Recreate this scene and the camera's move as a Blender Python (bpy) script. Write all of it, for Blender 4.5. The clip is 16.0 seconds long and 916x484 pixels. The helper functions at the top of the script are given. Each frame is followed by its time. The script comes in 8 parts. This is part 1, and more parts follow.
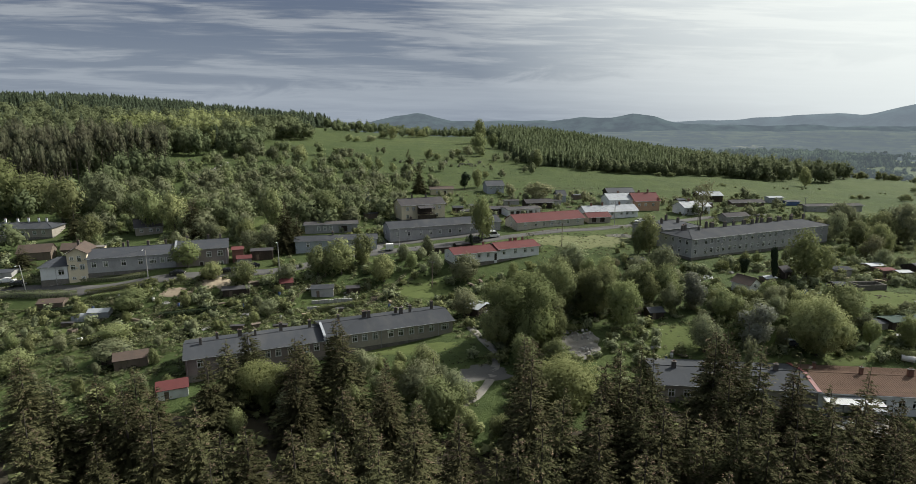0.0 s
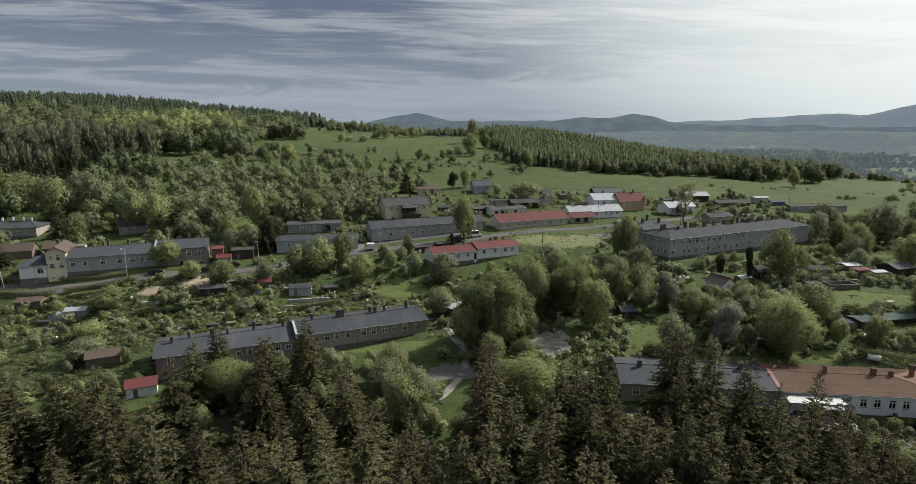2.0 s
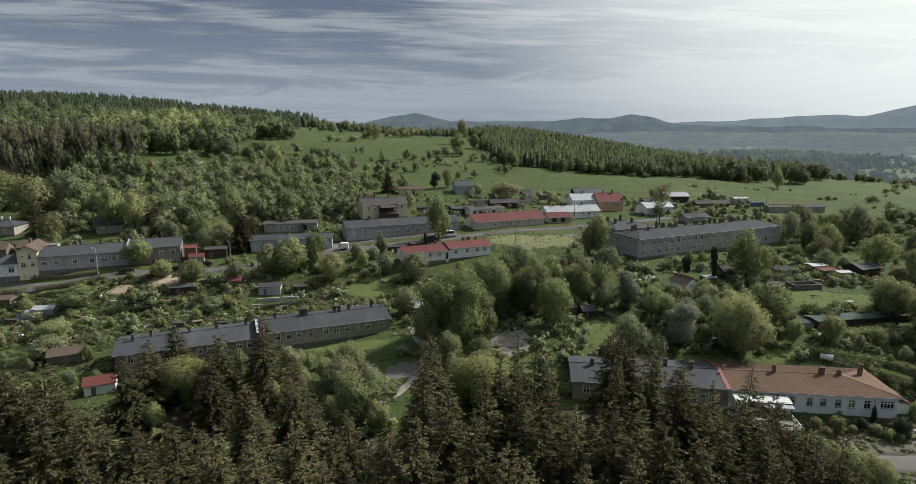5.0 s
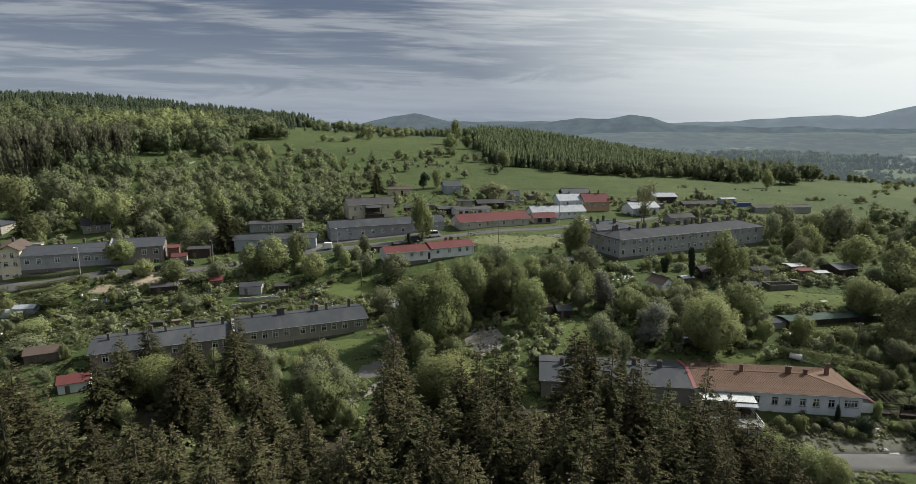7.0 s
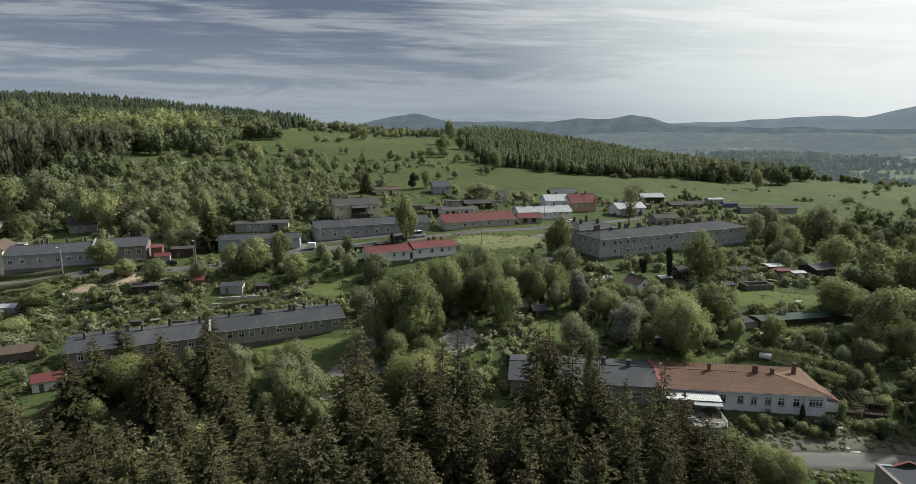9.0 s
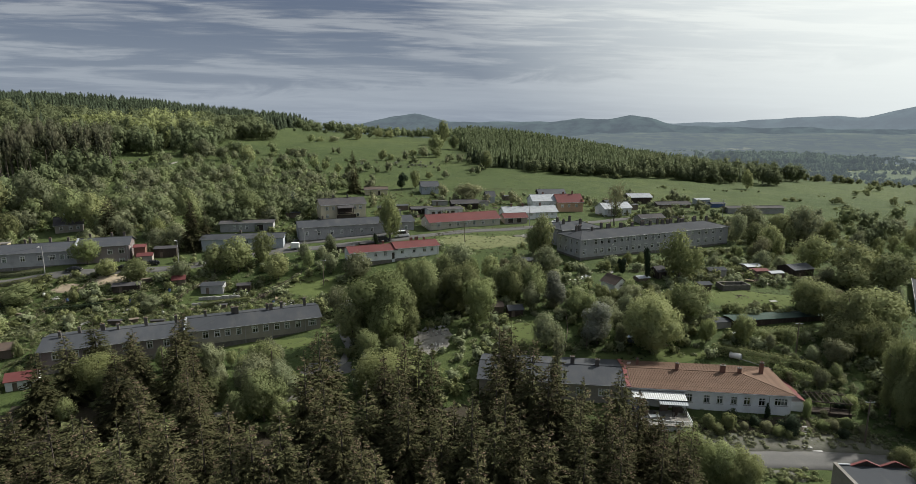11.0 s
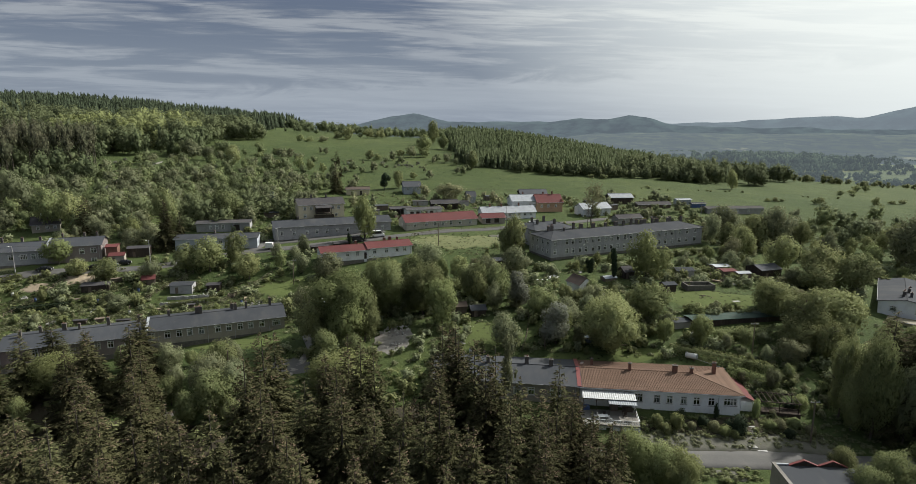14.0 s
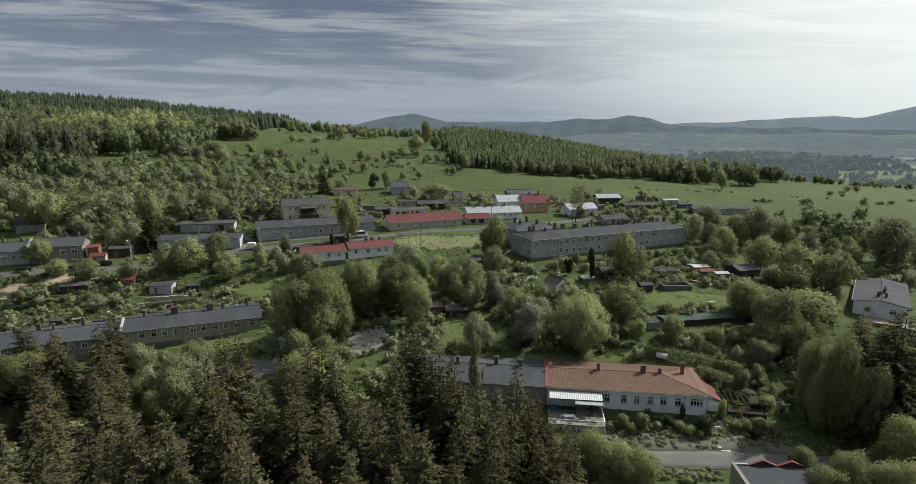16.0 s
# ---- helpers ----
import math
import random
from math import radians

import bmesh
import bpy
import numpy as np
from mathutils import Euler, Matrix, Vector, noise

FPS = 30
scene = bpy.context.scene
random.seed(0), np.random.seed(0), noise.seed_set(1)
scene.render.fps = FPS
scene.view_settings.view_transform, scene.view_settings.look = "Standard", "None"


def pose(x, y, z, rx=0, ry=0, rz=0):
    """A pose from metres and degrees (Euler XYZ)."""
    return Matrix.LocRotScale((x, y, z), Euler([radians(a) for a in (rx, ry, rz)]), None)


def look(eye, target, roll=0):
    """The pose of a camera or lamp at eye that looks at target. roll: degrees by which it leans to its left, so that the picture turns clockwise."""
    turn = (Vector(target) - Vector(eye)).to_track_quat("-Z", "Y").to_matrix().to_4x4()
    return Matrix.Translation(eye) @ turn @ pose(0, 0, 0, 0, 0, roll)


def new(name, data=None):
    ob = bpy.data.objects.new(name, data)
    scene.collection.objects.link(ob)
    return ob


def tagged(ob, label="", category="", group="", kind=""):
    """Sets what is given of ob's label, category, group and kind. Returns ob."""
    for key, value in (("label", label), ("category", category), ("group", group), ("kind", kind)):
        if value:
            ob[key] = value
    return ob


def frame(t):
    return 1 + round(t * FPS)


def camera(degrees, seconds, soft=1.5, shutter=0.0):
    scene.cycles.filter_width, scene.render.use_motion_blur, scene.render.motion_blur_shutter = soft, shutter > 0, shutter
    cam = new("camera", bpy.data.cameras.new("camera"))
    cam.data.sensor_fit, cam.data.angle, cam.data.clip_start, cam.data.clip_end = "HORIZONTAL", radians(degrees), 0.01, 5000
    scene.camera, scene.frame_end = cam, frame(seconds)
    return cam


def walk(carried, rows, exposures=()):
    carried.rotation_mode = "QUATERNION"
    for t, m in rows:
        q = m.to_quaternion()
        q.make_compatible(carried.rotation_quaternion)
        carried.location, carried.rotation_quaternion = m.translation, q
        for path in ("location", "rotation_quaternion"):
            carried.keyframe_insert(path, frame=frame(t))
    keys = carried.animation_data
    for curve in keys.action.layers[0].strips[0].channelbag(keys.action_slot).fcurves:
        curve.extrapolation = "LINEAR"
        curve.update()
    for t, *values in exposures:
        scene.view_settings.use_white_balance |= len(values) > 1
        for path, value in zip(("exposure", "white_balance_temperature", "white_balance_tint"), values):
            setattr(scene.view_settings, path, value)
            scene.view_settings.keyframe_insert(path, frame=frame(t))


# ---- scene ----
cam = camera(76, 16.0, soft=0.6)
PATH = [
    (0.0, pose(-22.30, 2.84, 49.78, 78.860, 0.228, -0.112)),
    (1.0, pose(-18.96, 2.49, 49.73, 78.860, 0.202, -0.081)),
    (2.0, pose(-15.84, 2.17, 49.71, 78.861, 0.161, -0.081)),
    (3.0, pose(-12.84, 1.84, 49.71, 78.863, 0.116, -0.091)),
    (4.0, pose(-9.90, 1.47, 49.74, 78.868, 0.074, -0.099)),
    (5.0, pose(-6.99, 1.05, 49.79, 78.875, 0.038, -0.097)),
    (6.0, pose(-4.07, 0.60, 49.85, 78.884, 0.008, -0.083)),
    (7.0, pose(-1.12, 0.13, 49.92, 78.893, -0.014, -0.057)),
    (8.0, pose(1.86, -0.33, 49.99, 78.902, -0.032, -0.023)),
    (9.0, pose(4.86, -0.75, 50.06, 78.910, -0.046, 0.016)),
    (10.0, pose(7.89, -1.11, 50.12, 78.915, -0.059, 0.054)),
    (11.0, pose(10.94, -1.38, 50.17, 78.917, -0.074, 0.085)),
    (12.0, pose(13.99, -1.55, 50.22, 78.916, -0.089, 0.107)),
    (13.0, pose(17.04, -1.65, 50.25, 78.914, -0.104, 0.117)),
    (14.0, pose(20.07, -1.70, 50.29, 78.911, -0.117, 0.116)),
    (15.0, pose(23.11, -1.75, 50.34, 78.912, -0.121, 0.112)),
    (16.0, pose(26.15, -1.88, 50.41, 78.920, -0.106, 0.113)),
]
walk(cam, PATH, [(0.0, 0.28), (16.0, 0.28)])

# ---- world, sun ----
SUN_AZ, SUN_EL = 60.0, 41.0          # degrees clockwise from +y, and up
SUN_DIR = Vector((math.sin(radians(SUN_AZ)) * math.cos(radians(SUN_EL)), math.cos(radians(SUN_AZ)) * math.cos(radians(SUN_EL)), math.sin(radians(SUN_EL))))
world = bpy.data.worlds.new("sky")
scene.world = world
world.use_nodes = True
wt = world.node_tree
wt.nodes.clear()


def wn(kind, **values):
    n = wt.nodes.new(kind)
    for k, v in values.items():
        n.inputs[k].default_value = v
    return n


def wmath(op, a, b=None, clamp=False):
    n = wt.nodes.new("ShaderNodeMath")
    n.operation, n.use_clamp = op, clamp
    for i, v in enumerate((a, b)):
        if v is None:
            continue
        if isinstance(v, (int, float)):
            n.inputs[i].default_value = v
        else:
            wt.links.new(v, n.inputs[i])
    return n.outputs[0]


def wmix(fac, a, b):
    n = wt.nodes.new("ShaderNodeMix")
    n.data_type = "RGBA"
    for sock, v in ((n.inputs[0], fac), (n.inputs[6], a), (n.inputs[7], b)):
        if isinstance(v, (int, float, tuple)):
            sock.default_value = v
        else:
            wt.links.new(v, sock)
    return n.outputs[2]


sky = wt.nodes.new("ShaderNodeTexSky")
sky.sky_type, sky.sun_disc = "NISHITA", False
sky.sun_elevation, sky.sun_rotation = radians(SUN_EL), radians(SUN_AZ)
sky.air_density, sky.dust_density, sky.ozone_density = 1.0, 1.6, 1.5
coord = wt.nodes.new("ShaderNodeTexCoord")
sep = wt.nodes.new("ShaderNodeSeparateXYZ")
wt.links.new(coord.outputs["Generated"], sep.inputs[0])
# direction as (along, up): along is the tangent of the bearing, so that high cloud lies in long flat streaks
ahead = wmath("MAXIMUM", wmath("ABSOLUTE", sep.outputs[1]), 0.25)
along = wmath("DIVIDE", sep.outputs[0], ahead)
high = wmath("DIVIDE", wmath("MAXIMUM", sep.outputs[2], 0.0), ahead)


def streaks(sx, sz, lean, detail, rough, bend, shift):
    """Noise drawn out sideways; lean tips the streaks."""
    c = wt.nodes.new("ShaderNodeCombineXYZ")
    wt.links.new(wmath("ADD", wmath("MULTIPLY", along, sx), shift), c.inputs[0])
    wt.links.new(wmath("ADD", wmath("MULTIPLY", high, sz), wmath("MULTIPLY", along, lean)), c.inputs[1])
    n = wn("ShaderNodeTexNoise", Scale=1.0, Detail=detail, Roughness=rough, Distortion=bend)
    wt.links.new(c.outputs[0], n.inputs["Vector"])
    return n.outputs[0]


def ramp(v, lo, hi):
    n = wt.nodes.new("ShaderNodeMapRange")
    n.interpolation_type = "SMOOTHSTEP"
    n.inputs[1].default_value, n.inputs[2].default_value = lo, hi
    wt.links.new(v, n.inputs[0])
    return n.outputs[0]


broad = streaks(2.6, 30.0, 1.2, 6.0, 0.55, 0.6, 3.7)
fine_streak = streaks(6.0, 95.0, 2.0, 9.0, 0.62, 0.5, 11.3)
tuft = streaks(9.0, 26.0, -3.0, 8.0, 0.6, 1.2, 5.1)
# a bank of pale cloud low over the hills, its ragged top rising to one side
edge = wmath("ADD", wmath("ADD", 0.083, wmath("MULTIPLY", along, 0.05)), wmath("MULTIPLY", wmath("SUBTRACT", tuft, 0.5), 0.075))
bank = wmath("MULTIPLY", ramp(wmath("SUBTRACT", edge, high), -0.006, 0.022), ramp(high, 0.0, 0.05))
wisps = ramp(wmath("ADD", wmath("MULTIPLY", broad, 0.6), wmath("MULTIPLY", fine_streak, 0.4)), 0.43, 0.6)
both = wmath("ADD", wmath("MULTIPLY", bank, wmath("ADD", 0.5, wmath("MULTIPLY", fine_streak, 0.7))), wmath("MULTIPLY", wmath("SUBTRACT", 1.0, bank), wmath("MULTIPLY", wisps, 0.8)), clamp=True)
veil = wmath("ADD", 0.6, wmath("MULTIPLY", both, 0.4), clamp=True)
dot = wt.nodes.new("ShaderNodeVectorMath")
dot.operation = "DOT_PRODUCT"
wt.links.new(coord.outputs["Generated"], dot.inputs[0])
dot.inputs[1].default_value = SUN_DIR
near_sun = wmath("POWER", wmath("MULTIPLY", wmath("SUBTRACT", dot.outputs["Value"], 0.45), 2.2, clamp=True), 1.4)
low = wmath("SUBTRACT", 1.0, wmath("MULTIPLY", sep.outputs[2], 6.0), clamp=True)
clear_sky = wmix(0.6, sky.outputs[0], (1.85, 2.3, 3.3, 1))
clear_sky = wmix(wmath("MULTIPLY", wmath("POWER", near_sun, 1.6), 0.85), clear_sky, (9.4, 10.2, 10.4, 1))
dull = wmix(both, (.84, 1.03, 1.54, 1), (4.2, 4.55, 4.95, 1))
lit = wmix(wmath("POWER", near_sun, 0.6), dull, (10.8, 11.2, 10.8, 1))
base_sky = wmix(veil, clear_sky, lit)
hazy = wmix(wmath("MULTIPLY", low, 0.75), base_sky, wmix(near_sun, (3.5, 4.1, 4.9, 1), (9.0, 9.7, 10.0, 1)))
glow = wmix(wmath("MULTIPLY", wmath("POWER", near_sun, 1.3), 0.9), hazy, (10.6, 11.2, 10.6, 1))
background = wn("ShaderNodeBackground", Strength=0.08)
wt.links.new(glow, background.inputs[0])
wout = wt.nodes.new("ShaderNodeOutputWorld")
wt.links.new(background.outputs[0], wout.inputs[0])

sun = bpy.data.lights.new("sun", "SUN")
sun.energy, sun.angle, sun.color = 5.0, radians(0.9), (0.98, 0.95, 0.88)
sun_ob = new("sun", sun)
sun_ob.matrix_world = look(SUN_DIR * 500, (0, 0, 0))
# ---- materials ----
def nmath(nt, op, a, b=None, clamp=False):
    n = nt.nodes.new("ShaderNodeMath")
    n.operation, n.use_clamp = op, clamp
    for i, v in enumerate((a, b)):
        if v is None:
            continue
        if isinstance(v, (int, float)):
            n.inputs[i].default_value = v
        else:
            nt.links.new(v, n.inputs[i])
    return n.outputs[0]


def nmix(nt, fac, a, b, blend="MIX"):
    n = nt.nodes.new("ShaderNodeMix")
    n.data_type, n.blend_type = "RGBA", blend
    for sock, v in ((n.inputs[0], fac), (n.inputs[6], a), (n.inputs[7], b)):
        if isinstance(v, tuple):
            v = (*v[:3], 1.0)
        if isinstance(v, (int, float, tuple)):
            sock.default_value = v
        else:
            nt.links.new(v, sock)
    return n.outputs[2]


def noise_at(nt, vec, scale, detail=4.0, rough=0.55, lo=0.3, hi=0.7):
    n = nt.nodes.new("ShaderNodeTexNoise")
    n.inputs["Scale"].default_value, n.inputs["Detail"].default_value, n.inputs["Roughness"].default_value = scale, detail, rough
    nt.links.new(vec, n.inputs["Vector"])
    r = nt.nodes.new("ShaderNodeMapRange")
    r.inputs[1].default_value, r.inputs[2].default_value = lo, hi
    nt.links.new(n.outputs[0], r.inputs[0])
    return r.outputs[0]


def surface(name, c1, c2, dirt=None, big=0.25, fine=3.0, rough=0.8, metal=0.0, bump=0.3, spread=0.12, stretch=(1, 1, 1), spec=0.4):
    """A weathered surface: two colours mixed at two scales, dirt in patches, fine relief, a shift of tone from piece to piece."""
    m = bpy.data.materials.new(name)
    m.use_nodes = True
    nt = m.node_tree
    p = nt.nodes["Principled BSDF"]
    tc = nt.nodes.new("ShaderNodeTexCoord")
    mp = nt.nodes.new("ShaderNodeMapping")
    mp.inputs["Scale"].default_value = stretch
    nt.links.new(tc.outputs["Object"], mp.inputs[0])
    vec = mp.outputs[0]
    a = noise_at(nt, vec, big, 5)
    b = noise_at(nt, vec, fine, 4)
    col = nmix(nt, nmath(nt, "ADD", nmath(nt, "MULTIPLY", a, 0.6), nmath(nt, "MULTIPLY", b, 0.4)), c1, c2)
    if dirt:
        col = nmix(nt, nmath(nt, "MULTIPLY", noise_at(nt, vec, big * 2.3 + .05, 6, .65, .48, .75), 0.7), col, dirt)
    info = nt.nodes.new("ShaderNodeObjectInfo")
    hsv = nt.nodes.new("ShaderNodeHueSaturation")
    nt.links.new(col, hsv.inputs["Color"])
    nt.links.new(nmath(nt, "ADD", nmath(nt, "MULTIPLY", info.outputs["Random"], spread * 2), 1 - spread), hsv.inputs["Value"])
    nt.links.new(hsv.outputs[0], p.inputs["Base Color"])
    p.inputs["Metallic"].default_value = metal
    p.inputs["Specular IOR Level"].default_value = spec
    nt.links.new(nmath(nt, "ADD", nmath(nt, "MULTIPLY", b, 0.2), rough - 0.1), p.inputs["Roughness"])
    bn = nt.nodes.new("ShaderNodeBump")
    bn.inputs["Strength"].default_value, bn.inputs["Distance"].default_value = bump, 0.05
    nt.links.new(b, bn.inputs["Height"])
    nt.links.new(bn.outputs[0], p.inputs["Normal"])
    return m


def foliage(name, c1, c2, c3, thin=0.35, spread=0.3, rough=0.8, spec=0.05, gaps=0.0):
    """Leaves: tone varies from leaf clump to leaf clump, and from plant to plant; light passes through."""
    c1, c2, c3 = [tuple(.83 * v + .17 * (.35 * c[0] + .6 * c[1] + .05 * c[2]) for v in c) for c in (c1, c2, c3)]
    m = bpy.data.materials.new(name)
    m.use_nodes = True
    nt = m.node_tree
    p = nt.nodes["Principled BSDF"]
    geo = nt.nodes.new("ShaderNodeNewGeometry")
    info = nt.nodes.new("ShaderNodeObjectInfo")
    tc = nt.nodes.new("ShaderNodeTexCoord")
    col = nmix(nt, geo.outputs["Random Per Island"], c1, c2)
    tone = nmath(nt, "ADD", nmath(nt, "MULTIPLY", noise_at(nt, tc.outputs["Object"], 0.11, 2, .5, .35, .65), 0.55), nmath(nt, "MULTIPLY", noise_at(nt, tc.outputs["Object"], 4.0, 3), 0.35))
    col = nmix(nt, tone, col, c3)
    hsv = nt.nodes.new("ShaderNodeHueSaturation")
    nt.links.new(col, hsv.inputs["Color"])
    nt.links.new(nmath(nt, "ADD", nmath(nt, "MULTIPLY", info.outputs["Random"], spread * 2), 1 - spread), hsv.inputs["Value"])
    wob = nmath(nt, "FRACT", nmath(nt, "MULTIPLY", info.outputs["Random"], 17.3))
    nt.links.new(nmath(nt, "ADD", nmath(nt, "MULTIPLY", wob, 0.026), 0.478), hsv.inputs["Hue"])
    nt.links.new(hsv.outputs[0], p.inputs["Base Color"])
    p.inputs["Roughness"].default_value, p.inputs["Specular IOR Level"].default_value = rough, spec
    tr = nt.nodes.new("ShaderNodeBsdfTranslucent")
    nt.links.new(hsv.outputs[0], tr.inputs[0])
    mx = nt.nodes.new("ShaderNodeMixShader")
    mx.inputs[0].default_value = thin
    nt.links.new(p.outputs[0], mx.inputs[1])
    nt.links.new(tr.outputs[0], mx.inputs[2])
    if gaps:
        # a clump of leaves lets part of the light by
        clear, loose = nt.nodes.new("ShaderNodeBsdfTransparent"), nt.nodes.new("ShaderNodeMixShader")
        loose.inputs[0].default_value = gaps
        nt.links.new(mx.outputs[0], loose.inputs[1])
        nt.links.new(clear.outputs[0], loose.inputs[2])
        mx = loose
    nt.links.new(mx.outputs[0], nt.nodes["Material Output"].inputs[0])
    return m


M = {}
M["felt"] = surface("roofing_felt", (.037, .041, .047), (.058, .062, .069), (.08, .08, .078), big=.12, fine=1.2, rough=.9, bump=.25, stretch=(1, .35, 1), spec=.12)
M["felt_dark"] = surface("dark_roofing_felt", (.045, .045, .05), (.075, .07, .07), (.1, .09, .08), big=.2, fine=1.5, rough=.9, spec=.12)
M["slate"] = surface("grey_metal_sheet", (.042, .046, .054), (.06, .065, .074), (.078, .078, .078), big=.1, fine=2, rough=.8, bump=.12, spec=.25)
M["red_metal"] = surface("red_metal_sheet", (.105, .034, .034), (.135, .048, .046), (.085, .045, .042), big=.2, fine=1.5, rough=.8, bump=.15, spec=.15)
M["red_ridge"] = surface("red_flashing", (.15, .033, .032), (.2, .05, .046), (.12, .05, .04), big=.4, rough=.5)
M["tile"] = surface("orange_brown_tile", (.135, .088, .064), (.165, .11, .082), (.115, .08, .062), big=.15, fine=2.4, rough=.9, bump=.3, spec=.1)
M["white_metal"] = surface("pale_zinc_sheet", (.27, .29, .31), (.37, .39, .41), (.19, .2, .21), big=.3, fine=2, rough=.65, bump=.1, spec=.2)
M["canopy_sheet"] = surface("stained_pale_sheet", (.34, .35, .34), (.55, .57, .57), (.14, .14, .13), big=1.6, fine=5, rough=.5, bump=.1)
M["yellow_sheet"] = surface("yellowed_sheet", (.19, .165, .1), (.25, .22, .14), (.14, .13, .09), big=.4, fine=2, rough=.6)
M["brown_roof"] = surface("brown_shingle", (.062, .045, .036), (.095, .066, .05), (.055, .046, .04), big=.4, fine=3, rough=.85)
M["render_grey"] = surface("grey_render", (.3, .3, .305), (.38, .38, .385), (.21, .205, .2), big=.2, fine=2.5, rough=.9, bump=.3)
M["render_warm"] = surface("warm_grey_render", (.27, .245, .21), (.34, .31, .265), (.2, .18, .15), big=.2, fine=2.5, rough=.9)
M["render_mauve"] = surface("mauve_grey_render", (.2, .165, .16), (.25, .21, .2), (.15, .13, .12), big=.2, fine=2.5, rough=.9)
M["render_white"] = surface("white_render", (.68, .7, .72), (.78, .79, .8), (.52, .52, .5), big=.15, fine=2, rough=.88, bump=.2)
M["render_blue"] = surface("pale_blue_grey_render", (.33, .37, .42), (.4, .43, .47), (.27, .28, .29), big=.2, fine=2.5, rough=.9)
M["render_cream"] = surface("cream_render", (.5, .44, .3), (.57, .51, .36), (.4, .35, .26), big=.2, fine=2.5, rough=.9)
M["render_orange"] = surface("apricot_render", (.42, .27, .17), (.48, .32, .21), (.34, .23, .16), big=.2, fine=2.5, rough=.9)
M["plinth"] = surface("rough_stone_plinth", (.1, .095, .085), (.2, .185, .165), (.07, .065, .06), big=.8, fine=4, rough=.95, bump=.6)
M["brick"] = surface("soot_stained_brick", (.17, .085, .062), (.24, .125, .09), (.07, .06, .055), big=.9, fine=6, rough=.9, bump=.5)
M["chimney_grey"] = surface("grey_mortar", (.085, .076, .07), (.13, .115, .105), (.05, .046, .043), big=.9, fine=5, rough=.9, bump=.4)
M["concrete"] = surface("concrete", (.28, .275, .265), (.38, .37, .355), (.2, .19, .18), big=.3, fine=3, rough=.9)
M["frame_white"] = surface("white_window_paint", (.68, .68, .67), (.76, .76, .75), (.5, .5, .48), big=.6, rough=.5, bump=.05)
M["wood"] = surface("weathered_boards", (.11, .085, .065), (.19, .15, .12), (.06, .05, .042), big=.5, fine=5, rough=.9, stretch=(1, 1, .2), bump=.4)
M["wood_dark"] = surface("tarred_boards", (.035, .03, .026), (.07, .055, .045), (.1, .085, .07), big=.5, fine=5, rough=.92, stretch=(1, 1, .2), bump=.4, spec=.08)
M["steel"] = surface("galvanised_steel", (.3, .31, .32), (.42, .43, .44), (.22, .2, .18), big=.6, fine=4, rough=.45, metal=.6, bump=.1)
M["asphalt"] = surface("worn_asphalt", (.085, .083, .08), (.12, .117, .112), (.15, .143, .13), big=.12, fine=3, rough=.92, bump=.25, spec=.3)
M["gravel"] = surface("pale_gravel", (.17, .16, .145), (.25, .235, .21), (.12, .115, .085), big=.25, fine=5, rough=.95, bump=.5)
M["rough_verge"] = surface("gravelly_verge", (.075, .074, .058), (.115, .11, .09), (.055, .066, .03), big=.35, fine=4, rough=.97, bump=.6)
M["litter"] = surface("needle_litter", (.028, .022, .014), (.05, .04, .024), (.03, .038, .016), big=.3, fine=3, rough=1.0, bump=.5)
M["dry_grass"] = surface("dry_mown_grass", (.105, .12, .045), (.15, .155, .066), (.075, .098, .034), big=.2, fine=1.2, rough=.97, bump=.6)
M["lawn"] = surface("garden_lawn", (.075, .096, .033), (.098, .12, .043), (.06, .078, .028), big=.15, fine=1.6, rough=.97, bump=.7, spec=.1)
M["earth"] = surface("bare_sandy_earth", (.27, .215, .15), (.38, .31, .225), (.18, .15, .1), big=.3, fine=3, rough=.97, bump=.5)
M["stone"] = surface("rubble_stone", (.2, .195, .185), (.4, .39, .37), (.12, .115, .1), big=.5, fine=3, rough=.95, spread=.35, bump=.5)
M["bark"] = surface("grey_brown_bark", (.06, .05, .042), (.12, .1, .085), (.04, .035, .03), big=1.0, fine=6, rough=.95, stretch=(1, 1, .25), bump=.7)
M["bark_birch"] = surface("pale_bark", (.32, .31, .29), (.5, .49, .47), (.08, .075, .07), big=1.5, fine=5, rough=.85, bump=.4)
M["plastic_white"] = surface("white_plastic", (.66, .66, .64), (.75, .75, .73), (.5, .5, .47), rough=.45, bump=.05)
M["green_paint"] = surface("faded_green_sheet", (.03, .055, .045), (.05, .075, .062), (.075, .08, .07), big=.4, rough=.85, spec=.15)
M["blue_paint"] = surface("blue_tarpaulin", (.05, .1, .25), (.08, .14, .32), (.12, .13, .16), big=.5, rough=.5)
M["car_dark"] = surface("dark_car_paint", (.012, .013, .016), (.02, .021, .025), rough=.25, bump=0, spec=.6)
M["car_white"] = surface("white_car_paint", (.7, .7, .7), (.74, .74, .74), rough=.25, bump=0, spec=.6)
M["car_blue"] = surface("steel_blue_car_paint", (.06, .08, .11), (.08, .1, .13), rough=.3, bump=0, spec=.6)
M["rubber"] = surface("black_rubber", (.012, .012, .012), (.02, .02, .02), rough=.8)
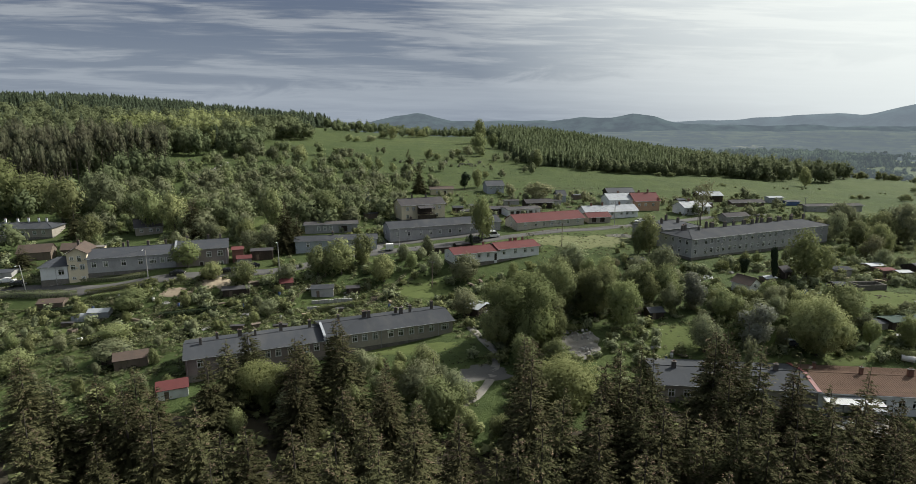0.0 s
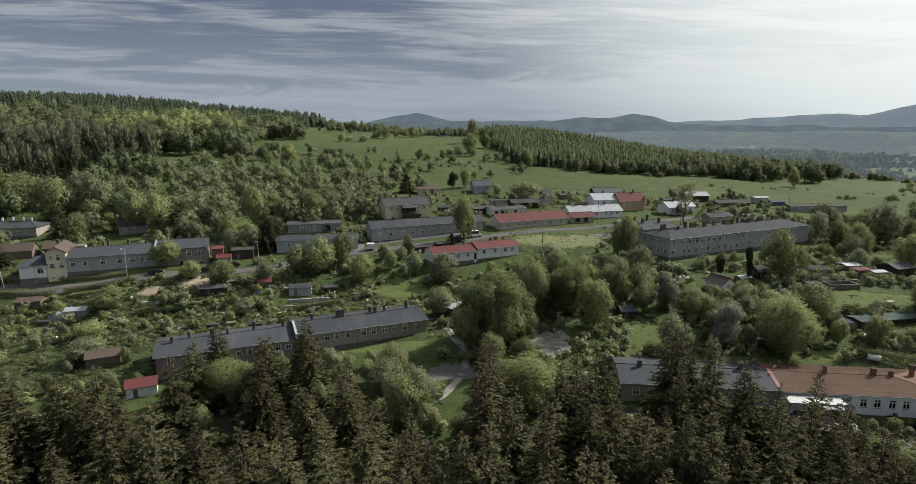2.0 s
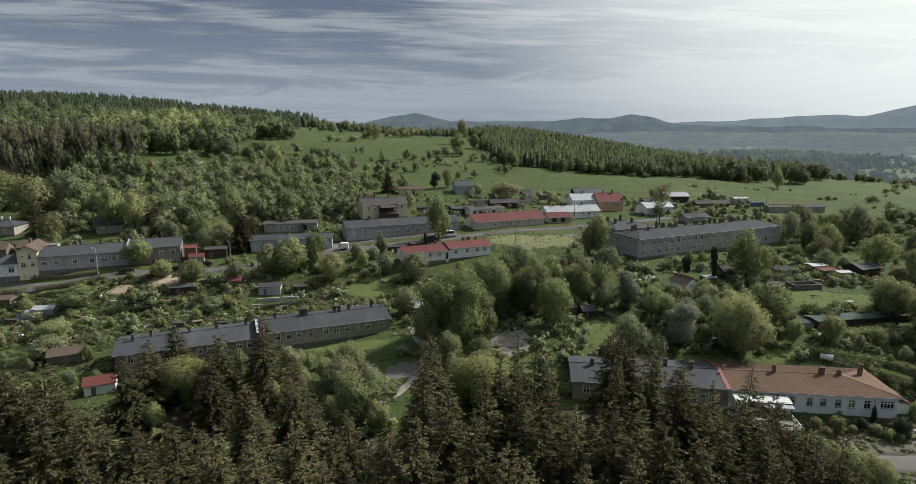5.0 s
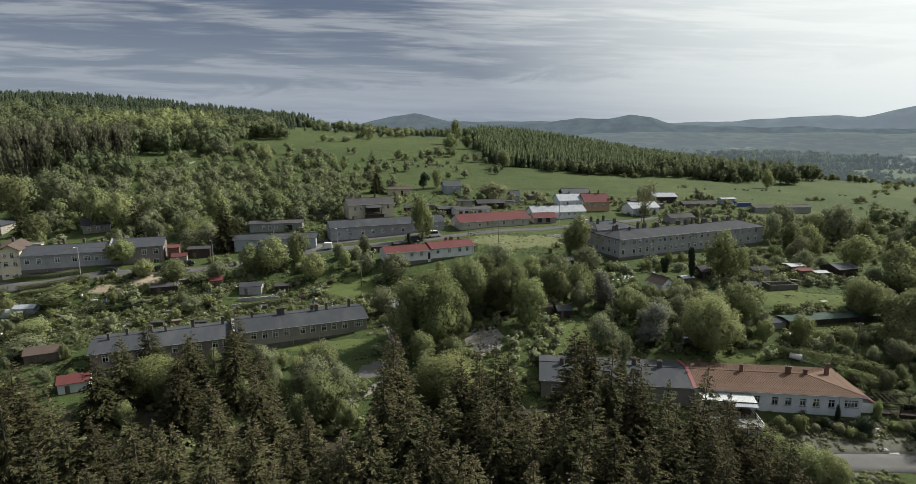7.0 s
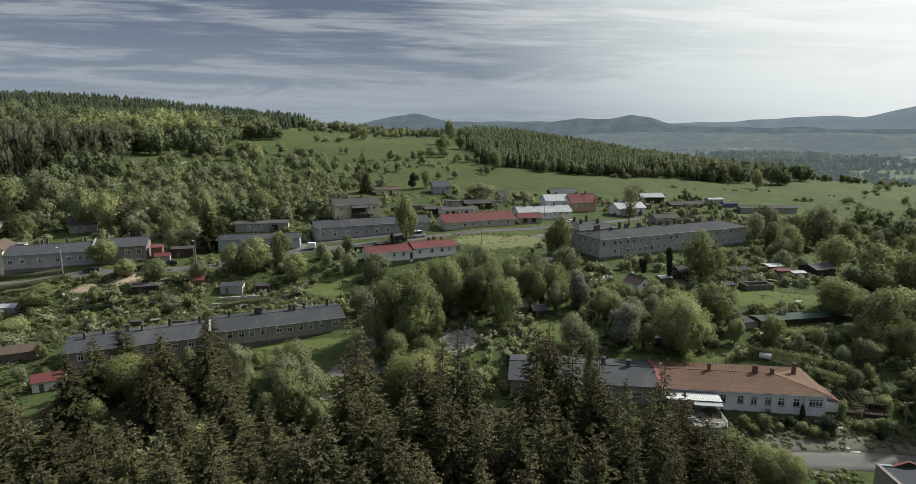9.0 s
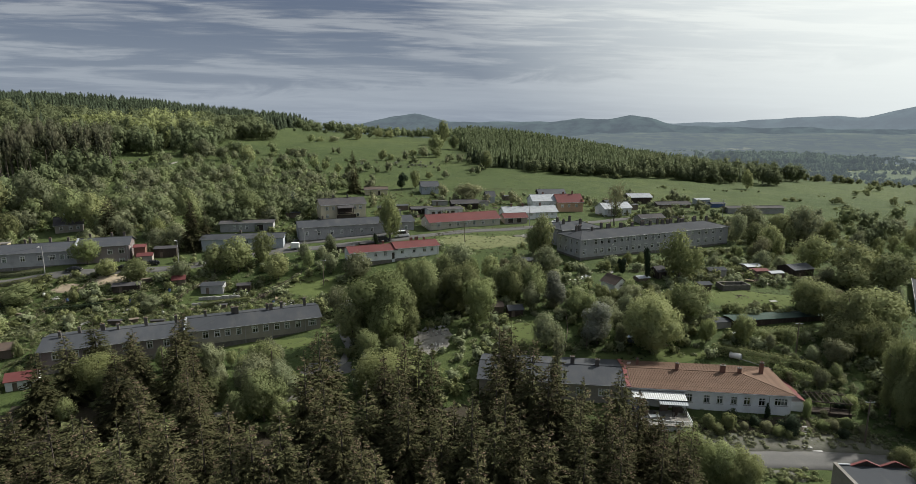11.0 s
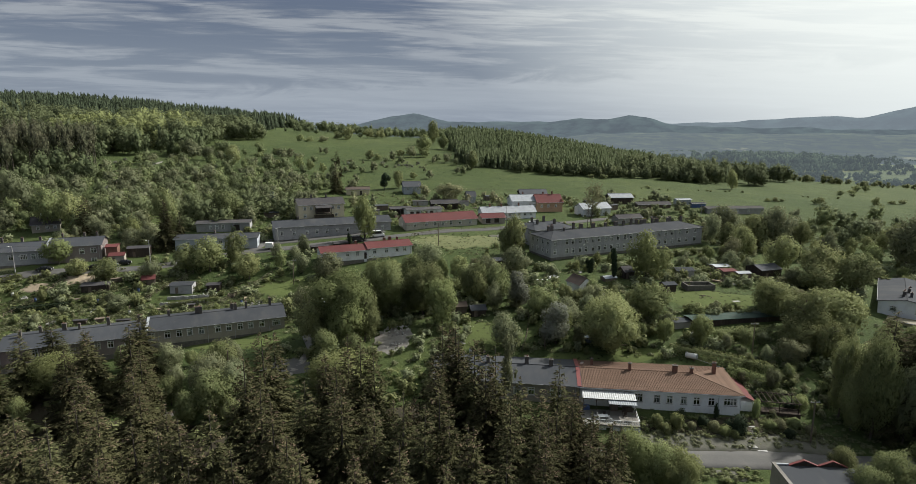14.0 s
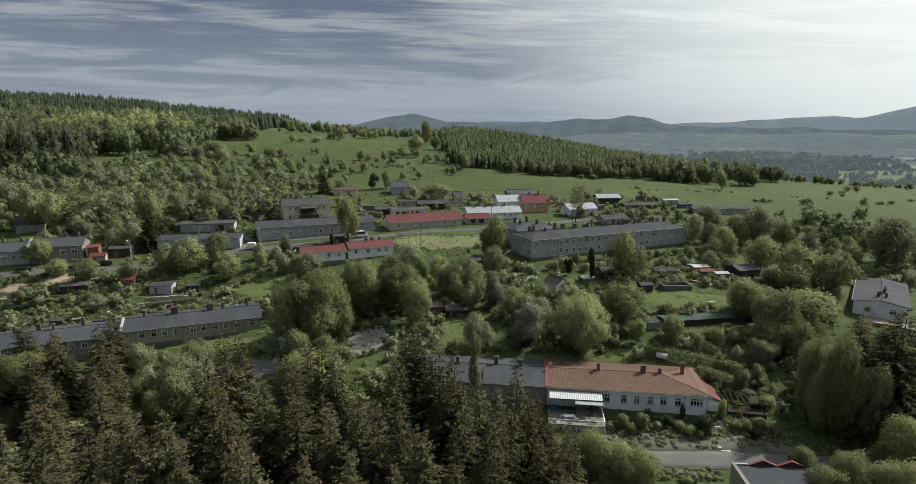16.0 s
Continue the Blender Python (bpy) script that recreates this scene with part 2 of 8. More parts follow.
M["leaf"] = foliage("spring_leaves", (.203, .237, .082), (.251, .285, .103), (.147, .176, .069), thin=.38)
M["leaf_bright"] = foliage("bright_spring_leaves", (.195, .233, .074), (.231, .272, .093), (.161, .193, .065), thin=.42)
M["leaf_dull"] = foliage("dull_grey_green_leaves", (.200, .224, .110), (.239, .263, .129), (.164, .187, .093), thin=.38)
M["leaf_brown"] = foliage("budding_olive_leaves", (.198, .204, .094), (.237, .239, .116), (.171, .173, .083), thin=.42)
M["leaf_blossom"] = foliage("white_blossom", (.17, .185, .14), (.27, .28, .24), (.135, .155, .08), thin=.4)
M["leaf_hill"] = foliage("hillside_leaves", (.142, .171, .070), (.169, .200, .083), (.094, .120, .054), thin=.36, spread=.05)
M["needle"] = foliage("spruce_needles", (.036, .044, .017), (.080, .085, .031), (.082, .076, .031), thin=.08, spread=.35, rough=.85, spec=.03)
M["needle_far"] = foliage("conifer_needles", (.055, .078, .042), (.08, .108, .056), (.064, .088, .05), thin=.3, spread=.1, gaps=.2)
M["needle_young"] = foliage("plantation_needles", (.095, .127, .052), (.14, .174, .072), (.11, .137, .062), thin=.45, spread=.1, gaps=.2)
M["needle_brown"] = foliage("rusty_pine_needles", (.07, .086, .042), (.1, .112, .055), (.1, .092, .056), thin=.3, spread=.1, gaps=.3)
M["render_beige"] = surface("grey_beige_render", (.42, .4, .34), (.49, .465, .4), (.33, .31, .27), big=.2, fine=2.5, rough=.9)
M["render_tan"] = surface("tan_render", (.56, .49, .36), (.63, .56, .42), (.45, .39, .3), big=.2, fine=2.5, rough=.9)
M["needle_dark"] = foliage("dark_yew_needles", (.02, .036, .018), (.038, .058, .03), (.03, .048, .022), thin=.1, spread=.2)
M["needle_blue"] = foliage("blue_spruce_needles", (.05, .075, .075), (.08, .11, .11), (.05, .08, .07), thin=.1, spread=.2)
M["cone"] = foliage("brown_cones", (.12, .088, .048), (.17, .13, .075), (.14, .105, .06), thin=.05)
M["grass_tuft"] = foliage("tall_grass", (.18, .215, .085), (.24, .268, .115), (.2, .22, .1), thin=.5, gaps=.4)


# crown insides: leaf tones drawn darker, the shade between leaves put into colour
INNER_SHADE = {"leaf": ((.145, .178, .06), (.17, .204, .07), (.11, .138, .052)), "leaf_bright": ((.165, .2, .06), (.188, .226, .072), (.138, .17, .055)), "leaf_dull": ((.132, .152, .074), (.155, .176, .086), (.11, .13, .064)),
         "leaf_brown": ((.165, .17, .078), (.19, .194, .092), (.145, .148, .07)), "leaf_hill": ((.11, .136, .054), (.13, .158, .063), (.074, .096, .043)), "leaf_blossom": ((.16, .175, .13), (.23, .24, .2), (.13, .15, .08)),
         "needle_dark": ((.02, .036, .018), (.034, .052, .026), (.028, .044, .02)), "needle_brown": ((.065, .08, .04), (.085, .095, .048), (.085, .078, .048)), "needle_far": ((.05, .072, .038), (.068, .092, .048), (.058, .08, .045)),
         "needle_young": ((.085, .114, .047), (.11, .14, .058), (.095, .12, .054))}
for key, tones in INNER_SHADE.items():
    M[key + "_inner"] = foliage(key + "_shaded_mass", *tones, thin=.08, spread=.3 if key in ("leaf", "leaf_bright", "leaf_dull", "leaf_brown") else .08)


def glass():
    m = bpy.data.materials.new("window_glass")
    m.use_nodes = True
    nt = m.node_tree
    nt.nodes.clear()
    tr, gl = nt.nodes.new("ShaderNodeBsdfTransparent"), nt.nodes.new("ShaderNodeBsdfGlossy")
    tr.inputs[0].default_value = (.75, .8, .8, 1)
    gl.inputs["Roughness"].default_value = .03
    fr, mx, out = nt.nodes.new("ShaderNodeFresnel"), nt.nodes.new("ShaderNodeMixShader"), nt.nodes.new("ShaderNodeOutputMaterial")
    fr.inputs[0].default_value = 1.7
    nt.links.new(fr.outputs[0], mx.inputs[0])
    nt.links.new(tr.outputs[0], mx.inputs[1])
    nt.links.new(gl.outputs[0], mx.inputs[2])
    nt.links.new(mx.outputs[0], out.inputs[0])
    return m


M["glass"] = glass()


def ground_material():
    """Meadow, mown lawn, dry patches, worn soil and, far off, the patchwork of fields, tinted blue for haze."""
    m = bpy.data.materials.new("meadow")
    m.use_nodes = True
    nt = m.node_tree
    p = nt.nodes["Principled BSDF"]
    tc = nt.nodes.new("ShaderNodeTexCoord")
    vec = tc.outputs["Object"]
    a = noise_at(nt, vec, .012, 5, .6)
    b = noise_at(nt, vec, .09, 6, .65)
    c = noise_at(nt, vec, .55, 6, .75, .38, .62)
    col = nmix(nt, a, (.058, .085, .026), (.105, .127, .041))
    col = nmix(nt, nmath(nt, "MULTIPLY", b, .75), col, (.038, .057, .021))
    col = nmix(nt, nmath(nt, "MULTIPLY", noise_at(nt, vec, .05, 6, .7, .55, .75), .45), col, (.115, .13, .048))
    col = nmix(nt, nmath(nt, "MULTIPLY", c, .6), col, (.034, .05, .018))
    vo = nt.nodes.new("ShaderNodeTexVoronoi")
    vo.inputs["Scale"].default_value = .0035
    nt.links.new(vec, vo.inputs["Vector"])
    sx = nt.nodes.new("ShaderNodeSeparateXYZ")
    nt.links.new(vec, sx.inputs[0])
    hs = nt.nodes.new("ShaderNodeSeparateColor")
    nt.links.new(vo.outputs["Color"], hs.inputs[0])
    # extra blue in the field tones paints the haze over the valley
    fields = nmix(nt, hs.outputs[0], (.075, .1, .07), (.12, .15, .1))
    fields = nmix(nt, nmath(nt, "GREATER_THAN", hs.outputs[1], .8), fields, (.125, .14, .085))
    far = nmath(nt, "MULTIPLY", nmath(nt, "SUBTRACT", sx.outputs[1], 620.0), 1 / 300.0, clamp=True)
    col = nmix(nt, far, col, fields)
    nt.links.new(col, p.inputs["Base Color"])
    p.inputs["Roughness"].default_value, p.inputs["Specular IOR Level"].default_value = .95, .15
    bn = nt.nodes.new("ShaderNodeBump")
    bn.inputs["Strength"].default_value, bn.inputs["Distance"].default_value = .6, .25
    nt.links.new(nmath(nt, "ADD", b, c), bn.inputs["Height"])
    nt.links.new(bn.outputs[0], p.inputs["Normal"])
    return m


M["meadow"] = ground_material()


def distance_material(name, base, haze_glow, haze_share, patches=False):
    """Far hills and woods behind kilometres of haze, which is painted in as glow."""
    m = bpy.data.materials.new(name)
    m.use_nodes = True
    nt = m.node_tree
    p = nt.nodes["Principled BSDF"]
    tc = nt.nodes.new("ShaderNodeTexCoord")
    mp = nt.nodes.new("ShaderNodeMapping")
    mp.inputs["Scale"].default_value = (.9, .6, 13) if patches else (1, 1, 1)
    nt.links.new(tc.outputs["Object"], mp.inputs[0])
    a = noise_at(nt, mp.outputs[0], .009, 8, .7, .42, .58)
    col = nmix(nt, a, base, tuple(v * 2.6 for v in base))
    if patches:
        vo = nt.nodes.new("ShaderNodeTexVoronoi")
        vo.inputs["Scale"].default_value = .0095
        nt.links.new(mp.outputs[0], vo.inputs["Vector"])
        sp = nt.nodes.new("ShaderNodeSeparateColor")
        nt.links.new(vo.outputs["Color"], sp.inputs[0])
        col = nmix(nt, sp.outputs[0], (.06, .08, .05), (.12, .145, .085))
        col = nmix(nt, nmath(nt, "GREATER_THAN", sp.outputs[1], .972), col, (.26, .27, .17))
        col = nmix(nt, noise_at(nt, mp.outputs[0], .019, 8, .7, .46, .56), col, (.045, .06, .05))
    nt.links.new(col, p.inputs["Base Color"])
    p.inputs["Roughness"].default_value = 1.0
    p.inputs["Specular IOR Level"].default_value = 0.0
    # emission paints the haze evenly over the far slopes
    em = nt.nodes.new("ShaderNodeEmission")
    em.inputs[0].default_value = (*haze_glow, 1)
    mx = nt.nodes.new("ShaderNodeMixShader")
    mx.inputs[0].default_value = haze_share
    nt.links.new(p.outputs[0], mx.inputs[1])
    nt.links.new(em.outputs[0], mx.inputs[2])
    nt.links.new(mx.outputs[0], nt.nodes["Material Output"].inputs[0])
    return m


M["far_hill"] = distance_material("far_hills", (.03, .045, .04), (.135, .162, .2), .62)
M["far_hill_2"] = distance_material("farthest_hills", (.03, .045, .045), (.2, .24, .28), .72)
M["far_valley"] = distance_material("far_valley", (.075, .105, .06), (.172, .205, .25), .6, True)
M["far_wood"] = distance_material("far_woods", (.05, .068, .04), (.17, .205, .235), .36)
# ---- the ground: one sheet, a hillside village above a small valley ----
GY = [-400, 40, 90, 120, 140, 152, 168, 180, 200, 237, 290, 370, 450, 600, 850, 1400]
GX = [-900, -420, -170, -92, -40, 60, 200, 420]
ROW_FAR_WEST = [0, 0, 1, 3, 5, 6, 8, 9, 11, 15, 26, 37, 52, 78, 84, 40]
ROW_HILL = [-9, -5, -2, 1, 3, 4, 6, 7, 9, 14, 24, 36, 52, 68, 70, 25]
ROW_WOOD = [-9, -6, -5, -2.5, 0, 2, 7.4, 8.6, 9.5, 14, 24, 32, 40, 49, 44, 16]
ROW_STREET = [-9, -6.5, -5, -2, .1, 2.0, 7.4, 8.8, 10, 14, 21, 28.5, 35.5, 42, 35, 8]
ROW_GULLY = [-9, -7, -4.8, -1.4, .2, 1.2, 2.6, 6.3, 9.8, 13.2, 18, 25, 32, 39.5, 30, 0]
ROW_EAST = [-9, -7, -3.4, 3.6, 7.2, 8.2, 8.9, 9.4, 10.2, 12.2, 16, 21, 27, 37, 24, -12]
ROW_MEADOW = [-10, -8, -3.6, 1.5, 3.5, 4.5, 5.5, 6, 7.2, 9.3, 11.6, 13.2, 15, 13, -8, -26]
ROW_VALLEY = [-10, -9, -5.6, -2.5, -1.5, -1.5, -.5, 0, .2, .3, .6, -.8, 0, -7, -24, -34]
GZ = np.array([ROW_FAR_WEST, ROW_HILL, ROW_WOOD, ROW_STREET, ROW_GULLY, ROW_EAST, ROW_MEADOW, ROW_VALLEY], float)


def catmull(table, u, axis_len):
    """Smooth weights of the four neighbours along one axis."""
    u = np.clip(u, 0, axis_len - 1.0001)
    i = np.floor(u).astype(int)
    f = u - i
    w = np.stack([-.5 * f + f * f - .5 * f ** 3, 1 - 2.5 * f * f + 1.5 * f ** 3, .5 * f + 2 * f * f - 1.5 * f ** 3, -.5 * f * f + .5 * f ** 3])
    j = np.clip(np.stack([i - 1, i, i + 1, i + 2]), 0, axis_len - 1)
    return w, j


def ground_z(x, y):
    """Height of the ground; takes numbers or arrays."""
    x, y = np.asarray(x, float), np.asarray(y, float)
    u = np.interp(x, GX, np.arange(len(GX)))
    v = np.interp(y, GY, np.arange(len(GY)))
    wu, ju = catmull(GZ, u, len(GX))
    wv, jv = catmull(GZ, v, len(GY))
    z = sum(wu[a] * wv[b] * GZ[ju[a], jv[b]] for a in range(4) for b in range(4))
    z = z + .35 * np.sin(x * .071 + 1.3) * np.sin(y * .063) + .18 * np.sin(x * .19 + y * .11) * np.cos(y * .17)
    z = z - 1.5 * np.exp(-((x + 127) / 13) ** 2 - ((y - 163 - (x + 127) * .3) / 6) ** 2)
    z = z - 2.4 * np.exp(-((x + 186) / 24) ** 2 - ((y - 218) / 12) ** 2)
    far = np.clip((y - 1400) / 2600, 0, 1)
    return z + far * (-30 - z) * .8


# ---- mesh helpers ----
class Mesh:
    """Gathers vertices and faces for one mesh."""

    def __init__(self):
        self.v, self.f = [], []

    def quad(self, *pts):
        n = len(self.v)
        self.v += [tuple(p) for p in pts]
        self.f.append(tuple(range(n, n + len(pts))))
        return self

    def box(self, x0, y0, z0, x1, y1, z1, taper=0.0, m=None):
        """A box; taper draws its top in on all sides."""
        n = len(self.v)
        t = taper
        pts = [(x0, y0, z0), (x1, y0, z0), (x1, y1, z0), (x0, y1, z0), (x0 + t, y0 + t, z1), (x1 - t, y0 + t, z1), (x1 - t, y1 - t, z1), (x0 + t, y1 - t, z1)]
        self.v += [tuple(m @ Vector(p)) for p in pts] if m else pts
        self.f += [tuple(n + i for i in q) for q in ((3, 2, 1, 0), (4, 5, 6, 7), (0, 1, 5, 4), (1, 2, 6, 5), (2, 3, 7, 6), (3, 0, 4, 7))]
        return self

    def tube(self, a, b, ra, rb, n=8):
        """A tapered round bar from a to b."""
        a, b = Vector(a), Vector(b)
        q = (b - a).to_track_quat("Z", "Y")
        k = len(self.v)
        for c, r in ((a, ra), (b, rb)):
            for i in range(n):
                w = 2 * math.pi * i / n
                self.v.append(tuple(c + q @ Vector((r * math.cos(w), r * math.sin(w), 0))))
        self.f += [(k + i, k + (i + 1) % n, k + n + (i + 1) % n, k + n + i) for i in range(n)]
        self.f += [tuple(k + i for i in reversed(range(n))), tuple(k + n + i for i in range(n))]
        return self

    def slab(self, corners, depth):
        """A flat sheet with thickness, below its corners (given round, seen from above anticlockwise)."""
        n, k = len(corners), len(self.v)
        self.v += [tuple(c) for c in corners] + [(c[0], c[1], c[2] - depth) for c in corners]
        self.f.append(tuple(range(k, k + n)))
        self.f.append(tuple(range(k + 2 * n - 1, k + n - 1, -1)))
        self.f += [(k + (i + 1) % n, k + i, k + n + i, k + n + (i + 1) % n) for i in range(n)]
        return self

    def weld(self):
        """Joins corners that lie on one another."""
        seen, to = {}, []
        for p in self.v:
            to.append(seen.setdefault(tuple(round(c, 4) for c in p), len(seen)))
        self.v = list(seen)
        self.f = [tuple(to[i] for i in q) for q in self.f]
        return self

    def data(self, name, material, smooth=False):
        me = bpy.data.meshes.new(name)
        me.from_pydata(self.v, [], self.f)
        me.materials.append(material)
        if smooth:
            me.polygons.foreach_set("use_smooth", [True] * len(me.polygons))
        return me


def quads_mesh(name, verts, quads, material, smooth=False, normals=None, inner=None):
    """A mesh from arrays: verts (n, 3), quads (m, 4)."""
    me = bpy.data.meshes.new(name)
    verts, quads = np.asarray(verts, np.float32), np.asarray(quads, np.int32)
    me.vertices.add(len(verts))
    me.vertices.foreach_set("co", verts.ravel())
    me.loops.add(quads.size)
    me.loops.foreach_set("vertex_index", quads.ravel())
    me.polygons.add(len(quads))
    me.polygons.foreach_set("loop_start", np.arange(0, quads.size, quads.shape[1], dtype=np.int32))
    me.polygons.foreach_set("use_smooth", np.full(len(quads), smooth))
    me.materials.append(material)
    me.update(calc_edges=True)
    if inner:
        me.materials.append(inner[0])
        me.polygons.foreach_set("material_index", inner[1].astype(np.int32))
    if normals is not None:
        me.polygons.foreach_set("use_smooth", np.full(len(quads), True))
        me.normals_split_custom_set_from_vertices(normals / (np.linalg.norm(normals, axis=1, keepdims=True) + 1e-9))
    return me


def part(name, mesh, material=None, parent=None, label="", at=None, smooth=False):
    """Links a Mesh, or mesh data, as one object under a thing or a part."""
    ob = new(name, mesh.data(name, material, smooth) if isinstance(mesh, Mesh) else mesh)
    if parent is not None:
        ob.parent = parent
    if at is not None:
        ob.matrix_basis = at
    if label:
        tagged(ob, label)
    return ob


def thing(name, label, category, at, group="", kind=""):
    ob = new(name)
    ob.empty_display_size = .3
    ob.matrix_basis = at
    return tagged(ob, label, category, group, kind)


def G(x, y):
    return float(ground_z(x, y))


def spread(marks, steps):
    return np.concatenate([np.linspace(a, b, n, endpoint=False) for a, b, n in zip(marks[:-1], marks[1:], steps)] + [[marks[-1]]])


# the sheet
gxs = spread([-4800, -1500, -600, -260, 260, 600, 1500, 4800], [12, 14, 26, 166, 26, 14, 12])
gys = spread([-400, 40, 250, 480, 900, 1700, 4900], [14, 76, 56, 40, 24, 20])
gx, gy = np.meshgrid(gxs, gys)
gv = np.stack([gx.ravel(), gy.ravel(), ground_z(gx.ravel(), gy.ravel())], 1)
nx = len(gxs)
gi = (np.arange(len(gys) - 1)[:, None] * nx + np.arange(nx - 1)[None]).ravel()
tagged(part("ground", quads_mesh("ground", gv, np.stack([gi, gi + 1, gi + nx + 1, gi + nx], 1), M["meadow"], True)),
       "rough green meadow and garden ground on a hillside", "ground", kind="structure")


def ribbon(name, label, category, line, width, material, lift=.07, kind="structure", ragged=0.0):
    """A strip of paving along a line, laid on the ground, with its edge turned down."""
    pts = [Vector((*p, 0)) for p in line]
    path = []
    for i in range(len(pts) - 1):
        p0, p1, p2, p3 = pts[max(i - 1, 0)], pts[i], pts[i + 1], pts[min(i + 2, len(pts) - 1)]
        n = max(2, int((p2 - p1).length / 2.0))
        for k in range(n):
            f = k / n
            path.append(.5 * ((2 * p1) + (p2 - p0) * f + (2 * p0 - 5 * p1 + 4 * p2 - p3) * f * f + (3 * p1 - p0 - 3 * p2 + p3) * f ** 3))
    path.append(pts[-1])
    rng = random.Random(len(line) * 7 + int(width * 10))
    mb, rows = Mesh(), []
    for i, c in enumerate(path):
        d = (path[min(i + 1, len(path) - 1)] - path[max(i - 1, 0)]).normalized()
        s = Vector((-d.y, d.x, 0))
        half = width / 2 + rng.uniform(-ragged, ragged)
        cols = [(-half - .05, -.25), (-half, lift), (-half * .4, lift + .03), (half * .4, lift + .03), (half, lift), (half + .05, -.25)]
        k = len(mb.v)
        for off, dz in cols:
            q = c + s * off
            mb.v.append((q.x, q.y, G(q.x, q.y) + dz))
        rows.append(k)
    for a, b in zip(rows[:-1], rows[1:]):
        mb.f += [(a + j + 1, a + j, b + j, b + j + 1) for j in range(5)]
    return tagged(part(name, mb, material, smooth=True), label, category, kind=kind)


ribbon("road", "grey asphalt village street beside the long terrace", "road",
       [(-190, 158), (-150, 160.5), (-120, 163.5), (-95, 169.6), (-80, 174), (-66, 183), (-52, 192), (-30, 199), (-10, 207), (20, 219), (50, 230), (75, 240), (110, 252)], 4.4, M["asphalt"])
ribbon("road", "worn asphalt lane beyond the spruces", "road",
       [(41, 87.1), (50, 87.1), (70, 86.5), (95, 85.8), (130, 87.4), (180, 92.4), (240, 97.4)], 4.6, M["asphalt"], ragged=.15)
ribbon("pavement", "pale gravel verge along the lane", "verge", [(48, 91.3), (60, 91.2), (72, 90.9), (84, 90.5)], 4.4, M["rough_verge"], ragged=.5)
ribbon("pavement", "rough gravelly verge on the near side of the lane", "verge", [(41, 83.4), (52, 83.4), (66, 82.9)], 2.6, M["rough_verge"], ragged=.6)
ribbon("road", "narrow gravel track climbing through the meadow", "track", [(-148, 268), (-150, 287), (-153, 310), (-156, 330), (-158, 352)], 2.2, M["gravel"], ragged=.3)
ribbon("pavement", "grey concrete footpath beside the terrace gable", "path", [(-19.5, 141), (-16.5, 132), (-14, 124), (-16, 114), (-22, 106), (-36, 101)], 1.7, M["gravel"], ragged=.15)
ribbon("pavement", "worn asphalt apron before the workshop row", "yard", [(-49, 201.2), (-36, 205.6), (-22, 211.2), (-8, 217)], 3.6, M["asphalt"], lift=.09, ragged=.3)
ribbon("pavement", "asphalt yard in front of the low workshops", "yard", [(-52, 195), (-50, 201), (-50, 207)], 6.0, M["asphalt"], ragged=.4)


def patch(name, label, x, y, rx, ry, material, seed, lift=.05):
    """An irregular patch of bare ground."""
    rng = random.Random(seed)
    mb = Mesh()
    rings, n = 5, 26
    wob = [rng.uniform(.75, 1.2) for _ in range(n)]
    for r in range(1, rings + 1):
        for i in range(n):
            w = 2 * math.pi * i / n
            k = r / rings * wob[i]
            px, py = x + rx * k * math.cos(w), y + ry * k * math.sin(w)
            mb.v.append((px, py, G(px, py) + (lift if r < rings else -.1) + rng.uniform(0, .12)))
    c = len(mb.v)
    mb.v.append((x, y, G(x, y) + lift + .1))
    mb.f += [(c, i, (i + 1) % n) for i in range(n)]
    for r in range(rings - 1):
        mb.f += [(r * n + i, (r + 1) * n + i, (r + 1) * n + (i + 1) % n, r * n + (i + 1) % n) for i in range(n)]
    return tagged(part(name, mb, material, smooth=True), label, "ground", kind="structure")


for k, (x, y, rx, ry, words) in enumerate(((26, 127, 8.5, 7.5, "bright mown lawn before the black cabin"), (-33, 168, 9, 7, "green lawn between garden plots"), (-55, 186, 6, 5, "green lawn above the gardens"), (-97, 224, 5, 15, "strip of mown grass climbing the slope"),
                                       (-34, 130.5, 12, 3.0, "mown grass before the long terrace"), (84, 141, 13, 7, "worn green allotment lawn"), (-88, 154, 7, 3, "green garden plot"), (-112, 140, 11, 5, "rank pale grass on an old plot"), (-70, 172, 7, 4, "green garden plot"), (45, 116, 7, 3, "green garden behind the white house"), (58, 117, 8, 3, "green garden behind the white house"))):
    patch("lawn", words, x, y, rx, ry, M["lawn"], 140 + k, .06)
SAND1, SAND2 = (-90.8, 165.2), (-100.7, 160.0)
patch("bare_ground", "bare sandy earth on a garden plot", *SAND1, 5, 3.2, M["earth"], 1, .12)
patch("bare_ground", "bare sandy earth on a garden plot", *SAND2, 4, 2.2, M["earth"], 2, .12)
patch("bare_ground", "grey rubble clearing under the trees", 5.2, 126.5, 4.8, 6.5, M["gravel"], 3)
patch("bare_ground", "worn asphalt yard among the spruces", -17, 117.5, 6.5, 3.4, M["asphalt"], 4)
patch("dry_grass", "dry yellowish mown grass on the open slope", 20, 203, 19, 8.5, M["dry_grass"], 5)
patch("bare_ground", "dug soil and rubble on the open slope", 38, 211, 7, 3.2, M["rough_verge"], 6, .12)

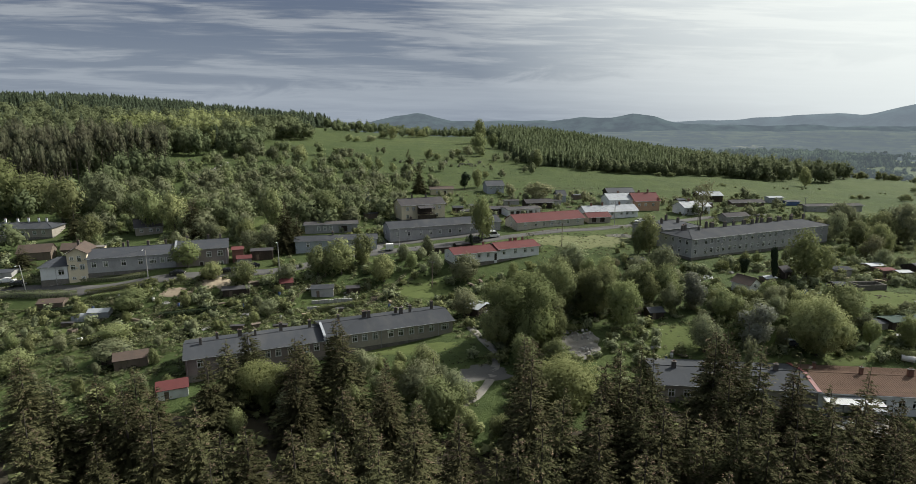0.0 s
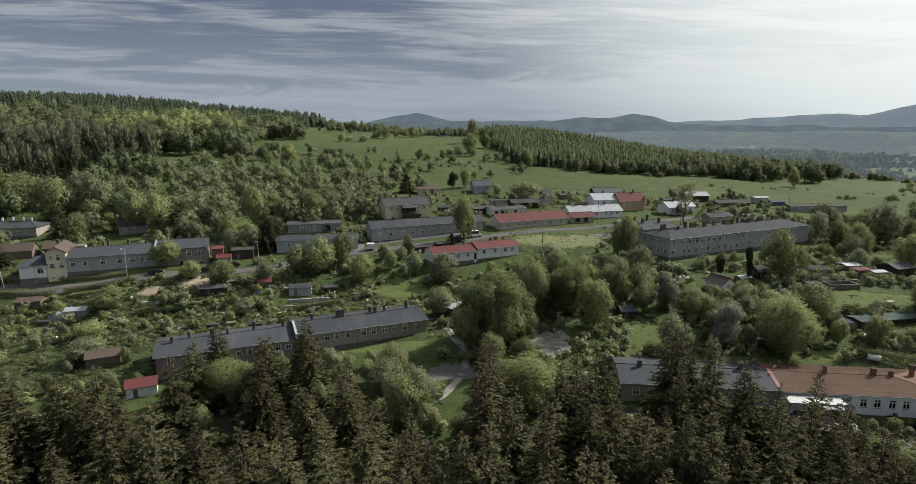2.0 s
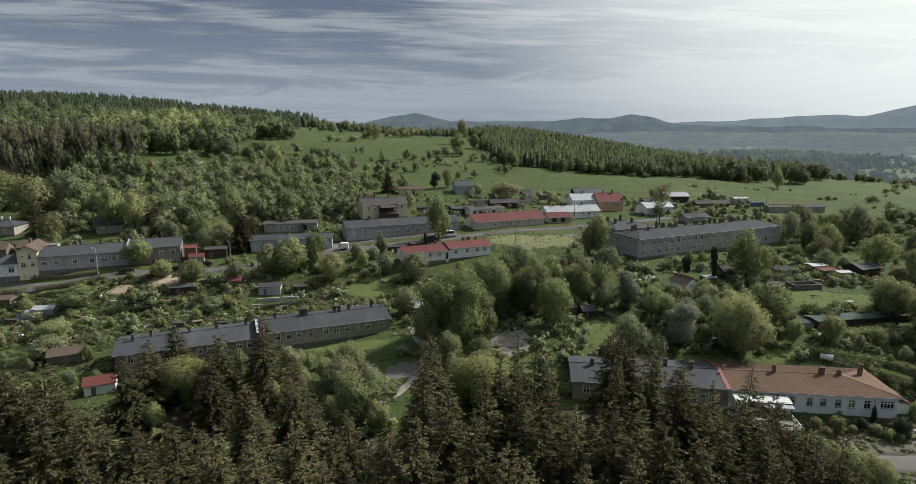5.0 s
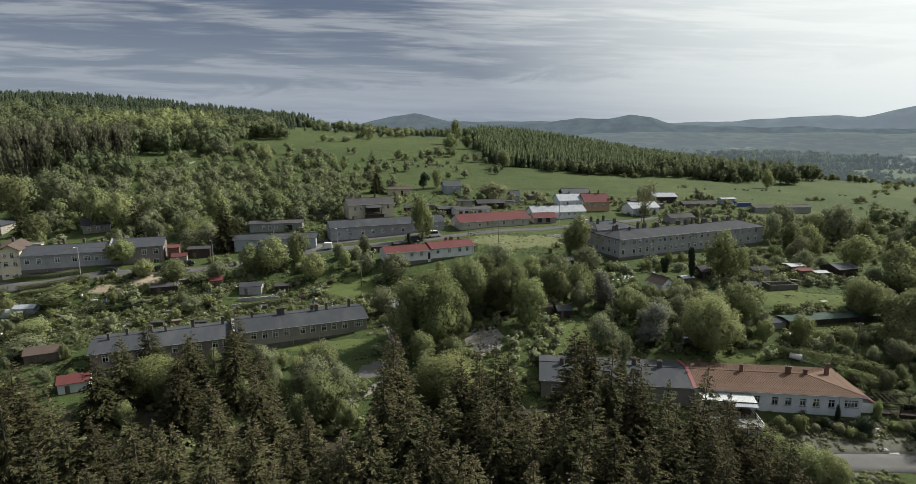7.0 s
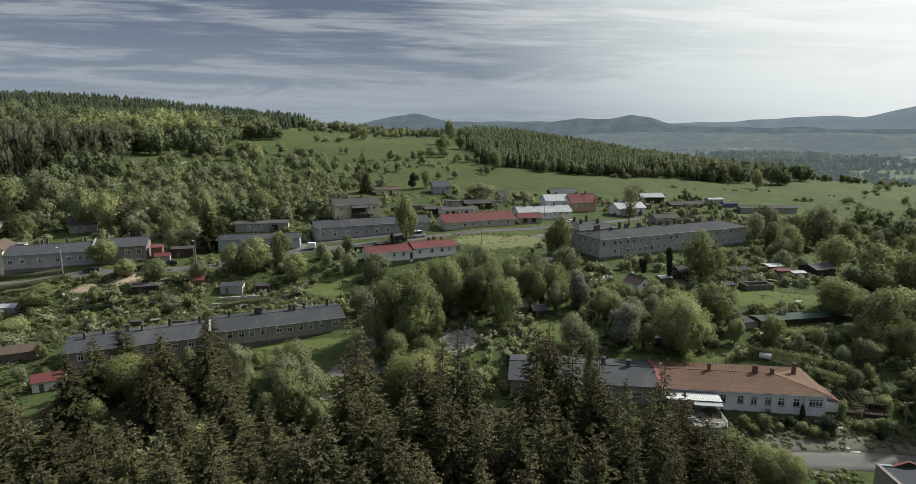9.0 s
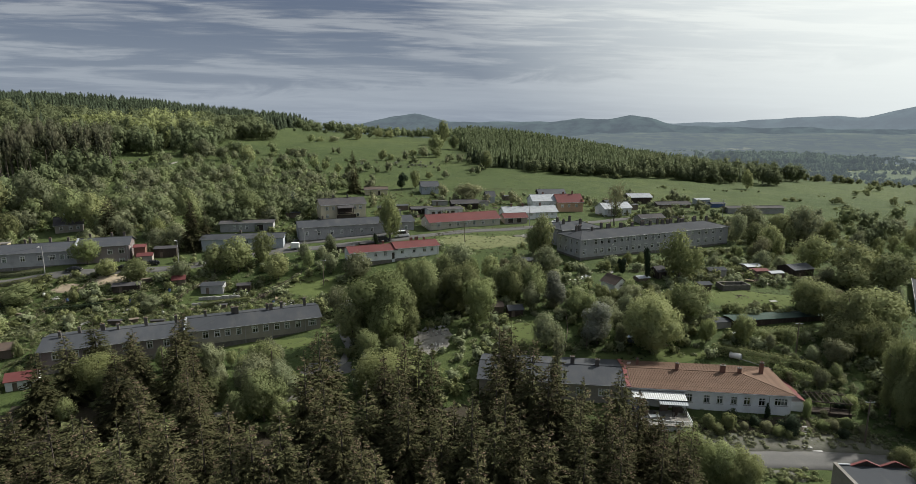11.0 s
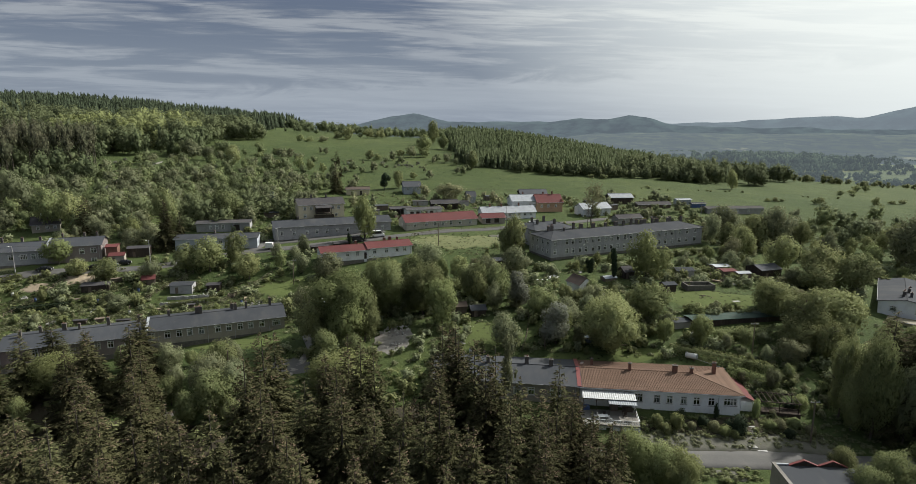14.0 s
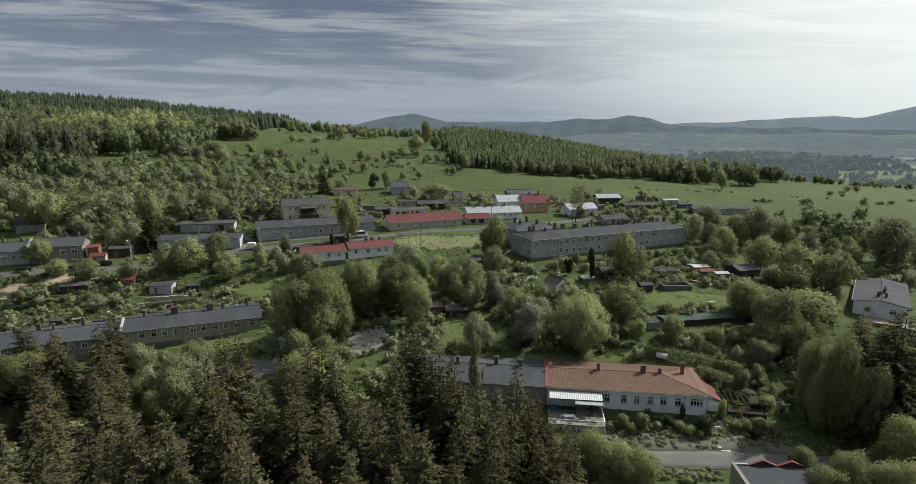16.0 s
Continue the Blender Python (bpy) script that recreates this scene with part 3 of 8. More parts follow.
# needle litter, toned dark so the gaps between spruces read as deep shade
for k, (x, y, rx, ry) in enumerate([(-70, 72, 32, 22), (-40, 70, 26, 22), (-10, 72, 26, 24), (18, 74, 24, 22), (-85, 92, 22, 14), (-35, 90, 22, 11), (5, 92, 18, 9), (12, 98, 11, 5.5), (-62, 100, 16, 10), (38, 68, 14, 14)]):
    patch("forest_floor", "needle litter beneath the spruces, its dark tone standing for shade", x, y, rx, ry, M["litter"], 40 + k, .06 + .012 * k)

# ---- far hills ----
def hill_range(name, label, radius, depth, profile, material, seed):
    """A chain of hills on an arc round the camera: foot, slope, crest and back."""
    az = np.linspace(-62, 62, 260)
    px = 784 + 1003 * np.tan(np.radians(az))
    high = np.interp(px, *zip(*profile))
    wob = np.array([noise.fractal(Vector((a * .35, seed, 0)), 1.0, 2.0, 5) for a in az])
    rows = []
    for frac, drop in ((1.0, 0.0), (.85, .25), (.6, .62), (.3, .88), (0.0, 1.06)):
        r = radius - depth * (1 - frac)
        rough = np.array([noise.fractal(Vector((a * .5, seed + 3, frac * 4)), 1.0, 2.0, 4) for a in az])
        z = 50 + (high + wob * 2.2) / 1003 * radius * (1 - drop) - drop * 85 + rough * 14 * drop * (1 - drop) * 4
        rows.append(np.stack([r * np.sin(np.radians(az)), r * np.cos(np.radians(az)), z], 1))
    back = rows[0].copy()
    back[:, :2] *= 1.03
    back[:, 2] = -80
    v = np.concatenate([back] + rows)
    n = len(az)
    i = (np.arange(len(rows))[:, None] * n + np.arange(n - 1)[None]).ravel()
    return tagged(part(name, quads_mesh(name, v, np.stack([i, i + 1, i + n + 1, i + n], 1), material, True)), label, "hills", kind="structure")


# the haze over these hills is painted into their materials
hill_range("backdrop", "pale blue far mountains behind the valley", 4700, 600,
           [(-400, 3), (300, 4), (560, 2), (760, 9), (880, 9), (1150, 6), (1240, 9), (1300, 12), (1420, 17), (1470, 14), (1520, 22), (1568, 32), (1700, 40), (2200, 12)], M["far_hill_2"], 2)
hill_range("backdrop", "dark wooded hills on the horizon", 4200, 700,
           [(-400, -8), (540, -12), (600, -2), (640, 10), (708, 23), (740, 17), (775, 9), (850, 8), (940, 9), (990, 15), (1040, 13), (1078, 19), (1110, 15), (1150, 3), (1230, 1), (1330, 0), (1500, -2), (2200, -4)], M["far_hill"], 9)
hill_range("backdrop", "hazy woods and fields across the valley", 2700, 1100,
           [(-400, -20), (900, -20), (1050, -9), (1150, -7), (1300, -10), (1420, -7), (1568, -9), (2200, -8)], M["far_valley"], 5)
# ---- houses ----
CACHE = {}


def facade(mb, m, length, z0, z1, holes, thick=.38):
    """A wall with thickness; holes (s, z, w, h) go through it. m lays (along, depth, up) into the house."""
    xs = sorted({0.0, length, *[v for s, z, w, h in holes for v in (s - w / 2, s + w / 2)]})
    zs = sorted({z0, z1, *[v for s, z, w, h in holes for v in (z - h / 2, z + h / 2)]})

    def q(*pts):
        mb.quad(*[m @ Vector(p) for p in pts])
    for a, b in zip(xs[:-1], xs[1:]):
        for c, d in zip(zs[:-1], zs[1:]):
            cx, cz = (a + b) / 2, (c + d) / 2
            if any(abs(cx - s) < w / 2 and abs(cz - z) < h / 2 for s, z, w, h in holes):
                continue
            q((a, 0, c), (b, 0, c), (b, 0, d), (a, 0, d))
            q((b, thick, c), (a, thick, c), (a, thick, d), (b, thick, d))
    for s, z, w, h in holes:
        a, b, c, d = s - w / 2, s + w / 2, z - h / 2, z + h / 2
        q((a, 0, c), (a, thick, c), (b, thick, c), (b, 0, c))
        q((a, 0, d), (b, 0, d), (b, thick, d), (a, thick, d))
        q((a, 0, c), (a, 0, d), (a, thick, d), (a, thick, c))
        q((b, 0, c), (b, thick, c), (b, thick, d), (b, 0, d))
    q((0, 0, z1), (length, 0, z1), (length, thick, z1), (0, thick, z1))


def window_data(w, h, paint):
    """Frame, pane and sill of one size of window, shared by all alike."""
    key = (round(w, 2), round(h, 2), paint)
    if key not in CACHE:
        fr, b = Mesh(), .1
        n = 2 if w < 1.7 else 4
        cell = (w - b) / n
        lights = []
        for i in range(n):
            c = b / 2 + cell * (i + .5)
            lights += [(c, -h * .16, cell - b, h * .68 - 1.5 * b), (c, h * .34, cell - b, h * .32 - 1.5 * b)]
        facade(fr, Matrix.Translation((-w / 2, .1, 0)), w, -h / 2, h / 2, lights, .09)
        fr.weld()
        trim = Mesh()
        facade(trim, Matrix.Translation((-w / 2 - .07, -.025, 0)), w + .14, -h / 2, h / 2 + .08, [(w / 2 + .07, 0, w, h)], .024)
        trim.weld()
        pane = Mesh().box(-w / 2 + b / 2, .135, -h / 2 + b / 2, w / 2 - b / 2, .143, h / 2 - b / 2)
        sill = Mesh().box(-w / 2 - .1, -.12, -h / 2 - .07, w / 2 + .1, .1, -h / 2)
        curtains = []
        for side in (-1, 1):
            curtain = Mesh()
            curtains.append(curtain)
            for k in range(4):
                a = side * (w / 2 - b - k * w * .06)
                c = side * (w / 2 - b - (k + 1) * w * .06)
                curtain.quad((a, .24 + .03 * (k % 2), -h / 2 + b), (c, .24 + .03 * ((k + 1) % 2), -h / 2 + b), (c, .24 + .03 * ((k + 1) % 2), h / 2 - b), (a, .24 + .03 * (k % 2), h / 2 - b))
        CACHE[key] = fr.data("window", M[paint]), trim.data("surround", M[paint]), pane.data("pane", M["glass"]), sill.data("sill", M["concrete"]), [c.data("curtain", M["plastic_white"]) for c in curtains]
    return CACHE[key]


def put_windows(parent, m, holes, paint, seed):
    rng = random.Random(seed)
    for s, z, w, h in holes:
        fr, trim, pane, sill, curtains = window_data(w, h, paint)
        win = part("window", fr, parent=parent, at=m @ Matrix.Translation((s, 0, z)))
        p = part("pane", pane, parent=win)
        p.visible_shadow = False
        part("sill", sill, parent=win)
        part("surround", trim, parent=win)
        if rng.random() < .4:
            for c in curtains:
                part("curtain", c, parent=win)


def chimney(parent, x, y, z, wide=.7, deep=.55, high=1.3, mat="chimney_grey"):
    c = part("chimney", Mesh().box(-wide / 2, -deep / 2, -.9, wide / 2, deep / 2, high, .02), M[mat], parent, at=Matrix.Translation((x, y, z)))
    part("cap", Mesh().box(-wide / 2 - .07, -deep / 2 - .07, high, wide / 2 + .07, deep / 2 + .07, high + .1), M["chimney_grey"], c)
    if "flue" not in CACHE:
        CACHE["flue"] = Mesh().tube((0, 0, 0), (0, 0, .26), .1, .085, 7).data("flue", M["brick"])
    for k in range(1 if wide < .65 else 2 if wide < 1 else 3):
        n = 1 if wide < .65 else 2 if wide < 1 else 3
        part("flue", CACHE["flue"], parent=c, at=Matrix.Translation(((k - (n - 1) / 2) * wide * .36, 0, high + .1)))


def roof_height(y, W, H, rise, ridge):
    return H + rise * (y / ridge if y < ridge else (W - y) / (W - ridge))


def roof_ribs(roof, L, W, ov, ry, zf, zb, top, a, b, material):
    """Upright rolls of the tiles on both slopes, cut off at the hips."""
    rolls = Mesh()
    x = -ov + .15
    while x < L + ov - .1:
        k = 1.0 if x <= b else (L + ov - x) / (L + ov - b)
        for y0, z0 in ((-ov, zf), (W + ov, zb)):
            y1, z1 = y0 + (ry - y0) * k, z0 + (top - z0) * k
            lo, hi = (x - .045, x + .045) if y0 < ry else (x + .045, x - .045)
            rolls.quad((lo, y0, z0 + .025), (x, y0, z0 + .07), (x, y1, z1 + .07), (lo, y1, z1 + .025))
            rolls.quad((x, y0, z0 + .07), (hi, y0, z0 + .025), (hi, y1, z1 + .025), (x, y1, z1 + .07))
        x += .3
    part("tile_ribbing", rolls, material, roof)


def house(name, label, category, x, y, z, rz, L, W, H, rise, wall_mat, roof_mat, front=(), left=(), right=(), doors=(), chimneys=(), paint="frame_white",
          ov=.45, plinth=.0, hips=(0, 0), ridge=.5, seams=0.0, group="", pipes=(), below=2.5, cap=None, gable_mat=None, chim_mat="chimney_grey", courses=0):
    """A house from its front-left corner; the front runs along x, the roof ridge too. Windows: (along, centre height, width, height)."""
    t = thing(name, label, category, pose(x, y, z, 0, 0, rz), group)
    ry = W * ridge
    sides = ((L, Matrix.Identity(4), list(front) + list(doors)),
             (W, Matrix.Translation((L, 0, 0)) @ pose(0, 0, 0, 0, 0, 90), list(right)),
             (L, Matrix.Translation((L, W, 0)) @ pose(0, 0, 0, 0, 0, 180), []),
             (W, Matrix.Translation((0, W, 0)) @ pose(0, 0, 0, 0, 0, -90), list(left)))
    for k, (length, m, holes) in enumerate(sides):
        mb = Mesh()
        facade(mb, m, length, -below, H, holes)
        if k in (1, 3) and not hips[0 if k == 3 else 1]:
            top = ry if k == 1 else W - ry
            for d in (0.0, .38):
                mb.quad(m @ Vector((0, d, H)), m @ Vector((W, d, H)), m @ Vector((top, d, H + rise)))
        part("wall", mb, M[gable_mat if gable_mat and k in (1, 3) else wall_mat], t)
        put_windows(t, m, [h for h in holes if h not in doors], paint, int(x * 7 + k))
    for s, zc, w, h in doors:
        d = part("door", Mesh().box(-w / 2 + .05, .12, -h / 2, w / 2 - .05, .18, h / 2 - .05), M["wood_dark"], t, at=Matrix.Translation((s, 0, zc)))
        part("frame", Mesh().box(-w / 2, .08, -h / 2, -w / 2 + .07, .2, h / 2).box(w / 2 - .07, .08, -h / 2, w / 2, .2, h / 2).box(-w / 2 + .07, .08, h / 2 - .07, w / 2 - .07, .2, h / 2), M[paint], d)
        part("handle", Mesh().box(w / 2 - .22, .06, -.08, w / 2 - .12, .12, -.04), M["steel"], d)
    if plinth:
        mb = Mesh()
        for a, b, c, d in ((-.06, -.06, L + .06, .0), (-.06, 0.0, .0, W), (L, 0.0, L + .06, W)):
            if a == -.06 and b == -.06 and doors:
                cuts = sorted([(s - w / 2, s + w / 2) for s, zc, w, h in doors])
                edge = a
                for u, v in cuts:
                    mb.box(edge, b, -below, u, d, plinth)
                    edge = v
                mb.box(edge, b, -below, c, d, plinth)
            else:
                mb.box(a, b, -below, c, d, plinth)
        part("plinth", mb, M["plinth"], t, "dark rough stone plinth")
    sl_f, sl_b = rise / ry, rise / (W - ry)
    zf, zb = H - ov * sl_f + .12, H - ov * sl_b + .12
    top = H + rise + .12
    a, b = (hips[0] or -ov), (L - hips[1] if hips[1] else L + ov)
    roof = Mesh()
    roof.slab([(-ov, -ov, zf), (L + ov, -ov, zf), (b, ry, top), (a, ry, top)], .16)
    roof.slab([(L + ov, W + ov, zb), (-ov, W + ov, zb), (a, ry, top), (b, ry, top)], .16)
    if hips[0]:
        roof.slab([(-ov, W + ov, zb), (-ov, -ov, zf), (a, ry, top)], .16)
    if hips[1]:
        roof.slab([(L + ov, -ov, zf), (L + ov, W + ov, zb), (b, ry, top)], .16)
    r = part("roof", roof, M[roof_mat], t)
    rc = Mesh().tube((a, ry, top + .02), (b, ry, top + .02), .09, .09, 6)
    if hips[1]:
        rc.tube((b, ry, top + .02), (L + ov, -ov, zf + .02), .08, .08, 6).tube((b, ry, top + .02), (L + ov, W + ov, zb + .02), .08, .08, 6)
    if hips[0]:
        rc.tube((a, ry, top + .02), (-ov, -ov, zf + .02), .08, .08, 6).tube((a, ry, top + .02), (-ov, W + ov, zb + .02), .08, .08, 6)
    part("ridge_cap", rc, M[cap or roof_mat], r)
    for k in range(courses):
        # overlapping tile courses on both slopes, drawn in where the roof is hipped
        f0, f1 = k / courses, (k + 1.06) / courses
        for y0, yr, z0 in ((-ov, ry, zf), (W + ov, ry, zb)):
            row = []
            for f, lift in ((f0, .022), (min(f1, 1), .012)):
                yy, zz = y0 + (yr - y0) * f, z0 + (top - z0) * f + lift
                row += [(-ov + (a + ov) * f, yy, zz), (L + ov + (b - L - ov) * f, yy, zz)]
            pts = [row[0], row[1], row[3], row[2]] if y0 < ry else [row[1], row[0], row[2], row[3]]
            part("tile_course", Mesh().slab(pts, .05), M[roof_mat], r)
        if hips[1]:
            row = []
            for f, lift in ((f0, .022), (min(f1, .97), .012)):
                xx, zz = L + ov + (b - L - ov) * f, zf + (top - zf) * f + lift
                row += [(xx, -ov + (ry + ov) * f, zz), (xx, W + ov + (ry - W - ov) * f, zz)]
            part("tile_course", Mesh().slab([row[0], row[1], row[3], row[2]], .05), M[roof_mat], r)
    if courses:
        roof_ribs(r, L, W, ov, ry, zf, zb, top, a, b, M[roof_mat])
    if seams:
        sm = Mesh()
        s = seams
        while s < L:
            k0 = 1.0 if not hips[1] else min(1.0, (L - s) / hips[1])
            k1 = 1.0 if not hips[0] else min(1.0, s / hips[0])
            k = max(min(k0, k1), .05)
            yy = -ov + (ry + ov) * k
            sm.quad((s, -ov, zf + .03), (s + .06, -ov, zf + .03), (s + .06, yy, zf + (top - zf) * k + .03), (s, yy, zf + (top - zf) * k + .03))
            s += seams
        part("seam", sm, M[roof_mat], r)
    gut = Mesh().tube((-ov, -ov - .06, zf - .1), (L + ov, -ov - .06, zf - .1), .07, .07, 6)
    part("gutter", gut, M["steel"], t)
    for s in pipes:
        part("downpipe", Mesh().tube((s, -.08, -below + 1), (s, -.08, H - .15), .05, .05, 6).tube((s, -.08, H - .15), (s, -ov - .04, zf - .12), .05, .05, 6), M["steel"], t)
    for s, across, wide, high in chimneys:
        cy = across * W
        chimney(t, s, cy, roof_height(cy, W, H, rise, ry) + .1, wide, .6, high * 1.25, chim_mat)
    return t


def pairs(ss, z, w=1.0, h=1.45):
    return [(s, z, w, h) for s in ss]


GREY_ROWS = "grey terraces of the village"
# the long terrace below the gardens, in two halves with a firewall between
house("terraced_house", "long single-storey grey terrace half with felt roof", "house", -78.3, 116.2, -1.0, 22, 28.4, 11.8, 4.15, 1.15, "render_mauve", "felt",
      front=pairs([2.8, 6.6, 9.4, 12.6, 16.2, 18.4, 21, 24.4, 26.6], 2.75, 1.15, 1.5), left=pairs([3, 8.5], 2.6, 1.1, 1.4), plinth=.5, pipes=(.3, 14.2),
      chimneys=[(3, .42, .55, 1.1), (6.3, .62, .6, 1.1), (11, .6, .9, 1.2), (14.2, .5, .5, 1.0), (19.8, .62, .7, 1.5), (26.2, .6, .6, 1.4)], group=GREY_ROWS, gable_mat="render_white")
house("terraced_house", "long single-storey grey terrace half with felt roof", "house", -51.9, 126.85, -.6, 22, 30.6, 11.8, 4.5, 1.15, "render_warm", "felt",
      front=pairs([.9, 4.2, 6.7, 9.0, 11.5, 15.2, 17.6, 20.2, 22.6, 25.2], 3.1, 1.2, 1.5) + [(28.6, 3.1, 1.9, 1.4)], right=pairs([3.2, 8.4], 3.0, 1.0, 1.4), plinth=.95, pipes=(2.3, 12.9, 19, 26.9),
      chimneys=[(4.3, .55, .55, 1.2), (10.6, .62, 1.0, 1.2), (11.4, .5, .8, 1.3), (18.6, .66, .7, 1.1), (19.4, .5, .8, 1.2), (22, .58, .6, 1.3), (27.8, .62, .6, 1.6)], group=GREY_ROWS)
fw = thing("firewall", "white-capped firewall rising above the terrace roof", "wall", pose(-51.9, 126.85, -.6, 0, 0, 22))
part("masonry", Mesh().slab([(-.22, -.3, 4.95), (.16, -.3, 4.95), (.16, 5.9, 6.1), (-.22, 5.9, 6.1)], 1.2), M["render_white"], fw)
part("coping", Mesh().slab([(-.3, -.4, 5.02), (.24, -.4, 5.02), (.24, 6.0, 6.18), (-.3, 6.0, 6.18)], .07), M["white_metal"], fw)

# the terrace along the street on the left
house("terraced_house", "grey terrace with dark roof beside the village street", "house", -106.6, 174.36, 7.5, 20, 14.5, 10.5, 6.3, 1.7, "render_mauve", "slate",
      front=pairs([1.6, 5.6], 4.4, 1.3, 1.6) + [(9.2, 4.4, 1.3, 1.6), (12.4, 4.5, 1.5, 1.6), (12.3, 1.5, 1.5, 1.1), (9.0, 1.4, 1.3, 1.1)], doors=((6.9, 1.2, 1.1, 2.2),), right=pairs([3, 7.5], 4.4, 1.0, 1.4), plinth=.9, pipes=(13.9,),
      chimneys=[(3, .6, .6, 1.2), (9, .6, .6, 1.2), (12.5, .62, .6, 1.2)], group=GREY_ROWS, below=4)
house("terraced_house", "pale grey terrace with dark roof and stone basement", "house", -128.3, 166.46, 6.8, 20, 23.0, 10.5, 6.3, 1.7, "render_grey", "slate",
      front=pairs([1.6, 4.6, 9.2, 13.6, 19.4, 21.2], 4.4, 1.25, 1.6) + [(16.9, 4.4, 1.7, 1.6)] + pairs([1.4, 5.0], 1.1, 1.0, .8), plinth=2.0, pipes=(6.4, 18.2),
      chimneys=[(8.5, .62, .6, 1.1), (9.6, .7, .6, 1.6), (15.2, .6, .7, 1.2), (20, .62, .6, 1.2)], group=GREY_ROWS, below=4)
house("gabled_house", "tan rendered house with a brown gable roof turned to the street", "house", -136.6, 175.1, 6.2, -70, 11.0, 4.9, 8.7, 1.5, "render_tan", "brown_roof", ridge=.5,
      right=[(1.2, 7.3, .9, .9), (3.0, 7.1, 1.0, 1.6), (1.3, 4.7, 1.2, 1.4), (3.6, 4.7, 1.2, 1.4), (1.3, 1.5, .9, .7), (3.6, 1.5, .9, .7)], chimneys=[(4, .35, .8, 1.0)], below=4, ov=.5)
house("terraced_house", "small white end house with a dark hipped roof", "house", -139.2, 162.5, 5.6, 20, 6.6, 8.5, 6.0, 1.7, "render_white", "slate", hips=(3.5, 0),
      front=[(5.0, 4.2, 1.5, 1.6), (2, .9, .9, .8), (5.2, 1.1, .9, .7)], left=pairs([3], 4.0, 1.0, 1.4), plinth=2.2, below=4, pipes=(3.7,))
lf = thing("firewall", "pale-capped firewall on the street terrace roof", "wall", pose(-106.6, 174.36, 7.5, 0, 0, 20))
part("masonry", Mesh().slab([(-.2, -.3, 6.7), (.18, -.3, 6.7), (.18, 5.2, 8.3), (-.2, 5.2, 8.3)], 1.0), M["render_white"], lf)
part("coping", Mesh().slab([(-.27, -.36, 6.77), (.25, -.36, 6.77), (.25, 5.3, 8.37), (-.27, 5.3, 8.37)], .07), M["white_metal"], lf)

# the big two-storey block
gw_front = [(s, z, 1.05, 1.5) for z in (2.6, 5.45) for s in (1.6, 5.9, 8.2, 11, 13.3, 16, 18.3, 20.8, 23.2, 25.8, 28.6, 31.2, 34, 36.6, 40.3, 43.2, 46, 48.9, 52.2, 55.6, 59.2)]
block = house("apartment_block", "long two-storey grey block with low dark roof and many chimneys", "building", 48.7, 176.7, 9.4, 24, 62.5, 13.0, 6.6, 1.35, "render_grey", "felt", front=gw_front,
              left=[(s, z, 1.05, 1.5) for z in (2.6, 5.45) for s in (2, 5, 8, 11)], right=[(s, z, 1.05, 1.5) for z in (2.6, 5.45) for s in (3, 6.5, 10)], plinth=.9, hips=(5, 5), pipes=(9.6, 19.8, 30, 50.5), ov=.35, below=3,
              chimneys=[(4, .62, .8, 1.3), (6, .7, .9, 1.5), (8.5, .45, .5, .9), (13, .55, .8, 1.7), (17, .66, 1.4, 1.3), (20.5, .5, 1.2, 1.2), (27.5, .7, .9, 1.1), (31, .62, 1.4, 1.2), (33, .5, .9, 1.2), (38.5, .7, .8, 1.6),
                        (41, .72, 1.0, 1.2), (40.6, .5, .9, 1.2), (43.5, .62, 1.3, 1.2), (45.8, .52, .8, 1.3), (50.5, .75, 1.5, 1.1), (53.8, .6, .9, 1.2), (57.2, .8, .9, 1.5), (60, .6, .9, 1.3)])
house("apartment_block", "rear wing of the grey block with dark roof", "building", 45.8, 193.5, 9.6, 24, 16, 15, 6.5, 1.3, "render_grey", "felt", hips=(4, 4), below=3,
      chimneys=[(4, .35, .8, 1.3), (8, .5, .8, 1.5), (10.5, .3, .9, 1.3), (5, .7, .8, 1.3)], left=pairs([4, 8, 12], 5.4, 1.0, 1.4))

# the two red-roofed row houses, the grey workshop row, and the house behind it
house("row_house", "white single-storey row house with red metal roof", "house", -23.1, 178.4, 7.5, 22.5, 15.0, 8.6, 3.8, 1.15, "render_white", "red_metal",
      front=pairs([2.2, 8.2, 11.4], 2.7, 1.0, 1.3) , doors=((14.0, 1.9, 1.0, 2.2),), left=pairs([3], 2.6, 1.0, 1.2), plinth=.7, seams=1.2, chimneys=[(12, .6, .6, .9)], pipes=(.3,), cap="red_ridge", chim_mat="brick")
house("row_house", "white single-storey row house with red metal roof", "house", -9.2, 184.15, 7.7, 22.5, 14.6, 8.6, 4.0, 1.2, "render_white", "red_metal",
      front=pairs([2.0, 6.0, 9.6, 12.2], 2.9, 1.0, 1.3), right=pairs([3], 2.8, 1.0, 1.2), plinth=.7, seams=1.2, chimneys=[(6.5, .55, .9, .8), (8.5, .6, 1.1, .9), (11, .55, .6, .8)], pipes=(14.2,), cap="red_ridge", chim_mat="brick")
house("row_house", "long grey-beige row house with red metal roof", "house", 0, 217.8, 11.2, 23, 29.7, 9.6, 3.55, 2.2, "render_beige", "red_metal",
      front=pairs([3.6, 8.2, 11.7, 15, 18.5, 22.3, 26.8], 2.3, 1.1, 1.3), left=pairs([4.8], 2.3, 1.0, 1.2), plinth=.5, seams=1.4, pipes=(.3, 14, 29.4), cap="red_ridge")
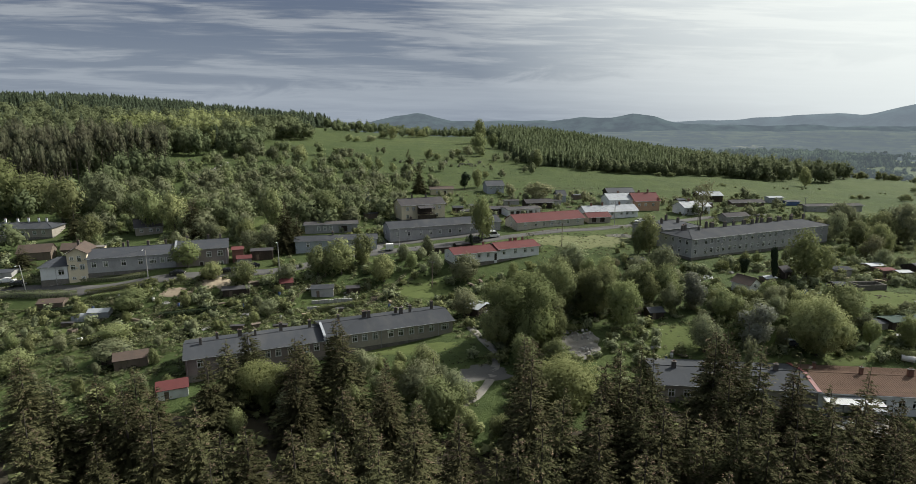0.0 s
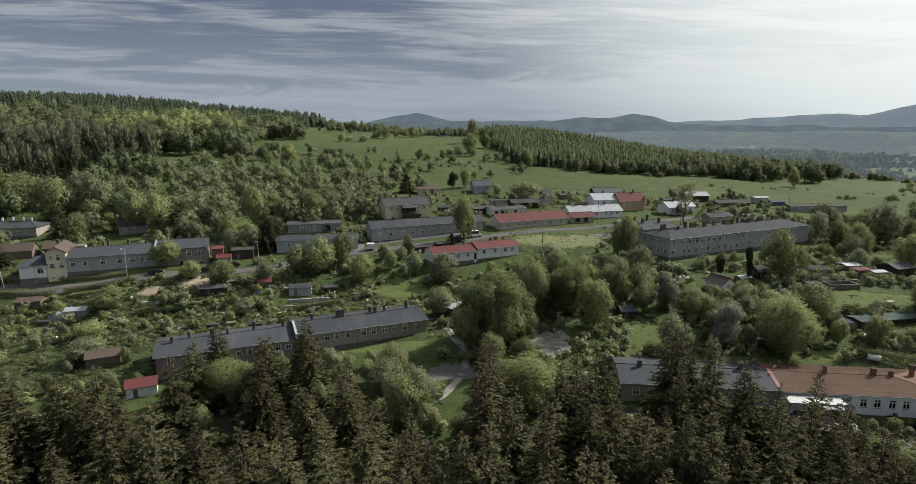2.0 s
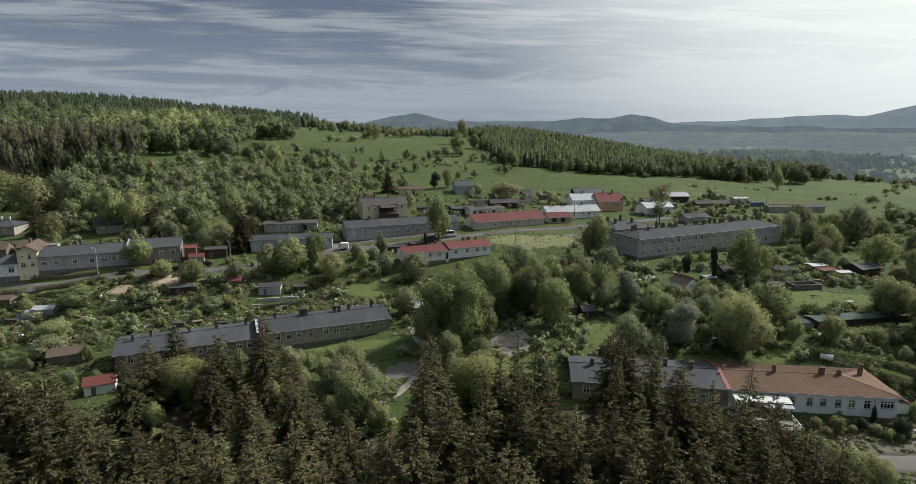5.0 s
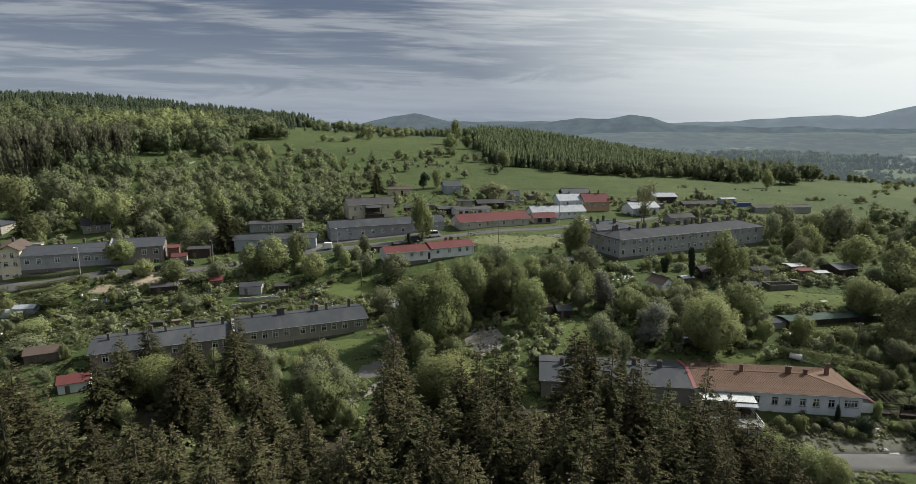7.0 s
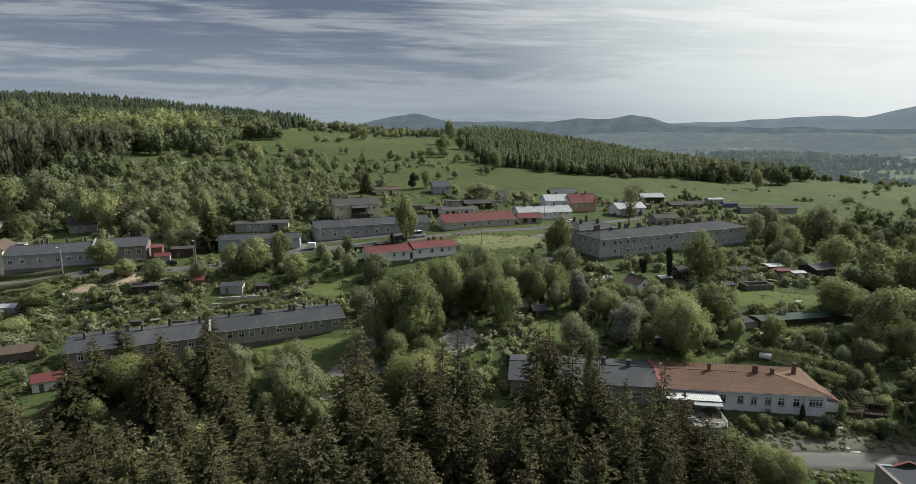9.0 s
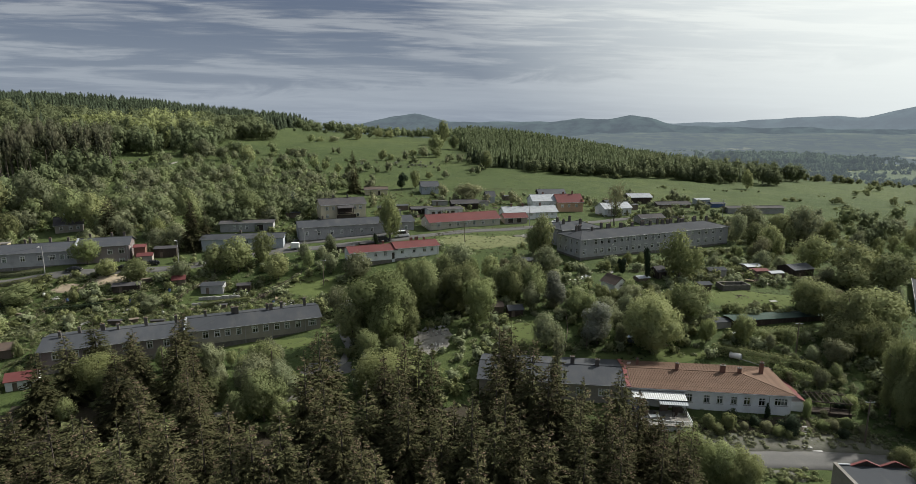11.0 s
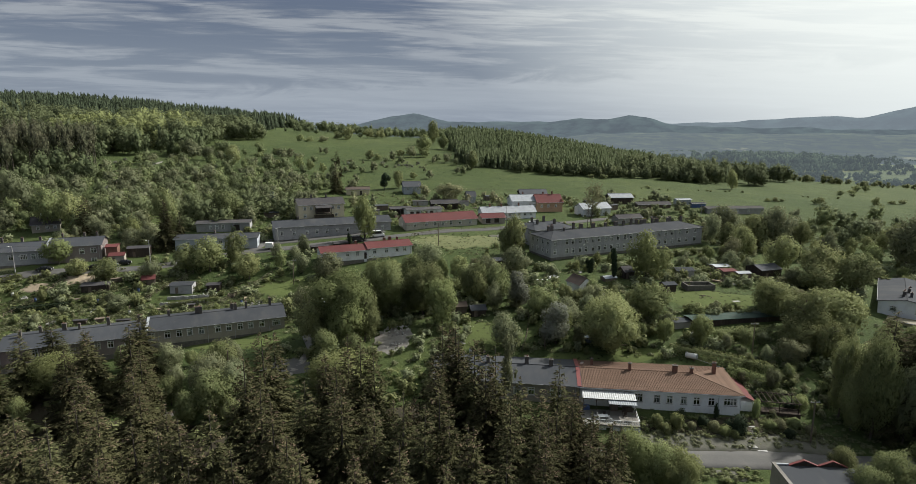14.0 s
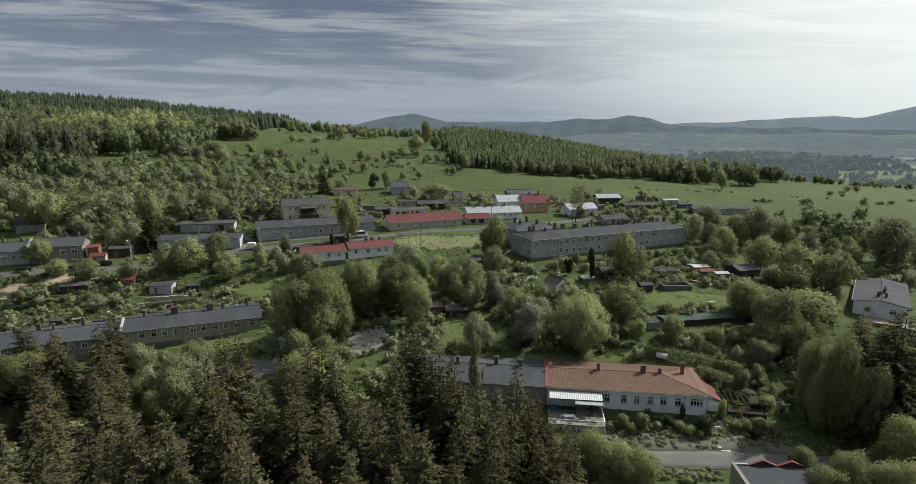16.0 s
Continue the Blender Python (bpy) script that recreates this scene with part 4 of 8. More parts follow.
house("workshop_row", "long grey rendered row with dark low roof", "building", -45.7, 203.7, 9.8, 22, 42.7, 9.0, 5.3, 1.6, "render_grey", "felt", hips=(0, 0),
      front=pairs([2.7, 6.9, 11.5, 15, 18.7, 22.4, 26.4, 31, 35, 39.5], 2.9, 1.0, 1.4), left=pairs([3], 2.9, 1.0, 1.3), plinth=.6, pipes=(.3, 20), chimneys=[(9, .5, .6, .9)])
house("village_house", "two-storey semi-detached house, tan and cream halves, dark roof", "house", -44.1, 230.7, 13.4, 24, 18.4, 9.5, 6.1, 2.0, "render_tan", "felt_dark",
      front=pairs([2.5, 5.0, 13.8, 16.1], 4.6, 1.1, 1.3) + pairs([2.5, 15], 1.6, 1.1, 1.3), left=pairs([3], 4.6, 1, 1.3), plinth=.5, chimneys=[(6, .5, .6, 1.0), (12, .5, .6, 1.0)])
bal = thing("balcony", "dark timber balcony and porch on the village house", "balcony", pose(-44.1, 230.7, 13.4, 0, 0, 24))
part("deck", Mesh().box(6.5, -3.2, 2.6, 12.6, -.45, 2.8), M["wood_dark"], bal)
for k in range(4):
    part("post", Mesh().box(6.6 + k * 1.93, -3.1, -2, 6.75 + k * 1.93, -2.95, 5.2), M["wood_dark"], bal)
part("railing", Mesh().box(6.5, -3.2, 3.5, 12.6, -3.1, 3.6).box(6.5, -3.2, 3.1, 12.6, -3.12, 3.18), M["wood_dark"], bal)
# dark slab added in place of the shaded balcony recess
part("screen", Mesh().box(6.6, -.5, 2.85, 12.5, -.06, 5.6), M["wood_dark"], bal)
part("lattice", Mesh().box(5.6, -3.35, -1.2, 13.4, -3.2, 2.3), M["wood_dark"], bal)
part("awning", Mesh().slab([(6.3, -3.5, 5.0), (12.8, -3.5, 5.0), (12.8, -.5, 5.7), (6.3, -.5, 5.7)], .1), M["felt_dark"], bal)
house("outbuilding", "low grey building with a flat dark roof above the street", "building", -75.5, 191.7, 9.0, 10, 26.5, 8, 4.0, .9, "render_blue", "felt",
      front=[(4, 2.6, 1, 1.2), (8, 2.6, 1, 1.2), (14.5, 2.9, 1.1, 1.3), (18.2, 2.9, 1.1, 1.3), (22.5, 2.6, 1, 1.2)], chimneys=[(12, .5, .6, .8)], below=4)
house("outbuilding", "long pale workshop with dark openings and flat roof", "building", -78, 214, 11.8, 12, 19, 7, 2.9, .5, "render_grey", "felt_dark",
      front=pairs([5, 7.2, 9.4], 1.4, 1.0, 1.6), doors=((14.2, 1.1, 2.4, 2.3),), below=3)
house("terraced_house", "grey terrace with hipped dark roof at the wood's edge", "house", -202.9, 213.8, 9.3, 8, 30, 10, 4.1, 1.6, "render_warm", "felt",
      front=pairs([3, 6, 10, 13, 17, 20, 24, 27], 2.4, 1.1, 1.4), hips=(0, 4), plinth=.8, below=4,
      chimneys=[(12, .5, .6, 1.2), (16, .55, .6, 1.2), (20, .5, .6, 1.3), (23.5, .5, .6, 1.2), (26, .55, .6, 1.2)], chim_mat="render_white")
stack = thing("gable_block", "cream-rendered fire gable with a brown face rising above the terrace roof", "wall", pose(-132.6, 175.6, 11.0, 0, 0, 18))
part("wall", Mesh().box(0, 0, -1.5, 3.7, 2.6, 3.5, .04), M["render_cream"], stack)
part("face", Mesh().box(-.06, -.12, -1.5, 1.4, -.02, 3.4, .02), M["render_tan"], stack)
part("coping", Mesh().box(-.12, -.18, 3.5, 3.82, 2.72, 3.64, .02), M["plinth"], stack)
house("village_house", "small dark-roofed house among trees on the slope", "house", -140.5, 215, 10.9, 30, 9, 8, 3.0, 2.4, "render_warm", "felt_dark", front=pairs([2, 5, 7.4], 1.6, 1, 1.2), chimneys=[(3, .5, .7, 1.2)], below=3, chim_mat="render_white")

# white and apricot houses at the top of the village
house("village_house", "low white house with pale metal roof", "house", 30, 238, 12.8, 12, 13.5, 9, 2.6, 2.0, "render_white", "white_metal", front=pairs([2.5, 5, 9, 11.5], 1.8, 1, 1.2), seams=.9, chimneys=[(4, .5, .6, .9), (9, .5, .6, .9)], chim_mat="brick")
house("village_house", "low white house with pale metal roof", "house", 43.4, 241, 13.0, 12, 9.2, 9, 2.5, 2.0, "render_white", "white_metal", front=pairs([2, 4.5, 7], 1.7, 1, 1.2), seams=.9, chimneys=[(3, .5, .6, .9)], chim_mat="brick")
house("village_house", "white house with pale standing-seam roof", "house", 43.6, 255, 14.2, 10, 11, 9, 4.2, 2.2, "render_white", "white_metal", front=pairs([2, 5, 8], 2.4, 1, 1.2), seams=.9, chimneys=[(6, .55, .6, .9)], chim_mat="brick")
house("village_house", "apricot house with red roof and light gable", "house", 54.6, 254.5, 14.0, 10, 11.5, 9.5, 3.9, 2.9, "render_orange", "red_metal", front=pairs([2, 5, 8.5], 2.2, 1, 1.2), right=pairs([3, 6.5], 2.2, 1, 1.2) + pairs([4.7], 4.6, .9, 1.0), seams=1.1, chimneys=[(4, .55, .6, 1.0), (8, .5, .6, 1.0)], chim_mat="brick", cap="red_ridge")
house("outbuilding", "small garage with faded red roof", "garage", 29.5, 231, 12.4, 14, 9.5, 6.5, 2.1, 1.3, "render_warm", "red_metal", doors=((2.4, 1.0, 2.2, 2.0), (6, 1.0, 2.2, 2.0)), seams=1.1)
house("village_house", "small white cottage with pale roof beyond the block", "house", 73.5, 247.5, 12.6, 20, 13.5, 7.5, 3.4, 1.9, "render_white", "white_metal", front=pairs([2, 5, 8.5, 11.4], 2, 1, 1.2), right=pairs([3.5], 2, 1, 1.2), seams=.9, chimneys=[(5, .5, .6, .9)], chim_mat="brick")
house("barn", "open dark barn with a pale sheet roof", "barn", 93, 279, 14.0, 5, 11, 8, 3.2, 1.4, "wood_dark", "white_metal", below=2, seams=1.0)
house("village_house", "grey two-storey house with slate roof on the upper slope", "house", -7.5, 290.5, 17.4, 12, 8.5, 8.5, 3.8, 2.0, "render_blue", "slate", front=pairs([2, 5, 7], 2.6, 1, 1.2), right=pairs([3], 2.6, 1, 1.2))
house("outbuilding", "small cream summerhouse on the upper meadow", "house", -35, 284, 17.4, 8, 11, 6, 2.9, .9, "render_cream", "brown_roof", front=pairs([3], 1.5, .9, 1.2), doors=((7, 1.1, 1.2, 2.1),))
house("outbuilding", "tiny grey gabled hut on the meadow edge", "hut", 24, 271, 15.6, 15, 4, 4.5, 3.2, 1.8, "render_blue", "slate", front=pairs([2], 1.8, .8, 1.0))
house("outbuilding", "row of white garages with dark doors", "garage", -1.5, 241.5, 13.2, 20, 15, 7, 3.0, .4, "render_white", "felt_dark", doors=((2, 1.1, 1.7, 2.3), (4.6, 1.1, 1.7, 2.3), (8, 1.1, 1.7, 2.3), (10.6, 1.1, 1.7, 2.3)), front=[(13, 1.6, .9, 1.2)])
house("outbuilding", "dark timber garage with a felt roof", "garage", -9, 246, 13.6, 15, 9, 6, 2.4, .5, "wood_dark", "felt_dark", doors=((3, 1.0, 2.2, 2.0),))
house("outbuilding", "weathered black shed above the garages", "shed", 8, 257, 14.6, 12, 12, 6, 2.4, 1.1, "wood_dark", "felt_dark")
house("barn", "dark low barn with grey roof in the upper gardens", "barn", 50, 283, 16.0, 6, 13, 7, 2.6, 1.6, "wood_dark", "slate")
house("barn", "long grey shed with dark roof behind the block", "shed", 84.5, 232.5, 11.9, 18, 11, 5, 2.4, 1.0, "concrete", "felt_dark", front=pairs([3], 1.4, .8, .8))
house("barn", "dark low barn in the upper gardens", "barn", 103, 268, 13.3, 8, 16, 6, 1.9, .9, "wood", "felt_dark")
house("outbuilding", "blue-grey site cabin on the meadow edge", "cabin", 124, 276, 13.5, 10, 7, 3.5, 3.0, .35, "render_blue", "white_metal", front=pairs([2, 4.5], 1.7, .9, 1.0))
house("outbuilding", "dark blue trailer cabin on the meadow", "cabin", 129, 270.5, 13.2, 5, 6.5, 3, 2.2, .3, "blue_paint", "slate")
house("barn", "long grey allotment shed with flat roof", "shed", 131, 258, 12.4, 4, 26, 6, 2.5, .5, "concrete", "felt_dark", front=pairs([4, 9, 14, 19], 1.4, .9, .9))

# the white house with the tiled roof, and its grey neighbour
house("row_house", "white rendered house with hipped orange-brown tiled roof", "house", 42.92, 101.35, -2.07, -7.2, 28.85, 12.1, 4.65, 1.08, "render_white", "tile", courses=19, hips=(0, 7.2),
      front=[(10.6, 2.95, 1.9, 1.5), (14.1, 2.9, 1.15, 1.5), (16.4, 2.9, 1.15, 1.5), (18.9, 2.9, 1.15, 1.5), (21.2, 2.9, 1.15, 1.5), (23.8, 2.9, 1.15, 1.5), (27.1, 3.05, 2.3, 1.35), (11.0, .7, 1.0, .5), (13.4, .7, .8, .5)],
      doors=((7, 2.0, 1.1, 2.2),), right=pairs([3, 7, 10.5], 3.0, 1.1, 1.4), plinth=.0, below=3, ov=.55, pipes=(25.0,), cap="tile", chim_mat="brick",
      chimneys=[(2.9, .74, .5, 1.0), (9.9, .5, .55, 1.1), (18.4, .5, .95, 1.1), (21.5, .5, .6, .8), (26.2, .66, .65, 1.5)])
house("row_house", "grey end house with dark felt roof", "house", 14.94, 104.88, -2.0, -7.2, 28.1, 12.0, 4.65, 1.05, "render_warm", "felt", ridge=.5,
      front=[(2.6, 2.9, 1.2, 1.5), (5.4, 2.9, 1.2, 1.5), (8.2, 2.9, 1.2, 1.5), (13.2, 2.9, 1.2, 1.5), (16.4, 2.9, 1.2, 1.5), (19.1, 2.9, 1.2, 1.5), (23.7, 2.95, 2.0, 1.4)], left=pairs([3, 8], 2.8, 1, 1.4), plinth=.4, below=3, chimneys=[(4.0, .45, .8, 1.0), (10.4, .5, .7, 1.0), (18.1, .55, .8, 1.2), (22.9, .5, .8, 1.0)], pipes=(27.4,))
pw = thing("firewall", "red metal flashing on the party wall between the roofs", "flashing", pose(42.92, 101.35, -2.07, 0, 0, -7.2))
part("upstand", Mesh().slab([(-.5, -.5, 4.82), (.25, -.5, 4.82), (.25, 6.2, 5.98), (-.5, 6.2, 5.98)], .35), M["red_ridge"], pw)
part("upstand", Mesh().slab([(-.5, 6.2, 5.98), (.25, 6.2, 5.98), (.25, 12.9, 4.82), (-.5, 12.9, 4.82)], .35), M["red_ridge"], pw)

lean = thing("lean_to", "low lean-to with a dull red metal roof behind the white house", "lean-to", pose(72.4, 99.2, -2.0, 0, 0, -7.2))
part("wall", Mesh().box(0, 0, -1.5, 2.2, 8.5, 2.6), M["render_white"], lean)
part("roof", Mesh().slab([(-.1, -.2, 4.0), (2.6, -.2, 2.7), (2.6, 8.8, 2.7), (-.1, 8.8, 4.0)], .12), M["red_metal"], lean)
# terrace canopy in front of the white house
can = thing("veranda", "pale corrugated canopy over a raised terrace of the white house", "veranda", pose(43.2, 101.15, -2.1, 0, 0, -7.2))
for name, x0, x1, y0, y1, z0, z1, mat in (("canopy", 0, 9.7, -2.9, -.1, 3.75, 4.15, "canopy_sheet"), ("lower_canopy", 4.6, 9.7, -3.9, -2.8, 3.3, 3.55, "white_metal")):
    cm = Mesh()
    n = int((x1 - x0) / .2)
    for k in range(n):
        p, q = x0 + k * .2, x0 + (k + 1) * .2
        h0, h1 = (.05 if k % 2 else 0), (0 if k % 2 else .05)
        cm.quad((p, y0, z0 + h0), (q, y0, z0 + h1), (q, y1, z1 + h1), (p, y1, z1 + h0))
        cm.quad((p, y1, z1 + h0 - .02), (q, y1, z1 + h1 - .02), (q, y0, z0 + h1 - .02), (p, y0, z0 + h0 - .02))
    part(name, cm, M[mat], can)
for k in range(5):
    part("post", Mesh().box(.1 + k * 2.35, -2.85, .65, .19 + k * 2.35, -2.76, 3.72), M["wood_dark"], can)
part("beam", Mesh().box(0, -2.87, 3.58, 9.7, -2.75, 3.72), M["wood_dark"], can)
part("deck", Mesh().box(-.2, -6.6, .4, 9.8, -.1, .65), M["gravel"], can)
lower = Mesh()
facade(lower, Matrix.Translation((0, -6.3, 0)), 9.6, -2.6, .4, [(2.2, -1.0, 1.1, 1.9), (4.6, -1.0, 1.2, 1.9), (7.4, -.9, 1.5, 1.3)], .25)
part("lower_wall", lower, M["render_white"], can, "white basement wall with dark openings")
for k in range(5):
    part("pillar", Mesh().box(-.1 + k * 2.4, -6.56, -2.8, .2 + k * 2.4, -6.3, .4), M["render_white"], can)
part("railing", Mesh().box(-.15, -6.55, 1.5, 9.75, -6.47, 1.58).box(-.15, -6.55, 1.05, 9.75, -6.49, 1.11), M["frame_white"], can)
part("railing", Mesh().box(9.67, -6.45, 1.5, 9.75, -.3, 1.58).box(9.67, -6.45, 1.05, 9.73, -.3, 1.11), M["frame_white"], can)
for k in range(25):
    part("baluster", Mesh().box(-.12 + k * .405, -6.54, .65, -.06 + k * .405, -6.48, 1.5), M["frame_white"], can)


def on_terrace(x, y, turn=0):
    """A place on the terrace, in its own directions."""
    return pose(43.2, 101.15, -2.1, 0, 0, -7.2) @ Matrix.Translation((x, y, .65)) @ pose(0, 0, 0, 0, 0, turn)


gt = thing("garden_table", "white plastic garden table on the raised terrace", "table", on_terrace(3.6, -4.6, 12))
part("tabletop", Mesh().box(-.9, -.5, .7, .9, .5, .75), M["plastic_white"], gt)
for sx in (-.8, .8):
    for sy in (-.4, .4):
        part("leg", Mesh().box(sx - .04, sy - .04, 0, sx + .04, sy + .04, .7), M["plastic_white"], gt)
for x, y, turn, mat, look_words in ((2.3, -4.2, 80, "plastic_white", "white plastic garden chair on the terrace"), (4.9, -5.0, -100, "plastic_white", "white plastic garden chair on the terrace"), (3.9, -3.6, 175, "wood_dark", "dark wooden garden chair under the canopy"), (7.6, -3.4, 160, "wood_dark", "dark wooden garden chair under the canopy")):
    gc = thing("garden_chair", look_words, "chair", on_terrace(x, y, turn), "chairs on the terrace")
    part("seat", Mesh().box(-.25, -.25, .4, .25, .25, .45), M[mat], gc)
    part("backrest", Mesh().box(-.25, -.29, .45, .25, -.25, .95), M[mat], gc)
    for sx in (-.21, .21):
        for sy in (-.21, .21):
            part("leg", Mesh().box(sx - .025, sy - .025, 0, sx + .025, sy + .025, .4), M[mat], gc)
for x, y, w, d, h, mat, name, words, cat in ((8.4, -1.0, 1.8, .7, .9, "wood_dark", "cupboard", "low dark cupboard against the house wall", "cupboard"), (6.0, -.8, 1.4, .6, 1.5, "wood", "storage_box", "tall weathered wooden box under the canopy", "box"), (.9, -1.0, 1.2, .8, .8, "blue_paint", "storage_box", "blue-grey box on the terrace", "box"), (7.8, -5.6, 1.2, .5, .5, "plinth", "planter", "stone planter on the open terrace", "planter")):
    tagged(part(name, Mesh().box(-w / 2, -d / 2, 0, w / 2, d / 2, h, .03), M[mat], at=on_terrace(x, y, 4)), words, cat)

# building at the far end of the lane
house("workshop_row", "grey hall with low dark gable roof and metal vents", "building", 137.9, 157.6, 5.3, -125.5, 25.8, 11.0, 3.6, .9, "render_white", "felt", right=pairs([3.0, 8.0], 2.0, 1.4, 1.2),
      chimneys=[(15, .56, .5, .8), (17.5, .54, .5, .9), (20.0, .46, .5, .8), (22.0, .44, .6, 1.0), (21.5, .58, .5, .8)], below=4, ov=.3)
house("outbuilding", "low annexe with a yellowed roof before the hall", "shed", 122.4, 131.9, 3.6, -43, 9.5, 3.0, 2.0, .35, "render_cream", "yellow_sheet", below=3)
# ---- garden sheds and huts ----
def shed(label, x, y, rz, L, W, H, rise, wall, roof, category="shed", opening=True, name="garden_shed"):
    """A small board shed: walls, door, sloping roof with thickness."""
    t = thing(name, label, category, pose(x, y, G(x, y) - .15, 0, 0, rz))
    mb = Mesh()
    holes = [(L * .3, .95, .85, 1.8)] if opening else []
    facade(mb, Matrix.Identity(4), L, -.8, H, holes, .08)
    for length, m in ((W, Matrix.Translation((L, 0, 0)) @ pose(0, 0, 0, 0, 0, 90)), (L, Matrix.Translation((L, W, 0)) @ pose(0, 0, 0, 0, 0, 180)), (W, Matrix.Translation((0, W, 0)) @ pose(0, 0, 0, 0, 0, -90))):
        facade(mb, m, length, -.8, H, [], .08)
    for xx in (0, L):
        mb.quad((xx, 0, H), (xx, W, H), (xx, W / 2, H + rise))
    part("wall", mb, M[wall], t)
    o = .25
    sl = rise / (W / 2)
    r = Mesh()
    r.slab([(-o, -o, H - o * sl + .08), (L + o, -o, H - o * sl + .08), (L + o, W / 2, H + rise + .08), (-o, W / 2, H + rise + .08)], .08)
    r.slab([(L + o, W + o, H - o * sl + .08), (-o, W + o, H - o * sl + .08), (-o, W / 2, H + rise + .08), (L + o, W / 2, H + rise + .08)], .08)
    part("roof", r, M[roof], t)
    if opening:
        part("door", Mesh().box(L * .3 - .4, .02, .05, L * .3 + .4, .06, 1.82), M["wood"], t)
    return t


shed("grey board garden shed with blue door and flat roof", -63.3, 161.5, 10, 6, 4.5, 2.4, .35, "render_grey", "felt")
shed("small dark board shed on a garden plot", -54, 164.5, 10, 3.6, 3, 2.1, .3, "wood_dark", "felt_dark")
shed("reddish hut with shingle roof on a garden plot", -72.6, 164, 20, 3.4, 3, 2.0, .9, "wood", "red_metal")
shed("low dark board garden hut with felt roof", -87, 158.6, 16, 7, 4, 2.2, .5, "wood_dark", "felt_dark")
shed("tumbledown hut with a faded red roof", -134, 152.5, 15, 6, 4.5, 2.3, .7, "wood", "brown_roof")
shed("small pale sheet-metal shed on an allotment", -118, 148, 8, 5, 3, 2.1, .6, "white_metal", "white_metal", opening=False)
shed("brown wooden house with shingle roof by the street", -160, 182, 20, 9, 7, 2.8, 2.0, "wood", "brown_roof")
shed("small brown shed with shingle roof", -150, 187.5, 18, 6, 6, 2.6, 1.6, "wood", "brown_roof")
shed("dark brown shed with low gable", -172, 176, 25, 8, 6, 2.6, 1.2, "wood_dark", "brown_roof")
shed("grey corrugated shed near the parking place", -158, 166, 12, 7, 5, 2.4, .4, "concrete", "slate")
shed("narrow red-roofed lean-to at the terrace end", -91.8, 179.8, 20, 3.2, 5, 4.3, .5, "brick", "red_metal")
shed("low red-roofed porch beside the terrace", -89.5, 177.2, 20, 4.2, 3.5, 2.4, .7, "render_warm", "red_metal")
shed("black timber wood store beside the terrace", -87.5, 184, 15, 6.5, 4, 3.0, .5, "wood_dark", "felt_dark")
shed("red-roofed garden hut half hidden by spruces", -81.0, 109.4, 25, 5.5, 4, 2.3, 1.1, "render_white", "red_metal")
shed("weathered brown shed below the terrace", -96, 121, 25, 6.5, 5, 2.6, 1.0, "wood", "brown_roof")
shed("dark board shed with white eaves", -100.5, 124, 22, 5, 4, 2.4, .6, "wood_dark", "felt")
shed("pale-roofed shelter beside the terrace gable", -20.5, 148, -35, 4, 6.5, 2.3, .5, "wood_dark", "white_metal")
shed("black board cabin with grey roof on the lawn", 23.2, 135.4, 10, 3.6, 3.2, 2.0, .8, "wood_dark", "slate", "cabin")
shed("old timber shed with rusty roof", 18.2, 137.5, 12, 4, 3.2, 2.2, .7, "wood", "brown_roof")
shed("low dark hut among bushes", 27.5, 165.5, 12, 5, 3.6, 2.0, .5, "wood_dark", "felt")
shed("low dark hut among bushes", 30.2, 173.5, 14, 4.4, 3.4, 2.1, .6, "wood_dark", "felt")
shed("dark board shed on the allotment", 74, 146.5, 10, 3.2, 3, 2.2, .4, "wood_dark", "felt")
shed("small dark shed with pointed roof", 66.5, 157.5, 25, 3.2, 3.4, 2.2, 1.2, "wood_dark", "felt_dark")
shed("glazed cold frame on the plot", 60.5, 154.8, 20, 3.5, 2.6, 1.2, .4, "wood", "white_metal", opening=False, name="cold_frame", category="cold frame")
shed("shed with white and red sheet roof", 94.5, 163.5, 10, 4.5, 3.6, 2.3, .3, "wood", "white_metal")
shed("shed with a faded red roof", 95, 159.5, 10, 4, 3.2, 2.2, .3, "wood", "red_metal")
shed("low shed with a white sheet roof", 98.5, 158, 8, 3.8, 2.6, 2.1, .3, "wood", "white_metal")
shed("grey cabin with metal roof among trees", 105.5, 159, 18, 7, 6, 2.8, 1.0, "wood_dark", "slate", "cabin")
shed("white-walled hut half hidden at the slope foot", 82, 160, 5, 5, 4, 2.2, .5, "concrete", "felt")
shed("long low shelter with dark green roof", 73.5, 125.8, 10, 25, 4, 2.2, .25, "wood_dark", "green_paint", opening=False, name="shelter")
shed("grey lean-to beside the shelter", 69.5, 126.2, 8, 4.5, 3, 1.8, .2, "concrete", "felt", opening=False)
hut = house("garden_house", "white garden house with steep red tiled gable", "house", 49.0, 150.2, 7.6, -62, 5.2, 4.2, 2.6, 1.5, "render_white", "brown_roof", right=[(2.1, 2.2, 1.0, .9)], ov=.3, below=2)
shed("lean-to with faded red roof beside the garden house", 51.5, 148.5, 15, 4, 3.4, 1.7, .4, "render_white", "red_metal", opening=False)
